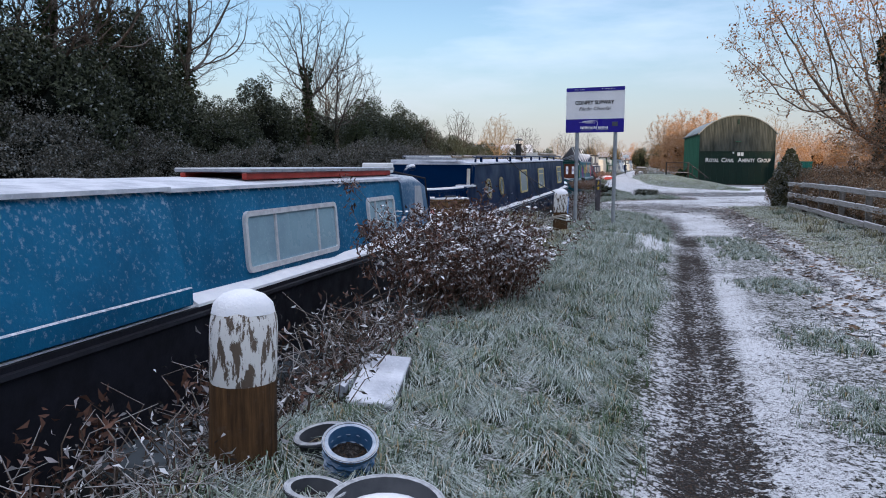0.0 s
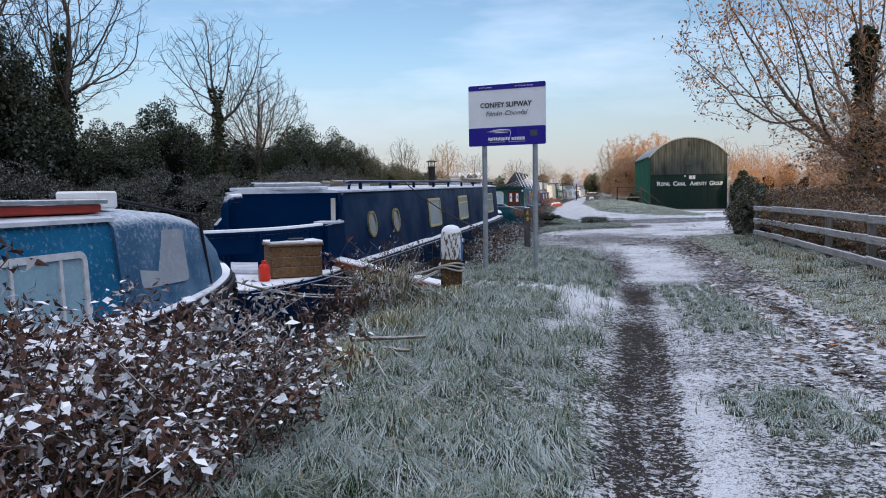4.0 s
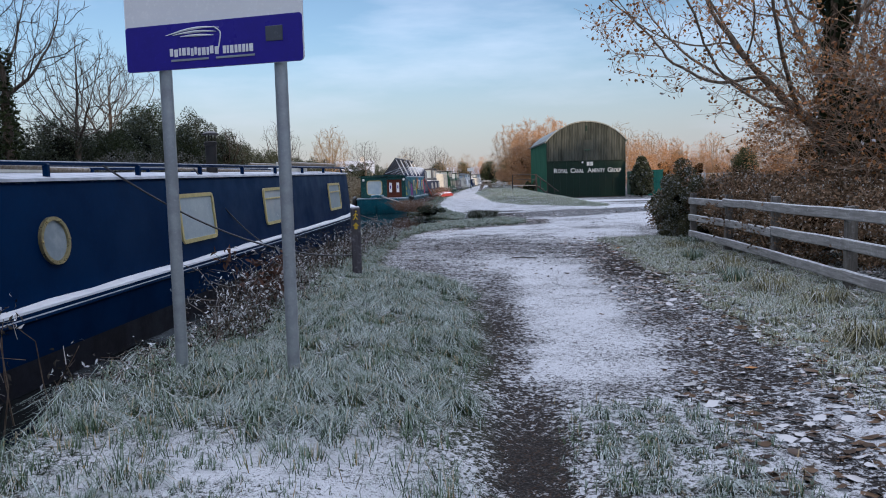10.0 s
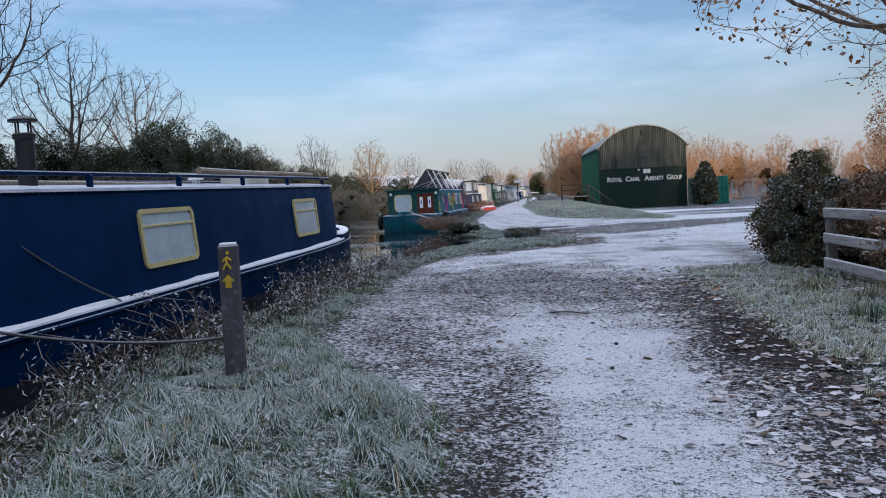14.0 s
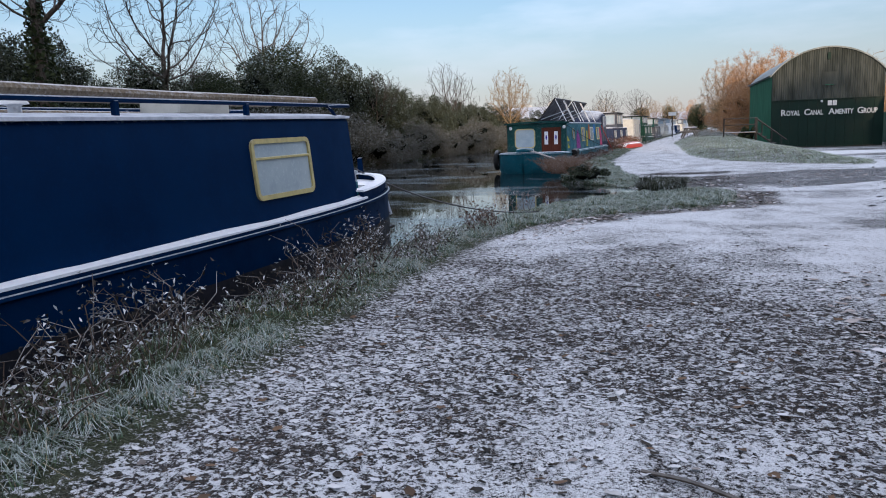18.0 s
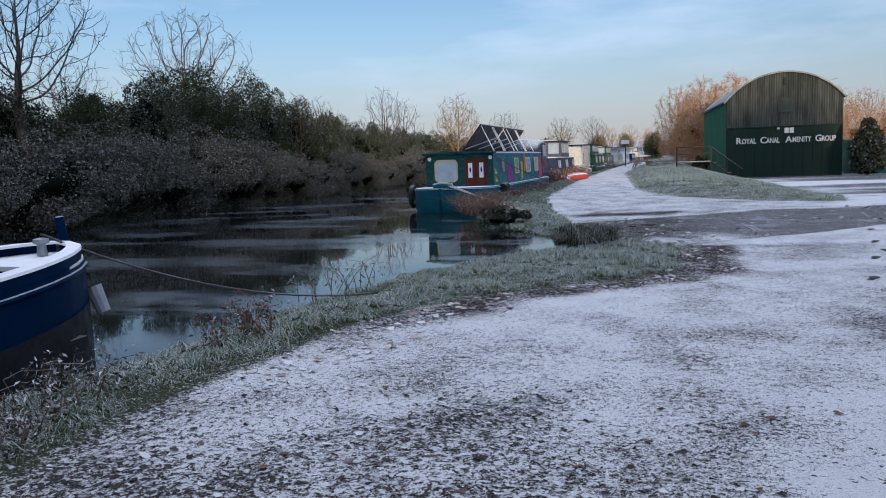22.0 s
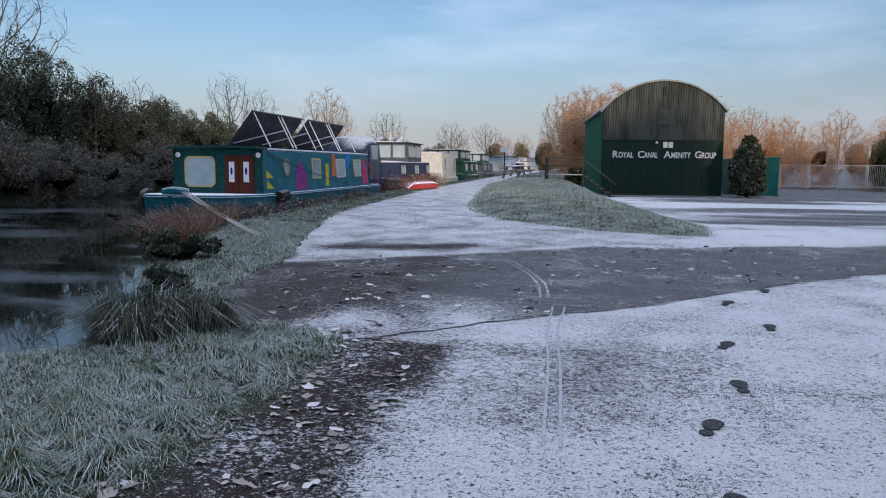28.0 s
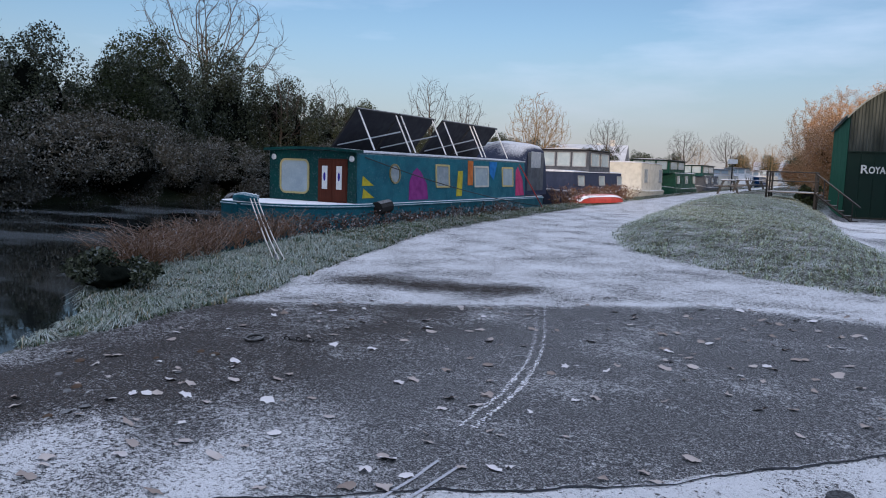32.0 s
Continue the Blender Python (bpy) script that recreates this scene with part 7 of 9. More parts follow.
def crown_geo(height, seed, radius=3.0, first=0.25, trunk_r=0.16, twig=0.008, n=700, fine=1.0, lean=(0, 0), flat=1.0, step=0.2):
    """A leafless tree whose branches grow towards points that fill its rounded crown; returns the limbs, the fine twigs and the twig ends."""
    r = np.random.default_rng(seed)
    zc, rz = height * (1 + first) / 2, height * (1 - first) / 2 * flat
    v = r.normal(size=(n, 3))
    v /= np.linalg.norm(v, axis=1)[:, None]
    aim = v * (r.random(n) ** 0.42)[:, None] * (radius, radius, rz) * (0.82 + 0.3 * value_noise(v[:, 0] * 2.5 + 7, v[:, 2] * 2.5 + v[:, 1] * 2, seed))[:, None] + (lean[0] * zc, lean[1] * zc, zc)
    stem = max(3, int(height * (first + 0.06) / step))
    at = [np.array((lean[0] * k * step + 0.05 * math.sin(k * 0.9 + seed), lean[1] * k * step + 0.04 * math.cos(k * 0.7 + seed), k * step - 0.2)) for k in range(stem)]
    parent, kids = [k - 1 for k in range(stem)], [1] * (stem - 1) + [0]
    near, gap = np.zeros(n, int), np.full(n, 1e9)
    fresh, alive = list(range(stem // 2, stem)), np.ones(n, bool)
    for _ in range(140):
        if not fresh or not alive.any():
            break
        d = np.linalg.norm(aim[:, None] - np.array([at[k] for k in fresh])[None], axis=2)
        best = d.argmin(1)
        closer = d.min(1) < gap
        gap = np.where(closer, d.min(1), gap)
        near = np.where(closer, np.array(fresh)[best], near)
        alive &= gap > 1.7 * step
        fresh = []
        live = np.nonzero(alive)[0]
        for k in np.unique(near[live]):
            if kids[k] > 2:
                continue
            to = aim[live[near[live] == k]] - at[k]
            g = (to / np.linalg.norm(to, axis=1)[:, None]).sum(0)
            g = g / (np.linalg.norm(g) + 1e-6) + r.normal(size=3) * 0.16 + (0, 0, 0.12)
            if parent[k] >= 0:
                old = at[k] - at[parent[k]]
                g = g + 0.75 * old / (np.linalg.norm(old) + 1e-6)
            at.append(at[k] + g / np.linalg.norm(g) * step)
            parent.append(k)
            kids.append(0)
            kids[k] += 1
            fresh.append(len(at) - 1)
    count = np.zeros(len(at))
    child = [[] for _ in at]
    for k in range(len(at) - 1, 0, -1):
        count[k] = max(count[k], 1)
        count[parent[k]] += count[k]
        child[parent[k]].append(k)
    rad = twig * np.maximum(count, 1) ** (math.log(trunk_r / twig) / math.log(max(2.0, count[0])))
    rad[:stem] *= np.linspace(1.35, 1.0, stem)
    limbs, twigs, ends = Geo(), Geo(), []
    heads = [(None, 0)]
    while heads:
        root, k = heads.pop()
        chain = [k] if root is None else [root, k]
        while child[k]:
            order = sorted(child[k], key=lambda c: -count[c])
            heads += [(k, c) for c in order[1:]]
            k = order[0]
            chain.append(k)
        big_ = float(rad[chain[1 if root is not None else 0]])
        rs = [float(rad[c]) for c in chain]
        if root is not None:
            rs[0] = rs[1]
        (limbs if big_ > 3.0 * twig else twigs).tube([Vector(at[c]) for c in chain], rs, 10 if big_ > 0.08 else (5 if big_ > 0.03 else 3), False)
    for k in range(stem, len(at)):
        if rad[k] > 3.2 * twig:
            continue
        ends.append(Vector(at[k]))
        d = at[k] - at[parent[k]]
        for _ in range(2 if not child[k] else 1):
            if r.random() > 0.75 * fine:
                continue
            e = d / np.linalg.norm(d) + r.normal(size=3) * 0.55 + (0, 0, 0.25)
            e = e / np.linalg.norm(e) * r.uniform(0.9, 2.4) * step
            p, q = at[k] + e * 0.5 + r.normal(size=3) * 0.02, at[k] + e + (0, 0, 0.12 * step)
            twigs.tube([Vector(at[k]), Vector(p), Vector(q)], [twig * 0.85, twig * 0.75, twig * 0.6], 3, False)
            ends += [Vector(p), Vector(q)]
    return limbs, twigs, ends


def bare_tree(at, height, spread, seed, label, group="", mat=None, twig_mat=None, ivy=0.0, leaves=None, leaf_n=0, leaf_size=0.1, **kw):
    t = thing("tree", at, label, "tree", group)
    limbs, twigs, ends = crown_geo(height, seed, **kw) if "radius" in kw else branch_geo(height, spread, seed, **kw)
    part("trunk", limbs, mat or M_BARK, t, smooth=60)
    part("crown", twigs, twig_mat or M_TWIG, t, "fine bare twigs", smooth=60)
    if ivy:
        r = np.random.default_rng(seed)
        n = int(1500 * ivy)
        z = r.uniform(0, height * 0.62, n)
        a = r.uniform(0, math.tau, n)
        rad = (0.12 + 0.42 * value_noise(z * 1.3, a * 0 + seed, 4)) * r.uniform(0.5, 1.15, n)
        pts = np.stack([rad * np.cos(a), rad * np.sin(a), z], -1)
        part("ivy", leaves_mesh("ivy", pts, 0.11, M_EVERLIT), None, t, "ivy up the trunk")
    if leaves is not None and leaf_n:
        r = np.random.default_rng(seed + 5)
        e = np.array([tuple(p) for p in ends])
        pts = e[r.integers(0, len(e), leaf_n)] + r.normal(size=(leaf_n, 3)) * 0.10
        part("foliage", leaves_mesh("foliage", pts, leaf_size, leaves, 0.2), None, t, "clinging autumn leaves")
    return t


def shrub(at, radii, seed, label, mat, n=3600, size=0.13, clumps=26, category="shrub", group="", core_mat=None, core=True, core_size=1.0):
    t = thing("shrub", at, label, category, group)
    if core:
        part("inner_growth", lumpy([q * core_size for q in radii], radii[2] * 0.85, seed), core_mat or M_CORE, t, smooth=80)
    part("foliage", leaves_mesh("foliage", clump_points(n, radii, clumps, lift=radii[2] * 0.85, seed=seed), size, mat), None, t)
    return t


def put(src, x, y, z=None, s=1.0, turn=0.0, sz=None):
    z = gz(x, y) - 0.1 if z is None else z
    return copy_thing(src, pose(x, float(along(y)), z, 0, 0, turn) @ Matrix.Diagonal((s, s, sz or s, 1)))


# -- hedge and woods along the far bank --
FARG = "thicket on the far bank"
r_ = random.Random(3)
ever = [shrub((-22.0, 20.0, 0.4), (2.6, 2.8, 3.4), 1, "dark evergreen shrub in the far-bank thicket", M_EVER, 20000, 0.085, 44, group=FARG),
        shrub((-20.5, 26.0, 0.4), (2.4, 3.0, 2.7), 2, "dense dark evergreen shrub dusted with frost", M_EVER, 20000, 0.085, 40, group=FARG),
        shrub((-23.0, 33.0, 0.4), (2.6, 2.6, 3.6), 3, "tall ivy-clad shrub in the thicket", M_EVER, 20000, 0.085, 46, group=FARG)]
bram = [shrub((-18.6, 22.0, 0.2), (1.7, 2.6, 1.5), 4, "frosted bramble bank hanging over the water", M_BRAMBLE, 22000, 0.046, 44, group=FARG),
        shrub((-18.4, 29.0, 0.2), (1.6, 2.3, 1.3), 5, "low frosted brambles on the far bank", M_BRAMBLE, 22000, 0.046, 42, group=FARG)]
HEIGHT = line((-60, 1.0), (10, 0.98), (40, 0.84), (50, 0.7), (60, 0.68), (68, 0.68), (80, 0.66), (110, 0.56), (140, 0.55), (220, 0.5))
y = -46.0
while y < 215:
    s = float(HEIGHT(y)) * r_.uniform(0.8, 1.2)
    put(r_.choice(ever), -22.0 + r_.uniform(-1.2, 1.0) - max(0, y - 60) * 0.02, y, None, s, r_.uniform(0, 360), s * r_.uniform(0.85, 1.2))
    if y < 120:
        s2 = s * r_.uniform(0.85, 1.1)
        put(r_.choice(ever), -26.5 + r_.uniform(-1, 1), y + 1.6, None, s2, r_.uniform(0, 360))
    y += r_.uniform(2.6, 3.9) * (1.0 if y < 110 else 1.6)
y = -10.0
while y < 150:
    s = r_.uniform(0.75, 1.2) * (1 if y < 70 else 0.85)
    put(r_.choice(bram), float(FAR_X(y)) - 0.75 + r_.uniform(-.4, .3), y, -0.35, s, r_.uniform(-25, 25))
    y += r_.uniform(2.0, 3.2)

ivy_a = bare_tree((-19.5, 45.3, 0.5), 10.3, 0, 11, "tall bare ash tree with ivy-clad trunk behind the far bank", "bare trees behind the far bank", ivy=1.3, radius=3.2, first=0.42, trunk_r=0.17, twig=0.0085, n=800)
bare_b = bare_tree((-21.0, 54.0, 0.5), 8.8, 0, 12, "bare spreading tree behind the far bank", "bare trees behind the far bank", radius=3.4, first=0.32, trunk_r=0.15, twig=0.0085, n=800)
bare_c = bare_tree((-24.0, 33.5, 0.5), 11.5, 0, 13, "tall bare tree with ivy on its trunk", "bare trees behind the far bank", ivy=1.6, radius=3.2, first=0.35, trunk_r=0.18, twig=0.009, n=800)
bare_d = bare_tree((-35.0, 85.5, 0.5), 13.0, 0, 14, "large bare ash tree with fine twigs", "bare trees behind the far bank", radius=5.2, first=0.32, trunk_r=0.24, twig=0.0125, n=900, step=0.27)
put(bare_c, -22.0, 27.5, 0.4, 1.0, 70)
put(ivy_a, -24.5, 39.5, 0.4, 0.95, 200)
put(bare_c, -25.5, 21.0, 0.4, 1.05, 300)
put(ivy_a, -23.5, 14.0, 0.4, 1.05, 130)
put(bare_c, -22.0, 36.8, 0.4, 1.08, 15)
put(ivy_a, -21.8, 30.5, 0.4, 1.1, 260)
put(bare_b, -23.0, 25.0, 0.4, 1.25, 160)
put(bare_b, -27.0, 64.0, 0.4, 0.75, 40)
grey_t = bare_tree((-22.5, 95.0, 0.4), 7.6, 0, 16, "slender bare grey-twigged tree above the thicket", "bare trees behind the far bank", radius=2.0, first=0.25, trunk_r=0.11, twig=0.0095, n=500)
golden = bare_tree((-21.0, 112.0, 0.4), 7.8, 0, 15, "slender pale-twigged tree catching the low sun", "bare trees behind the far bank", M_GOLDTWIG, M_GOLDTWIG, radius=2.7, first=0.16, trunk_r=0.11, twig=0.0105, n=800, fine=1.3)
put(grey_t, -23.5, 84.5, 0.4, 0.8, 130)
put(grey_t, -24.0, 104.0, 0.4, 0.95, 190)
put(golden, -23.5, 122.0, 0.4, 1.0, 260)
put(grey_t, -21.0, 76.5, 0.4, 0.75, 30)
put(bare_b, -21.5, 138.0, 0.3, 0.85, 20)
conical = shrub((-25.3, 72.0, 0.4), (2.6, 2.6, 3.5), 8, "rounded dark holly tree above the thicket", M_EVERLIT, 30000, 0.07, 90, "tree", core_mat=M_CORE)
put(conical, -24.5, 89.0, 0.3, 0.71, 50)
put(conical, -21.0, 66.5, 0.3, 0.68, 150)
put(conical, -20.5, 57.5, 0.3, 0.62, 250)

# -- far trees along the towpath and round the shed --
autumn = bare_tree((3.2, 120.0, 0.1), 8.8, 0, 21, "orange-brown autumn tree behind the shed", "autumn trees behind the shed", M_GOLDTWIG, M_GOLDTWIG, leaves=M_BEECHLEAF, leaf_n=24000, leaf_size=0.042, radius=2.9, first=0.12, trunk_r=0.13, twig=0.010, n=700, fine=1.2)
autumn2 = bare_tree((0.6, 131.0, 0.1), 9.0, 0, 22, "half-bare autumn tree with orange leaves low down", "autumn trees behind the shed", M_GOLDTWIG, M_GOLDTWIG, leaves=M_BEECHLEAF, leaf_n=7000, leaf_size=0.05, radius=2.7, first=0.2, trunk_r=0.12, twig=0.010, n=700, fine=1.2)
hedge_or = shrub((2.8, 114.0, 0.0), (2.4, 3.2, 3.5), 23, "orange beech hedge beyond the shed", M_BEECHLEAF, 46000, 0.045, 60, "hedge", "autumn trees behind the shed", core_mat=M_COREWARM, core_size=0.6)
put(hedge_or, 4.2, 111.5, -0.2, 1.0, 30)
put(hedge_or, 2.0, 121.0, 0.0, 1.0, 80)
put(hedge_or, 5.8, 112.0, -0.2, 1.15, 140)
put(autumn, 6.2, 117.0, 0.0, 1.0, 120)
for x, y, s, a in ((15.5, 124, 1.0, 10), (19, 128, 1.05, 60), (23, 126, 0.95, 150), (27.5, 124, 1.0, 220), (32, 122, 0.9, 280), (36, 118, 0.95, 330)):
    put(autumn if a % 20 else autumn2, x, y, -0.4, s * 0.8, a)
    put(hedge_or, x + 1.6, y - 6, -0.5, s * 0.85, a)
put(golden, 16.5, 132, 0.0, 1.15, 15)
put(golden, 21.5, 134, 0.0, 1.0, 115)
put(conical, 28.0, 112.0, -0.4, 0.71, 10)
for x, y, s in ((-9.0, 205.0, 0.95), (-13.5, 215, 0.9), (-4.0, 232, 1.0), (-17, 236, 1.1), (3.0, 190, 1.0), (1.5, 160, 0.9), (5.0, 172, 1.1)):
    put(golden, x, y, 0.2, s, x * 31)
for x, y, s in ((-15, 190, 1.0), (-18.0, 168, 0.9)):
    put(bare_b, x, y, 0.2, s, x * 17)
for x, y, s in ((-11.0, 224.0, 0.9), (-3.2, 178.0, 0.75), (-20, 250, 1.0), (0.5, 260, 1.2)):
    put(conical, x, y, 0.0, s, x * 13)
for k in range(22):
    put(r_.choice([hedge_or, autumn, conical, golden, bare_b]), -60 + k * 7.5 + r_.uniform(-2, 2), 262 + r_.uniform(-12, 14), 0.0, r_.uniform(0.9, 1.3), r_.uniform(0, 360))

# conifer and creeper by the shed's corner
con_t = thing("tree", (12.6, 90.4, gz(12.6, 90.4)), "dark clipped conifer beside the shed", "tree")
n = 6000
zz = rng.uniform(0.05, 1, n) ** 0.8
aa = rng.uniform(0, math.tau, n)
rr_ = 0.95 * np.minimum(1, (1.06 - zz) * 2.1) ** 0.8 * (0.75 + 0.3 * value_noise(aa * 2, zz * 6, 9)) * rng.uniform(0.8, 1.08, n)
part("foliage", leaves_mesh("foliage", np.stack([rr_ * np.cos(aa), rr_ * np.sin(aa), zz * 3.5], -1), 0.14, M_EVER), None, con_t)
# dark solid core added as the conifer's inner shade
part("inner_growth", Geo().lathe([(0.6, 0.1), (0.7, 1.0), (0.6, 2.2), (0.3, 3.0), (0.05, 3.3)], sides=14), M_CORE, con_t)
part("trunk", Geo().tube([(0, 0, -0.1), (0, 0, 1.5)], [0.12, 0.08], 8), M_BARK, con_t)
shrub((2.6, 90.6, gz(2.6, 90.6)), (0.7, 0.8, 0.55), 31, "evergreen shrub by the steps", M_EVERLIT, 1500, 0.12, 12, group="")

# -- right-hand hedge, brambles and the big tree --
RH = "hedge behind the fence"
privet = shrub((4.3, 33.0, -0.1), (0.60, 1.15, 0.86), 41, "dense privet hedge end with frosted leaves", M_HEDGE, 26000, 0.030, 26, "hedge", core_mat=M_CORE, core_size=0.78)
put(privet, 4.75, 33.9, gz(4.75, 33.9) - 0.15, 0.95, 130)
put(privet, 4.55, 32.2, gz(4.55, 32.2) - 0.2, 0.72, 60)
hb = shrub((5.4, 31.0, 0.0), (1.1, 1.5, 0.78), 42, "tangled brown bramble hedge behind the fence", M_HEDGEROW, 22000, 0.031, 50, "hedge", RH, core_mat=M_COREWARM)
for x, y, s in ((5.5, 28.6, 1.0), (5.3, 26.2, 0.9), (5.6, 23.6, 0.85), (5.5, 21.0, 0.85), (5.4, 18.4, 0.9), (5.5, 15.8, 0.9), (5.5, 13.0, 0.9), (4.9, 33.3, 0.95), (6.9, 29.5, 1.1), (6.9, 25.0, 1.0), (6.8, 20.5, 1.0), (6.6, 34.5, 1.0)):
    put(hb, x, y, gz(x, y) - 0.1, s, x * 77)
BIGX, BIGY = 6.6, 30.6
big = bare_tree((BIGX, BIGY, 0.1), 8.5, 0, 59, "large spreading tree with clinging orange leaves and ivy trunk", "", M_LIMB, M_WARMTWIG, ivy=3.2, leaves=M_ORANGELEAF, leaf_n=8500, leaf_size=0.056, radius=4.7, first=0.20, trunk_r=0.22, twig=0.006, n=2300, fine=1.33)
bare_tree((BIGX + 0.9, BIGY - 1.6, 0.1), 5.6, 1.0, 63, "twiggy brown sapling tangled beside the big tree", "", M_WARMTWIG, M_WARMTWIG, leaves=M_ORANGELEAF, leaf_n=5000, leaf_size=0.052, levels=6, kids=3, first=0.08, trunk_r=0.06, upward=0.1, twig=0.004, keep=0.82)
shrub((BIGX + 0.5, BIGY + 0.1, 0.1), (0.55, 0.6, 1.45), 64, "dark ivy growing up round the big tree's foot", M_EVERLIT, 9000, 0.06, 30, "ivy", core_mat=M_CORE)
put(bare_b, 9.0, 22.5, 0.2, 0.75, 77)
shrub((7.0, 28.6, 0.1), (1.2, 1.6, 0.95), 45, "tall tangle of brown brambles below the tree", M_HEDGEROW, 20000, 0.031, 50, "hedge", RH, core_mat=M_CORE)
put(hedge_or, 9.5, 34.0, 0.0, 0.75, 10)
put(hedge_or, 10.0, 40.0, -0.2, 0.7, 100)
put(conical, 8.5, 25.5, 0.0, 0.50, 10)
put(conical, 9.0, 18.5, 0.0, 0.50, 80)

# tall woods, unseen and added far behind the walker, to block the low sun
for k in range(30):
    put(r_.choice(ever), -40 + k * 8 + r_.uniform(-2, 2), -112 + r_.uniform(-6, 6), -1.0, r_.uniform(4.05, 4.4), r_.uniform(0, 360))


# -- dead weeds, reeds, rushes --
def weed_clump(at, w, h, stems, seed, label, leaf=M_DEADLEAF, leaf_n=1500, leaf_size=0.05, lean=0.25, stem_r=0.005, group="dead weeds along the bank", flat=0.0):
    r = random.Random(seed)
    t = thing("weed_clump", (at[0], at[1], max(at[2], -0.02)), label, "plant", group)
    g, ends = Geo(), []
    for _ in range(stems):
        a, q = r.uniform(0, math.tau), math.sqrt(r.random())
        b = Vector((w[0] * q * math.cos(a), w[1] * q * math.sin(a), -0.05))
        hh = h * r.uniform(0.55, 1.1)
        d = Vector((r.gauss(0, lean), r.gauss(0, lean), 1))
        pts = [b, b + d * hh * 0.4, b + d * hh * 0.75 + Vector((r.gauss(0, .05), r.gauss(0, .05), 0)), b + d * hh + Vector((r.gauss(0, .1), r.gauss(0, .1), -0.05))]
        g.tube(pts, [stem_r, stem_r * 0.8, stem_r * 0.6, stem_r * 0.35], 4, False)
        for k in range(r.randint(2, 5)):
            u = r.uniform(0.25, 0.98)
            p = pts[0].lerp(pts[3], u)
            sd = Vector((r.gauss(0, 1), r.gauss(0, 1), r.uniform(0.2, 1.0))).normalized()
            e = p + sd * hh * r.uniform(0.08, 0.24)
            g.tube([p, e], [stem_r * 0.5, stem_r * 0.3], 3, False)
            ends += [e, p.lerp(e, 0.6)]
        ends.append(pts[3])
    part("dead_growth", g, M_STEM, t, smooth=60)
    if leaf_n:
        rr = np.random.default_rng(seed)
        e = np.array([tuple(p) for p in ends])
        pts = e[rr.integers(0, len(e), leaf_n)] + rr.normal(size=(leaf_n, 3)) * 0.035
        part("foliage", leaves_mesh("foliage", pts, leaf_size, leaf, 0.5, flat=flat, wide=0.26, curl=0.4), None, t, "withered frosted leaves")
    if leaf_n > 5000:
        top = e[e[:, 2] > np.quantile(e[:, 2], 0.55)]
        caps = top[rr.integers(0, len(top), leaf_n // 9)] + rr.normal(size=(leaf_n // 9, 3)) * 0.03
        part("snow_cap", leaves_mesh("snow_cap", caps, leaf_size * 1.1, M_SNOW, 0.2, flat=0.8, wide=0.42, curl=-0.15), None, t, "caps of snow on the seed heads")
    return t


weed_clump((-1.72, 7.65, gz(-1.72, 7.65)), (0.52, 0.72), 0.82, 180, 61, "thick stand of dead reddish-brown weeds dusted with snow", leaf_n=20000, leaf_size=0.025)
weed_clump((-1.85, 9.0, gz(-1.85, 9.0)), (0.5, 0.8), 0.75, 130, 62, "dead brown weeds with snow on withered leaves", leaf_n=15000, leaf_size=0.025)
weed_clump((-1.95, 6.0, gz(-1.95, 6.0)), (0.35, 0.6), 0.5, 26, 63, "dead brown weeds at the bank's edge", leaf_n=700, leaf_size=0.032)
weed_clump((-1.9, 10.0, gz(-1.9, 10.0)), (0.3, 0.6), 0.4, 26, 64, "tangle of dead brown weeds", leaf=M_PALELEAF, leaf_n=700, leaf_size=0.03)
weed_clump((-1.9, 7.0, gz(-1.9, 7.0)), (0.3, 0.6), 1.28, 13, 65, "tall dead dock stalks with brown seed heads", leaf_n=2200, leaf_size=0.03)
weed_clump((-2.0, 4.4, gz(-2.0, 4.4)), (0.35, 0.9), 0.55, 24, 66, "thin dead stalks beside the bollard", leaf_n=500, leaf_size=0.035)
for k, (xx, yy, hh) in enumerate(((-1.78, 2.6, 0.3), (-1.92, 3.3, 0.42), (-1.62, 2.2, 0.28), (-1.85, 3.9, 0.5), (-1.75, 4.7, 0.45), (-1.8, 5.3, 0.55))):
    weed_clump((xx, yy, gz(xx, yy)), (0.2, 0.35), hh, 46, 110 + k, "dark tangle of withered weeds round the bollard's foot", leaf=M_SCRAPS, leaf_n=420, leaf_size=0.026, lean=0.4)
weed_clump((-2.1, 2.9, gz(-2.1, 2.9)), (0.35, 0.7), 0.5, 22, 67, "thin dead stalks at the bank's edge", leaf_n=420, leaf_size=0.035)
weed_clump((-2.0, 10.9, gz(-2.0, 10.9)), (0.25, 0.35), 0.8, 14, 68, "dead weeds with pale hanging leaves", leaf=M_PALELEAF, leaf_n=700, leaf_size=0.036)
weed_clump((-2.1, 14.1, gz(-2.1, 14.1)), (0.4, 0.5), 0.45, 22, 69, "tangled brown weeds at the foot of the gangplank", leaf_n=260, leaf_size=0.036, lean=0.4)
weed_clump((-2.3, 13.6, gz(-2.3, 13.6)), (0.2, 0.4), 0.95, 9, 70, "tall dead stalk with seed heads", leaf_n=300, leaf_size=0.035)
weed_clump((-2.4, 17.9, gz(-2.4, 17.9)), (0.25, 0.6), 0.85, 12, 71, "thin dead stalks beside the boat", leaf=M_SCRAPS, leaf_n=200, leaf_size=0.028)
weed_clump((-2.45, 13.1, gz(-2.3, 13.1) - 0.1), (0.22, 0.3), 0.8, 8, 72, "sparse dead stalks in front of the stern deck", leaf_n=420, leaf_size=0.036, lean=0.3)
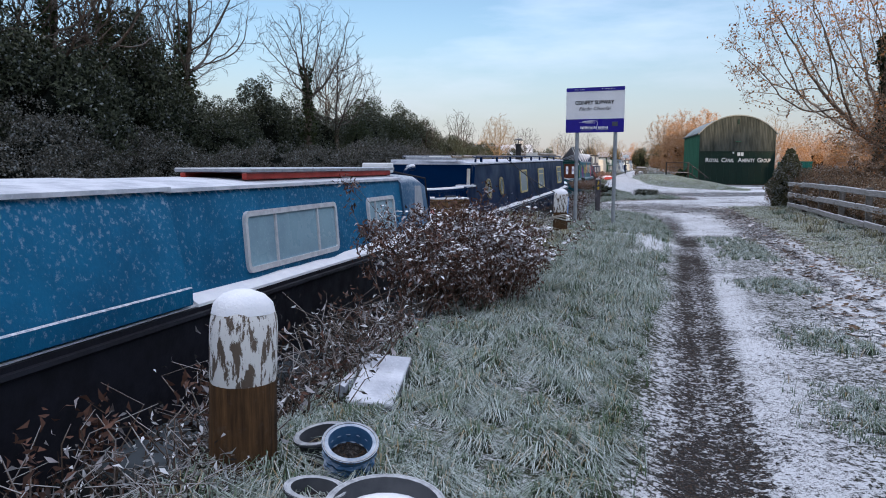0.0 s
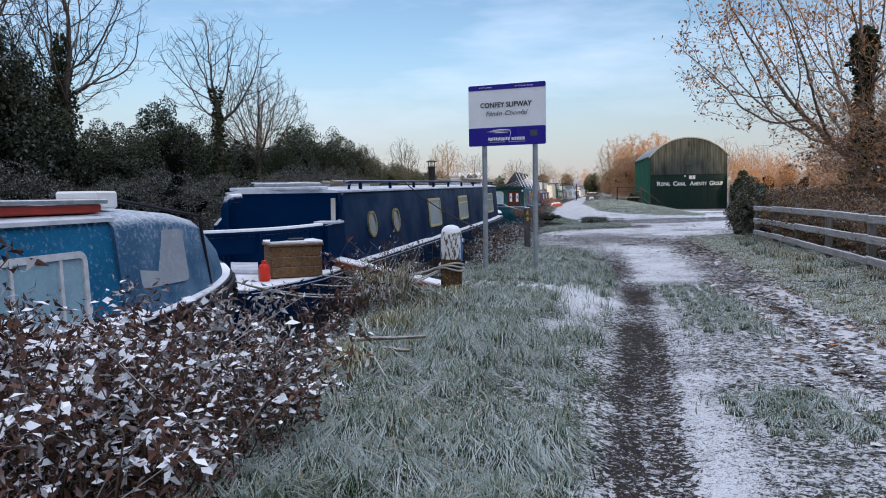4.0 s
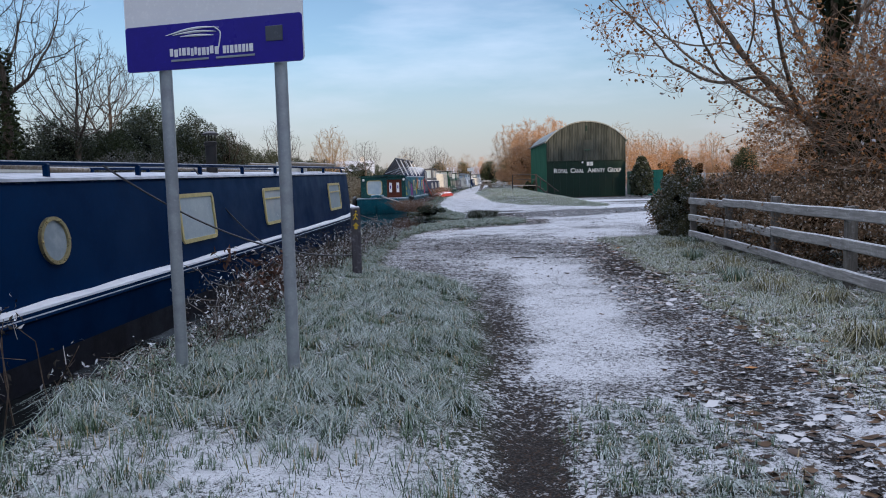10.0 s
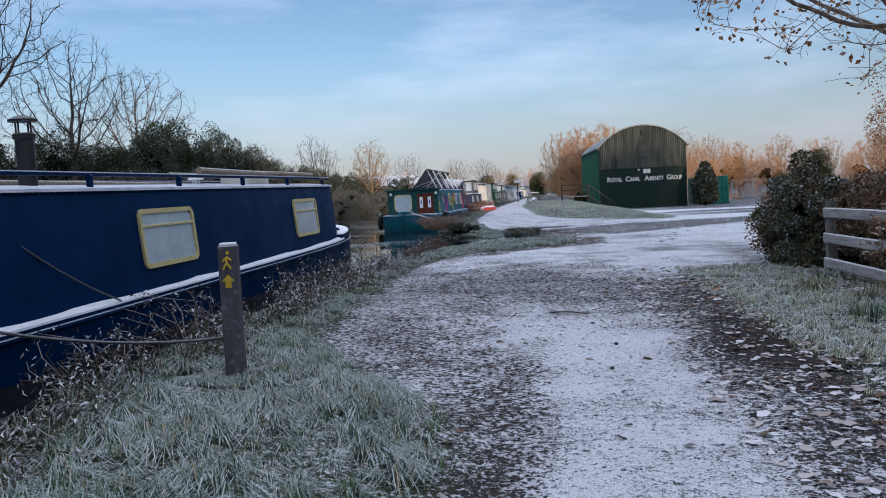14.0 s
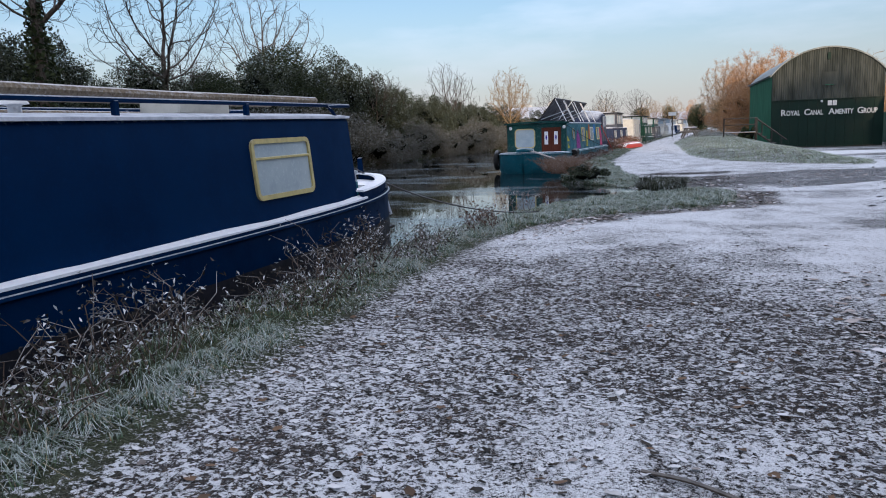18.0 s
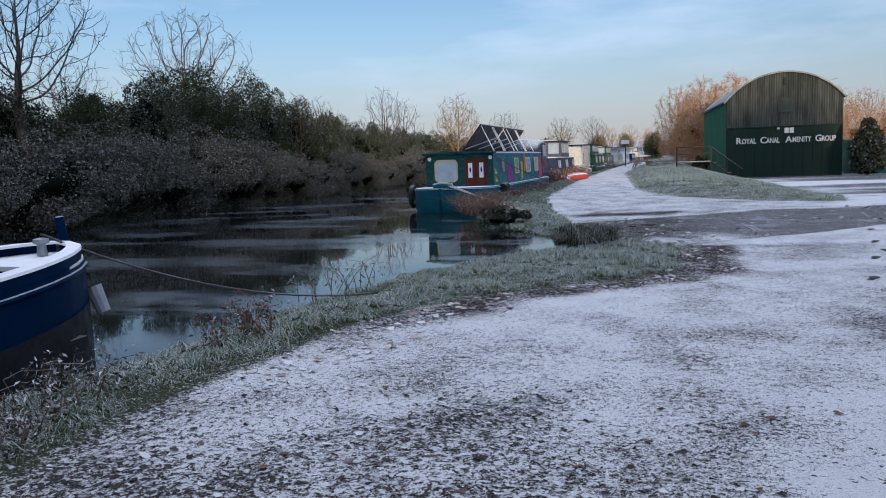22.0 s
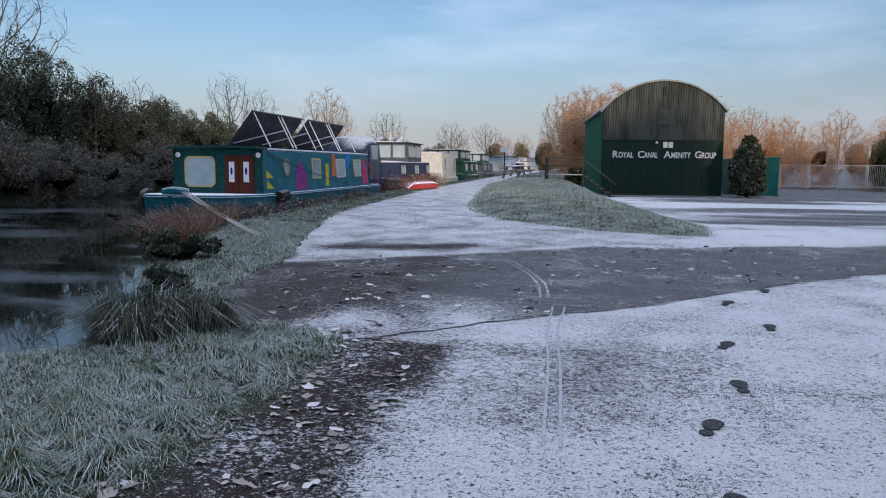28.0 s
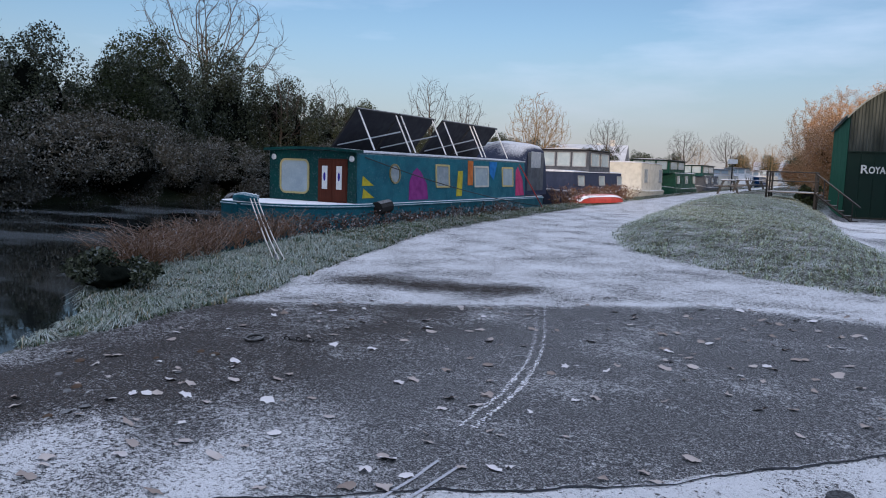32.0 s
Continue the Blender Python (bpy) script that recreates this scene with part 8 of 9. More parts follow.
weed_clump((-2.22, 14.3, gz(-2.2, 14.3)), (0.22, 0.3), 0.9, 34, 73, "tall frosted dead weeds beside the stern deck", leaf=M_SCRAPS, leaf_n=420, leaf_size=0.026, lean=0.25)
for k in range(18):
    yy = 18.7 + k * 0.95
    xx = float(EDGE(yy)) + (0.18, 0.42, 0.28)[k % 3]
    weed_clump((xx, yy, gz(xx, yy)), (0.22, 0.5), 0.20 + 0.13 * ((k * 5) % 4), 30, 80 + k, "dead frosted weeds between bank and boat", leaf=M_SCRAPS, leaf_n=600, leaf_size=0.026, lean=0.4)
weed_clump((-2.0, 21.6, gz(-2.0, 21.6)), (0.15, 0.3), 0.62, 9, 95, "dead hogweed stalks with frosted heads", leaf_n=420, leaf_size=0.055)
weed_clump((-2.6, 36.9, gz(-2.6, 36.9)), (0.25, 0.5), 0.35, 24, 96, "low dead weeds by the water", leaf_n=420, leaf_size=0.035)
weed_clump((-2.65, 39.2, gz(-2.65, 39.2) - 0.05), (0.3, 0.9), 0.42, 18, 97, "thin dead reeds at the water's edge", leaf_n=120, leaf_size=0.03)


def blade_field(name, pts, length, width, mat, seed, droop=0.6, attr=True, along_dir=None):
    """Blades of grass: each a tapering, bent strip."""
    r = np.random.default_rng(seed)
    n = len(pts)
    a = r.uniform(0, math.tau, n)
    swirl = value_noise(pts[:, 0] * 3.1, pts[:, 1] * 3.1, seed) * math.tau * 1.5
    a = np.where(r.random(n) < 0.7, (swirl if along_dir is None else along_dir) + r.normal(size=n) * 0.6, a)
    d = np.stack([np.cos(a), np.sin(a), np.zeros(n)], -1)
    w = np.stack([-np.sin(a), np.cos(a), np.zeros(n)], -1)
    L = length * r.uniform(0.5, 1.3, n)
    bend = droop * r.uniform(0.4, 1.4, n)
    up = np.array((0, 0, 1.0))
    w = w * (width * r.uniform(0.7, 1.3, n))[:, None]
    mid = pts + up * (L * 0.52)[:, None] + d * (L * 0.28 * bend)[:, None]
    tip = pts + up * (L * (0.80 - 0.52 * np.clip(bend, 0, 1.3)))[:, None] + d * (L * 0.85 * bend)[:, None]
    v = np.stack([pts - w - up * 0.02, pts + w - up * 0.02, mid + w * 0.8, mid - w * 0.8, tip + w * 0.2, tip - w * 0.2], 1).reshape(-1, 3)
    k = np.arange(n)[:, None] * 6
    f = np.stack([k + np.array((0, 1, 2, 3)), k + np.array((3, 2, 4, 5))], 1).reshape(-1, 4)
    me = bpy.data.meshes.new(name)
    fill_mesh(me, v, f, 4)
    if attr:
        at_ = me.attributes.new("along", "FLOAT", "POINT")
        at_.data.foreach_set("value", np.tile(np.array((0, 0, .55, .55, 1, 1), np.float32), n))
    me.materials.append(mat)
    return me


def scatter(n, x0, x1, y0, y1, keep, seed):
    r = np.random.default_rng(seed)
    x, y = r.uniform(x0, x1, n), r.uniform(y0, y1, n)
    m = keep(x, y, r.random(n))
    x, y = x[m], y[m]
    return np.stack([x, along(y), ground_z(x, y)], -1)


def on_left(x, y, q):
    d = GRASS_R(y) + 0.22 * (value_noise(x * 2.2, y * 2.2, 31) - 0.5) - x
    tuft = value_noise(x * 1.9, y * 1.9, 33)
    bare = np.maximum(np.exp(-((y - 16.3 + 0.5 * x) / 0.8) ** 2) * 0.75, np.clip(np.exp(-((x + 0.2) / 0.42) ** 2) * 1.1, 0, 0.95) * smooth(y, 10.5, 14) * (1 - smooth(y, 17, 18.5)))
    bare = np.maximum(bare, 0.97 * np.exp(-((x + 1.55) / 0.22) ** 4 - ((y - 4.5) / 0.62) ** 4))
    # the rough strip beside the boat stays thin and dark
    bare = np.maximum(bare, 0.72 * smooth(EDGE(y) + 0.70 - x, 0, 0.25) * smooth(y, 17.5, 20) * (1 - smooth(y, 31, 34)))
    return (x > EDGE(y) - 0.03) & (q < np.clip(d * 4, 0.0, 1) * (0.35 + 0.65 * smooth(tuft, 0.25, 0.6)) * (1 - bare))


def grass(name, pts, length, width, seed, label, droop=0.7, mat=None):
    # blades stand in tufts and lean outwards from the middle of each
    cell = 0.19 + 1.2 * width
    i, j = np.floor(pts[:, 0] / cell), np.floor(pts[:, 1] / cell)
    cx = (i + 0.15 + 0.7 * value_noise(i, j, 91)) * cell
    cy = (j + 0.15 + 0.7 * value_noise(i, j, 92)) * cell
    rx, ry = pts[:, 0] - cx, pts[:, 1] - cy
    big = value_noise(i, j, 93)
    pull = 0.45 + 0.45 * value_noise(i, j, 94)
    pts = np.stack([cx + rx * pull, cy + ry * pull, pts[:, 2]], -1)
    t = (0.6 + 0.7 * value_noise(pts[:, 0] * 1.3, pts[:, 1] * 1.3, 35)) * (0.45 + 1.15 * big) * (1.2 - 0.5 * np.clip(np.hypot(rx, ry) / cell, 0, 1))
    ob = new(name, blade_field(name, pts, length * t, width, mat or M_GRASS, seed, droop, along_dir=np.arctan2(ry, rx)))
    return tagged(ob, label, "grass", kind="stuff")


grass("bank_grass", scatter(480000, -3.1, 0.4, 1.8, 24, on_left, 1), 0.125, 0.0024, 1, "hoar-frosted tussocky grass on the canal bank", 1.25)
grass("bank_grass", scatter(500000, -3.2, 1.1, 24, 46, on_left, 2), 0.09, 0.0024, 2, "hoar-frosted grass along the water's edge", 1.2)
grass("verge_grass", scatter(260000, 2.2, 4.6, 4, 33.5, lambda x, y, q: q < np.clip((x - 2.35 - 0.3 * (value_noise(x * 2, y * 2, 37) - 0.5)) * 2.5, 0, 1) * (0.25 + 0.75 * value_noise(x * 1.5, y * 1.5, 38)), 3), 0.075, 0.0028, 3, "frosted rough grass on the verge below the fence", 1.2, M_VERGEGRASS)
grass("track_grass", scatter(100000, 0.55, 1.85, 2, 18.8, lambda x, y, q: q < np.maximum(np.exp(-((x - 1.22) / 0.42) ** 4) * smooth(value_noise(x * 1.6, y * 0.9, 39), 0.38, 0.75), np.exp(-((x - 1.12) / 0.34) ** 4 - ((y - 17.9) / 0.55) ** 4)), 4), 0.065, 0.0026, 4, "short frosted grass along the middle of the track", 1.0)
grass("mound_grass", scatter(90000, -3.2, 6.2, 56.8, 92, lambda x, y, q: (x > MOUND_L(y) + 0.15 * (value_noise(x, y, 40) - 0.5)) & (x < MOUND_R(y)) & (q < np.where(y < 72, 1.0, 0.45)), 5), 0.07, 0.006, 5, "frosted grass mound beside the towpath", 1.1, M_MOUNDGRASS)
grass("bank_grass", scatter(110000, -4.3, -1.2, 47.6, 57, lambda x, y, q: (x < GRASS_R(y) + 0.3 * (value_noise(x * 2, y * 2, 41) - 0.5)) & (x > EDGE(y) - 0.05) & (q < 0.3 + 0.7 * value_noise(x * 1.7, y * 1.7, 44)), 9), 0.11, 0.0034, 9, "long frosted grass between slipway and water", 1.2)
grass("bank_grass", scatter(70000, -5.4, -1.2, 48.5, 84, lambda x, y, q: (x < GRASS_R(y) + 0.25 * (value_noise(x * 2, y * 2, 41) - 0.5)) & (x > EDGE(y) - 0.1) & (q < np.where(y < 62, 1.0, 0.5)), 6), 0.085, 0.0055, 6, "frosted grass beyond the slipway", 0.9)


# tussocks and rushes
def tussock(at, spread, n, length, mat, seed, label, droop=0.9, width=0.005, group="tussocks"):
    r = np.random.default_rng(seed)
    a, q = r.uniform(0, math.tau, n), np.sqrt(r.random(n)) * spread
    pts = np.stack([q * np.cos(a), q * np.sin(a), np.zeros(n)], -1)
    ob = new("tussock", blade_field("tussock", pts, length, width, mat, seed, droop, mat is M_GRASS))
    ob.location = (at[0], float(along(at[1])), at[2])
    return tagged(ob, label, "grass", group)


tr_ = random.Random(12)
for k in range(22):
    yy = tr_.uniform(3.2, 17.0)
    xx = tr_.uniform(-1.7, -0.45 + 0.03 * yy)
    if 15.2 < yy + 0.5 * xx < 17.2:
        continue
    tussock((xx, yy, gz(xx, yy) - 0.01), tr_.uniform(0.12, 0.24), 260, tr_.uniform(0.13, 0.19), M_GRASS, 200 + k, "long drooping tussock of frosted grass", 1.15, 0.0035)
for k in range(16):
    yy = 15.0 + k * 1.05
    xx = tr_.uniform(3.1, 4.0)
    tussock((xx, yy, gz(xx, yy) - 0.01), tr_.uniform(0.14, 0.26), 260, tr_.uniform(0.2, 0.32), M_BLADE if k % 3 else M_GRASS, 400 + k, "straw-coloured tussock below the fence", 1.0, 0.004, "tussocks below the fence")
tussock((-2.12, 14.2, gz(-2.12, 14.2) - 0.02), 0.26, 900, 0.72, M_BLADE, 74, "tall tangle of pale green and straw grass", 0.65, 0.0035)
tussock((-1.85, 14.5, gz(-1.85, 14.5) - 0.02), 0.24, 500, 0.32, M_GRASS, 75, "long drooping tussock of frosted grass", 1.0, 0.004)
for k in range(16):
    yy = tr_.uniform(11, 15.5)
    xx = float(EDGE(yy)) + tr_.uniform(0.0, 0.5)
    tussock((xx, yy, gz(xx, yy)), 0.14, 120, tr_.uniform(0.16, 0.26), M_BLADE, 240 + k, "long pale frosted blades at the water's edge", 1.1, 0.005)
for k, (xx, yy, s, L) in enumerate(((-0.75, 44.9, 0.32, 0.55), (-0.35, 45.0, 0.30, 0.52), (-1.25, 44.7, 0.26, 0.45), (-0.55, 44.5, 0.3, 0.45))):
    tussock((xx, yy, gz(xx, yy) - 0.04), s, 1700, L, M_RUSH, 260 + k, "dark clump of rushes leaning over the slipway", 0.75, 0.0032, "rushes by the slipway")
for k, (xx, yy, s) in enumerate(((-3.1, 50.7, 0.3), (-3.6, 51.6, 0.45), (-3.85, 52.6, 0.5), (-4.2, 53.8, 0.5), (-4.45, 55.2, 0.5), (-4.6, 56.4, 0.45))):
    weed_clump((xx - 0.35, yy, WATER_Z + 0.05), (s, s * 0.9), 0.52, 130, 300 + k, "russet dead reeds and brambles at the water's edge", leaf_n=90, leaf_size=0.035, lean=0.75, stem_r=0.0055, group="dead reeds by the slipway").children[0].data.materials[0] = M_REED
for k in range(7):
    yy = 57.5 + k * 1.7
    weed_clump((-4.75, yy, gz(-4.6, yy) - 0.05), (0.3, 0.8), 0.4, 40, 320 + k, "dead brown weeds along the houseboat's side", leaf_n=350, leaf_size=0.05, lean=0.45, group="dead reeds by the slipway")
for k in range(5):
    yy = 73.5 + k * 2.0
    weed_clump((-4.8, yy, gz(-4.7, yy) - 0.05), (0.5, 1.0), 0.75, 60, 330 + k, "russet dead reeds beside the grey barge", leaf_n=300, leaf_size=0.07, lean=0.35, stem_r=0.01, group="dead reeds by the slipway").children[0].data.materials[0] = M_REED

# dark undergrowth clods hanging at the bank by the slipway's far side
shrub((-3.0, 49.7, -0.3), (0.6, 0.45, 0.28), 44, "dark ivy clump at the slipway's edge", M_EVER, 3200, 0.034, 14, core_mat=M_CORE)

# fallen leaves
def litter_mesh(name, pts, size, mat):
    """Lobed flat leaves lying on the ground, a little curled."""
    n, m = len(pts), 10
    a = rng.uniform(0, math.tau, n)[:, None] + np.linspace(0, math.tau, m, endpoint=False)[None, :] + rng.normal(size=(n, m)) * 0.12
    lobe = np.where(np.arange(m) % 2 == 0, 1.0, 0.78)[None, :] * rng.uniform(0.7, 1.2, (n, m)) * (size * rng.uniform(0.5, 1.25, n))[:, None]
    tilt = rng.normal(size=(n, 2)) * 0.16
    dx, dy = lobe * np.cos(a), lobe * np.sin(a) * rng.uniform(0.5, 0.9, n)[:, None]
    dz = dx * tilt[:, :1] + dy * tilt[:, 1:] + np.abs(rng.normal(size=(n, m))) * size * 0.14
    v = np.stack([pts[:, :1] + dx, pts[:, 1:2] + dy, pts[:, 2:] + dz], -1)
    v = np.concatenate([pts[:, None, :], v], 1).reshape(-1, 3)
    k = np.arange(n)[:, None, None] * (m + 1)
    j = np.arange(m)
    f = (k + np.stack([np.zeros(m, int), 1 + j, 1 + (j + 1) % m], -1)[None]).reshape(-1, 3)
    me = bpy.data.meshes.new(name)
    fill_mesh(me, v, f, 3)
    me.materials.append(mat)
    return me


def leaf_litter(name, n, x0, x1, y0, y1, keep, seed, size, label, mat=None):
    p = scatter(n, x0, x1, y0, y1, keep, seed)
    p[:, 2] += 0.008
    tagged(new(name, litter_mesh(name, p, size, mat or M_GROUNDLEAF)), label, "leaves", kind="stuff")


leaf_litter("fallen_leaves", 11000, -2.0, 4.0, 19, 36, lambda x, y, q: (x > GRASS_R(y)) & (q < (0.18 + 0.6 * smooth(x, 1.5, 2.3) * (1 - smooth(y, 27, 31))) * (1 - 0.93 * np.exp(-((x - 0.95) / 0.75) ** 4) * (1 - smooth(y, 27, 29))) * (1 - 0.7 * smooth(y, 31, 33))), 51, 0.030, "frosted fallen leaves over the gravel track")
leaf_litter("fallen_leaves", 1500, 0.8, 5.2, 22, 34, lambda x, y, q: (x > 1.5) & (q < 0.75), 56, 0.048, "snow-covered fallen leaves on the dark gravel", M_PALELEAF)
leaf_litter("fallen_leaves", 5000, -2.2, 5.0, 23.5, 38, lambda x, y, q: (x > GRASS_R(y) + 0.05) & (y < white_y(x) + 0.6) & (q < 0.85 - 0.7 * np.exp(-((x - 0.95) / 0.7) ** 4) * (1 - smooth(y, 27, 29))), 57, 0.024, "small dark leaf scraps trodden into the gravel", M_SCRAPS)
leaf_litter("fallen_leaves", 3200, 1.4, 2.9, 3, 19, lambda x, y, q: q < 0.8, 52, 0.04, "frosted fallen leaves in the wheel rut")
leaf_litter("fallen_leaves", 850, -1.0, 7.0, 44.5, 56, lambda x, y, q: (y > crack_y(x)) & (y < tar_far_y(x)) & (q < 0.65), 53, 0.052, "pale fallen leaves scattered on the asphalt", M_PALELEAF)
leaf_litter("fallen_leaves", 1500, -2.0, 1.8, 36, 46, lambda x, y, q: (x > GRASS_R(y) - 0.1) & (x < GRASS_R(y) + 0.9), 54, 0.042, "snow-covered leaves along the verge", M_PALELEAF)
leaf_litter("fallen_leaves", 150, 1.9, 4.2, 8, 32, lambda x, y, q: q < 0.3 + 0.5 * smooth(x, 2.0, 2.6), 58, 0.042, "orange fallen leaves along the verge", M_ORANGELEAF)
leaf_litter("fallen_leaves", 5200, 2.4, 4.4, 6, 33, lambda x, y, q: q < 0.8, 55, 0.05, "brown fallen leaves on the verge", M_GROUNDLEAF)

# crack along the edge of the asphalt
g = Geo()
xs = np.linspace(0.55, 9.5, 270)
cr = random.Random(5)
for seg in range(0, len(xs) - 1):
    pts = []
    for q in (xs[seg], xs[seg + 1]):
        w = 0.001 + 0.028 * float(value_noise(np.array([q * 3.0]), np.array([0.5]), 61)[0])
        yc = float(crack_y(q)) + 0.012 * math.sin(q * 23) + 0.008 * math.sin(q * 61)
        pts.append((q, yc, max(0.0015, w)))
    zs = [gz(p[0], p[1]) + 0.006 for p in pts]
    g.add([(pts[0][0], pts[0][1] - pts[0][2], zs[0]), (pts[1][0], pts[1][1] - pts[1][2], zs[1]), (pts[1][0], pts[1][1] + pts[1][2], zs[1]), (pts[0][0], pts[0][1] + pts[0][2], zs[0])], [(0, 1, 2, 3)])
solo("asphalt_crack", g, M_HULL, "dark open joint along the edge of the asphalt", "crack", kind="structure")

# boot prints in the snow


def footprint(x, y, turn):
    z = gz(x, y) + 0.009
    t = thing("footprint", (x, y, z), "dark boot print trodden through the snow", "footprint", "boot prints", turn=turn)
    fore = [(0.062 * math.cos(a) * (1.0 if math.sin(a) > 0 else 0.85), 0.05 + 0.095 * math.sin(a)) for a in (math.tau * k / 16 for k in range(16))]
    heel = [(0.042 * math.cos(a), -0.105 + 0.045 * math.sin(a)) for a in (math.tau * k / 12 for k in range(12))]
    part("sole_mark", Geo().prism(fore, pose(0, 0, 0), 0.003), M_HULLPRINT, t)
    part("heel_mark", Geo().prism(heel, pose(0, 0, 0), 0.003), M_HULLPRINT, t)


M_HULLPRINT = surface("wet_trodden_ground", (0.028, 0.028, 0.032), (0.10, 0.105, 0.115), 0.8, 0, 45, 120, 0.5, 0.004, spec=0.05)
for x, y, a in ((3.19, 41.46, 24), (3.6, 42.4, -6), (3.64, 43.5, 22), (3.98, 44.46, 2), (4.11, 45.78, 24), (4.66, 46.7, 10), (4.5, 48.0, 24), (5.1, 49.0, 12)):
    footprint(x, y, -a)
# cycle tracks
for off in (0.0, 0.09):
    pts = bent([(2.72 + off, 43.0, 0), (2.68 + off, 44.6, 0), (2.62 + off, 46.0, 0), (2.62 + off * 1.4, 47.3, 0)], 10)
    g = Geo().loft([[(p.x + d, p.y, gz(p.x, p.y) + 0.007) for d in (-0.010, 0.010)] for p in pts], False, False)
    solo("tyre_track", g, M_TRODDEN, "narrow cycle tyre track pressed in the snow", "track", kind="structure")
    pts = bent([(2.46 + off, 47.9, 0), (2.40 + off, 48.7, 0), (2.28 + off, 49.4, 0), (1.98 + off, 50.7, 0), (1.32 + off * 1.2, 52.9, 0)], 10)
    g = Geo()
    for a, c in zip(pts[:-1], pts[1:]):
        for q in range(11):
            p = a.lerp(c, cr.random()) + Vector((cr.gauss(0, 0.011), 0, 0))
            w, h_ = cr.uniform(0.002, 0.007), cr.uniform(0.004, 0.014)
            zt = gz(p.x, p.y) + 0.007
            g.add([(p.x - w, p.y - h_, zt), (p.x + w, p.y - h_ * 0.4, zt), (p.x + w * 0.7, p.y + h_, zt), (p.x - w, p.y + h_ * 0.6, zt)], [(0, 1, 2, 3)])
    solo("tyre_track", g, M_SNOW, "pale snowy cycle tyre track on the asphalt", "track", kind="structure")

# mooring ring and chain on the slipway
solo("mooring_ring", Geo().tube([(0.075 * math.cos(a), 0.075 * math.sin(a), 0.02 + 0.01 * math.sin(a)) for a in np.linspace(0, math.tau, 21)], 0.011, 6, False), M_RUBBER, "rusty mooring ring lying on the slipway", "ring", at=(0.05, 48.75, gz(0.05, 48.75)))
g = Geo()
for k in range(6):
    g.tube([(0.05 * k + 0.03 * math.cos(a), 0.02 * k + (0.016 * math.sin(a) if k % 2 else 0), 0.018 + (0 if k % 2 else 0.016 * math.sin(a))) for a in np.linspace(0, math.tau, 11)], 0.006, 5, False)
solo("chain", g, M_RUBBER, "short dark chain lying on the slipway", "chain", at=(0.25, 48.95, gz(0.4, 48.95)))
cl = random.Random(9)
for k in range(16):
    x, y = cl.uniform(-0.8, 0.5), cl.uniform(46.3, 50.5)
    s = cl.uniform(0.02, 0.05)
    solo("clod", Geo().lathe([(s * 0.9, -0.01), (s, s * 0.15), (s * 0.6, s * 0.4), (s * 0.1, s * 0.5)], sides=7, m=pose(0, 0, 0, cl.uniform(-15, 15), cl.uniform(-15, 15), cl.uniform(0, 90))), M_RUBBER if k % 2 else M_GROUNDLEAF, "dark muddy clod on the slipway", "clod", "clods on the slipway", at=(x, y, gz(x, y)))

# things left on the bank by the first bollard
bd = thing("board", (-1.5, 4.46, gz(-1.5, 4.46) + 0.05), "snow-covered flat board lying tilted on the grass", "board", turn=10)
part("panel", Geo().box((0, 0, 0), (0.25, 0.62, 0.06), 0.006).moved(pose(0, 0, 0, 8, 4, 0)), M_BOARD, bd)
part("snow_layer", Geo().box((0, 0, 0.040), (0.24, 0.61, 0.022), 0.008).moved(pose(0, 0, 0, 8, 4, 0)), M_ROOF_FROST, bd)
solo("roll_of_sheeting", Geo().tube([(-1.70, 4.75, gz(-1.7, 4.75) + 0.05), (-1.66, 4.25, gz(-1.66, 4.25) + 0.05)], 0.035, 8), M_CANVAS, "frosted roll lying beside the board", "roll")


def tub(x, y, r, h, mat, tilt, label, weave=False):
    t = thing("basket" if weave else "plant_tub", (x, y, gz(x, y) + 0.01), label, "basket" if weave else "tub")
    m = pose(0, 0, 0, *tilt)
    g = Geo().lathe([(r * 0.74, 0), (r, h), (r + 0.012, h), (r + 0.012, h + 0.012), (r - 0.012, h + 0.012), (r * 0.72, 0.015)], sides=26, m=m)
    part("side", g, mat, t)
    part("rim", Geo().tube([m @ Vector(((r + 0.005) * math.cos(a), (r + 0.005) * math.sin(a), h + 0.006)) for a in np.linspace(0, math.tau, 29)], 0.008, 8, False), M_POT, t)
    part("fill", Geo().lathe([(r * 0.90, h * 0.62), (r * 0.6, h * (0.86 if r > 0.15 else 0.6)), (r * 0.1, h * 0.7)], sides=18, m=m), M_SNOW if r > 0.15 else M_GROUND, t, "drift of snow inside" if r > 0.15 else "frosty soil inside")
    if weave:
        for k in range(4):
            z = h * (0.2 + 0.2 * k)
            part("weave_band", Geo().tube([m @ Vector(((r * (0.76 + 0.24 * z / h) + 0.004 * math.sin(13 * a + k * 3)) * math.cos(a), (r * (0.76 + 0.24 * z / h) + 0.004 * math.sin(13 * a + k * 3)) * math.sin(a), z)) for a in np.linspace(0, math.tau, 53)], 0.012, 5, False), mat, t)
    return t


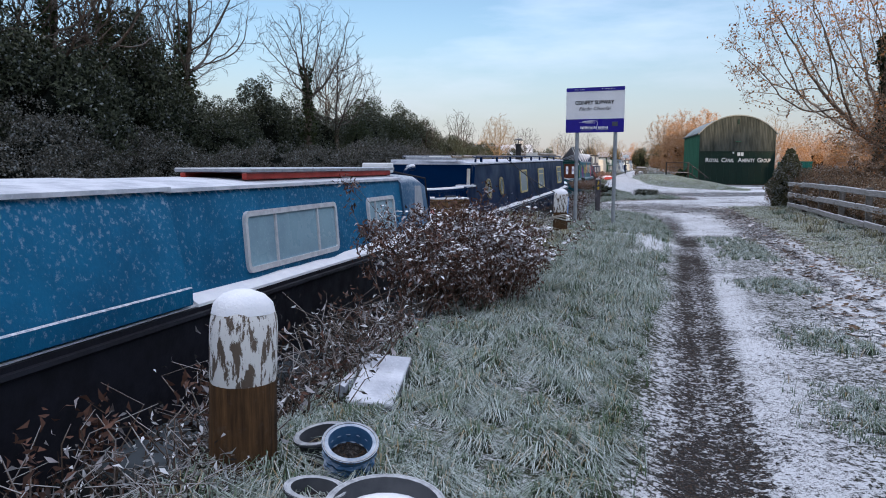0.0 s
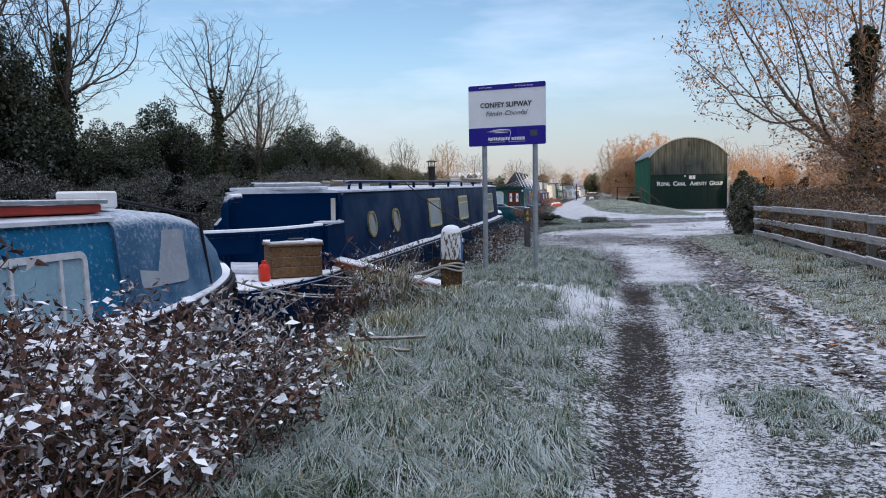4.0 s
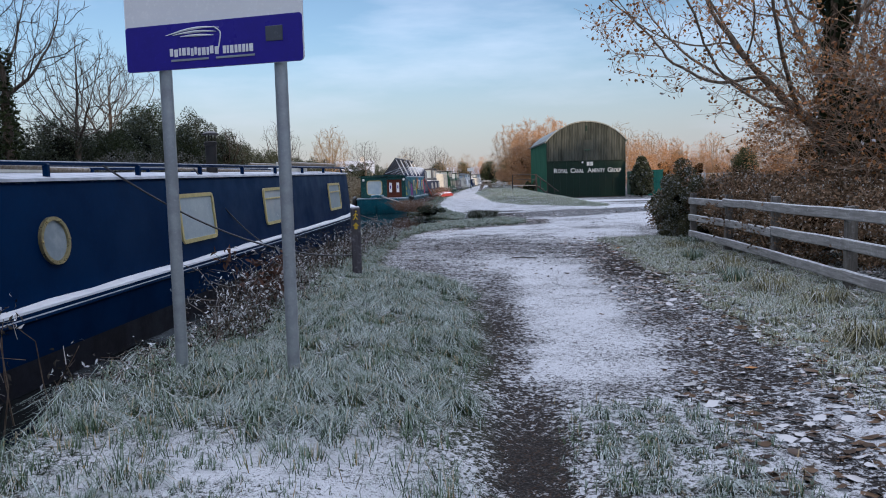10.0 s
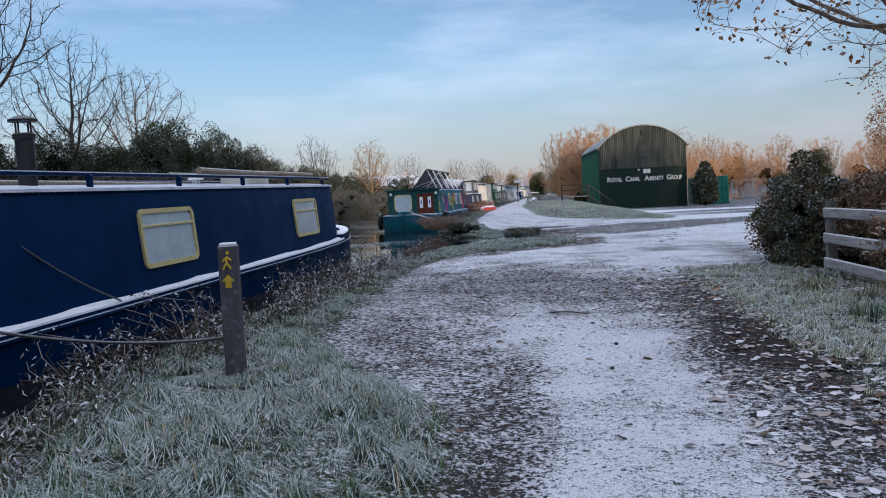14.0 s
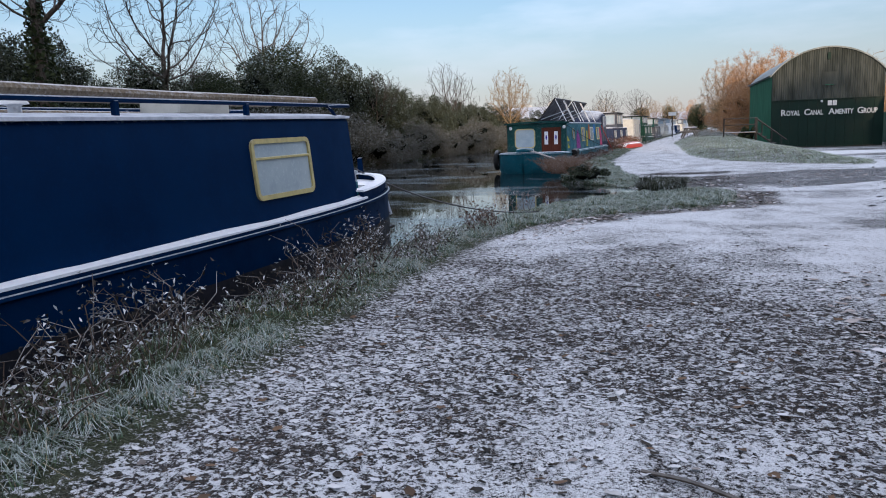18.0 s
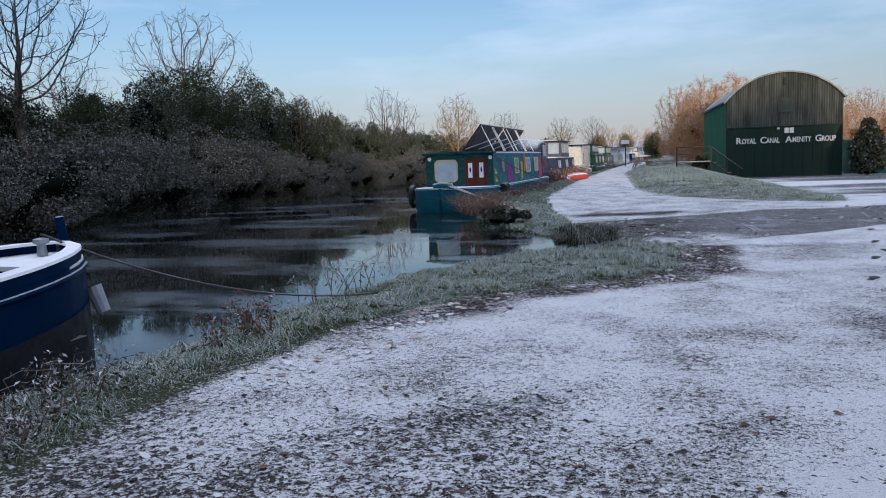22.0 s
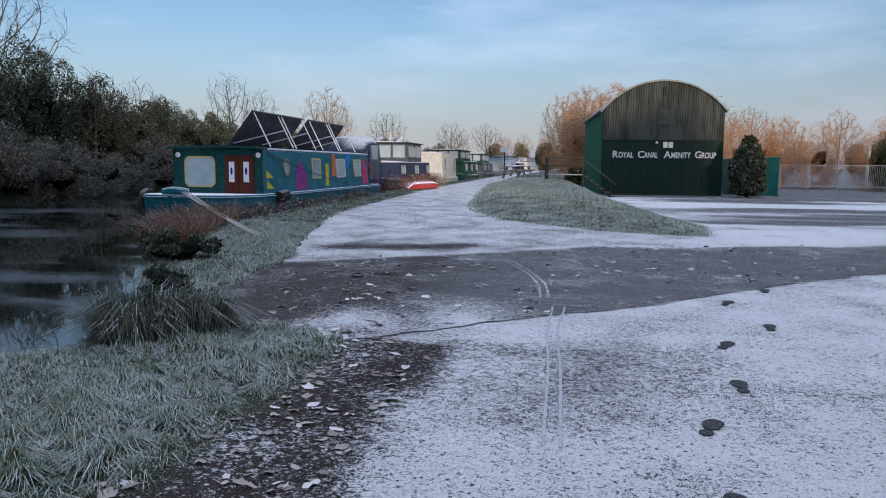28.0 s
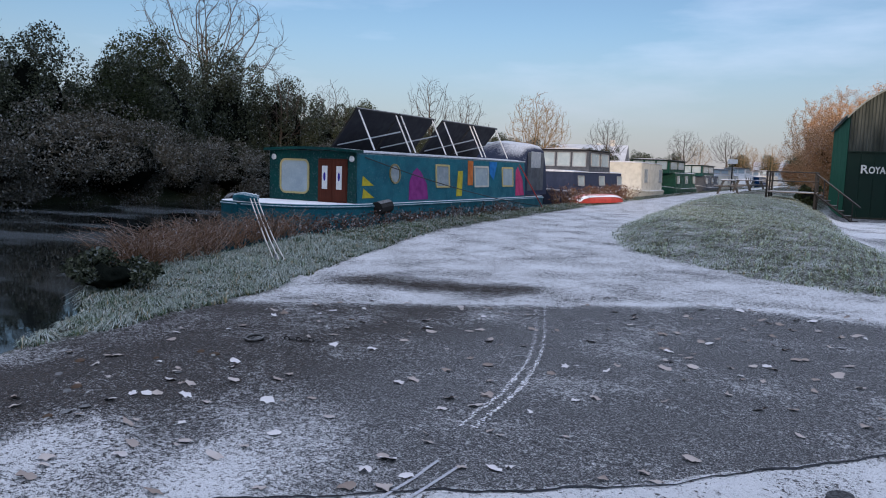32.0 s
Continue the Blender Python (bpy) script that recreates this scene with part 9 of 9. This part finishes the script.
tub(-1.22, 3.08, 0.095, 0.17, M_BASKET, (20, 14, 0), "blue woven plastic basket tipped in the grass with snow", True)
tub(-0.93, 2.62, 0.19, 0.11, M_POT, (4, 3, 0), "wide round plant tub filled with snow")
tub(-1.38, 3.27, 0.10, 0.10, M_POT, (6, -8, 0), "small dark round pot rimmed with snow")
tub(-1.2, 2.64, 0.095, 0.10, M_POT, (-4, 6, 0), "small dark round pot rimmed with snow")
for x, y, a, L in ((-1.85, 12.1, -20, 0.7), (-1.5, 11.75, -52, 0.5)):
    solo("dead_branch", Geo().tube(bent([(0, 0, 0.02), (L * 0.3, 0.012, 0.035), (L * 0.6, -0.008, 0.045), (L, 0.01, 0.06)], 4), [0.018] * 4 + [0.015] * 4 + [0.012] * 4 + [0.008], 7).moved(pose(0, 0, 0, 0, -4, a)), M_LOG, "frosted dead branch lying on the bank", "branch", "dead branches", at=(x, y, gz(x, y) + 0.02))
solo("stick", Geo().tube(bent([(0, 0, 0), (0.2, -0.08, 0.015), (0.42, -0.2, 0.01)], 5), 0.009, 6), M_BARK, "thin dark stick lying on the gravel", "stick", at=(0.45, 28.7, gz(0.45, 28.7) + 0.01))

# houses and cars far off
for x, y, w, d, h, a in ((-27.0, 150.0, 9, 7, 2.6, 10), (-36.0, 172.0, 11, 8, 3.0, 20), (-13.0, 262.0, 10, 8, 3.0, 0), (14.0, 240.0, 12, 8, 3.0, -12)):
    hs = thing("house", (x, y, 0.3), "pale rendered house with frosted slate roof far off", "house", "far houses", turn=a)
    part("wall", Geo().box((0, 0, h / 2), (w, d, h), 0.03), M_WALLHOUSE, hs)
    part("roof", Geo().loft([[(sx * (w / 2 + 0.3), -d / 2 - 0.3, h - 0.05), (sx * (w / 2 + 0.3), 0, h + 2.2), (sx * (w / 2 + 0.3), d / 2 + 0.3, h - 0.05)] for sx in (-1, 1)]), M_SLATE, hs)
    part("chimney", Geo().box((w * 0.3, 0, h + 2.2), (0.7, 0.6, 1.3), 0.03), M_WALLHOUSE, hs)
    for k in (-0.3, 0.0, 0.3):
        wd = part("window", Geo().box((w * k, -d / 2 - 0.01, h * 0.55), (1.1, 0.08, 1.1), 0.02), M_WHITE, hs)
        part("pane", Geo().box((w * k, -d / 2 - 0.05, h * 0.55), (0.95, 0.04, 0.95), 0.01), M_GLASSDARK, wd)
car = thing("car", (27.5, 103.0, -0.3), "silver parked car beyond the yard fence", "car", turn=25)
body = [(-2.1, 0.3), (2.1, 0.3), (2.15, 0.65), (1.9, 0.85), (1.1, 0.92), (0.55, 1.38), (-1.1, 1.42), (-1.75, 0.98), (-2.15, 0.85)]
part("body", Geo().loft([[(a, yy, c) for a, c in body] for yy in (-0.85, -0.8, 0.8, 0.85)]), M_CARWHITE, car)
for sy in (-0.86, 0.86):
    part("side_window", Geo().loft([[(a, sy + d, c) for a, c in ((-1.45, 0.98), (0.95, 0.96), (0.5, 1.32), (-1.05, 1.35))] for d in (-0.008, 0.008)]), M_GLASSDARK, car)
    for sx in (-1.3, 1.3):
        wl_ = part("wheel", Geo().lathe([(0.2, -0.09), (0.31, -0.09), (0.32, 0), (0.31, 0.09), (0.2, 0.09)], (sx, sy * 0.96, 0.32), 18, pose(0, 0, 0, 90)), M_RUBBER, car)
        part("rim", Geo().lathe([(0.2, -0.1), (0.05, -0.095)], (sx, sy * 0.97, 0.32), 14, pose(0, 0, 0, 90)), M_ALU, wl_)
# towpath post with a white plate, far along
sg = thing("towpath_sign", (-4.0, 112.0, gz(-4.0, 112.0)), "small white sign plate on a dark post", "sign")
part("post", Geo().box((0, 0, 1.1), (0.1, 0.1, 2.3), 0.01), M_BLACK, sg)
part("plate", Geo().box((0, -0.06, 2.35), (0.75, 0.03, 0.35), 0.01), M_WHITE, sg)
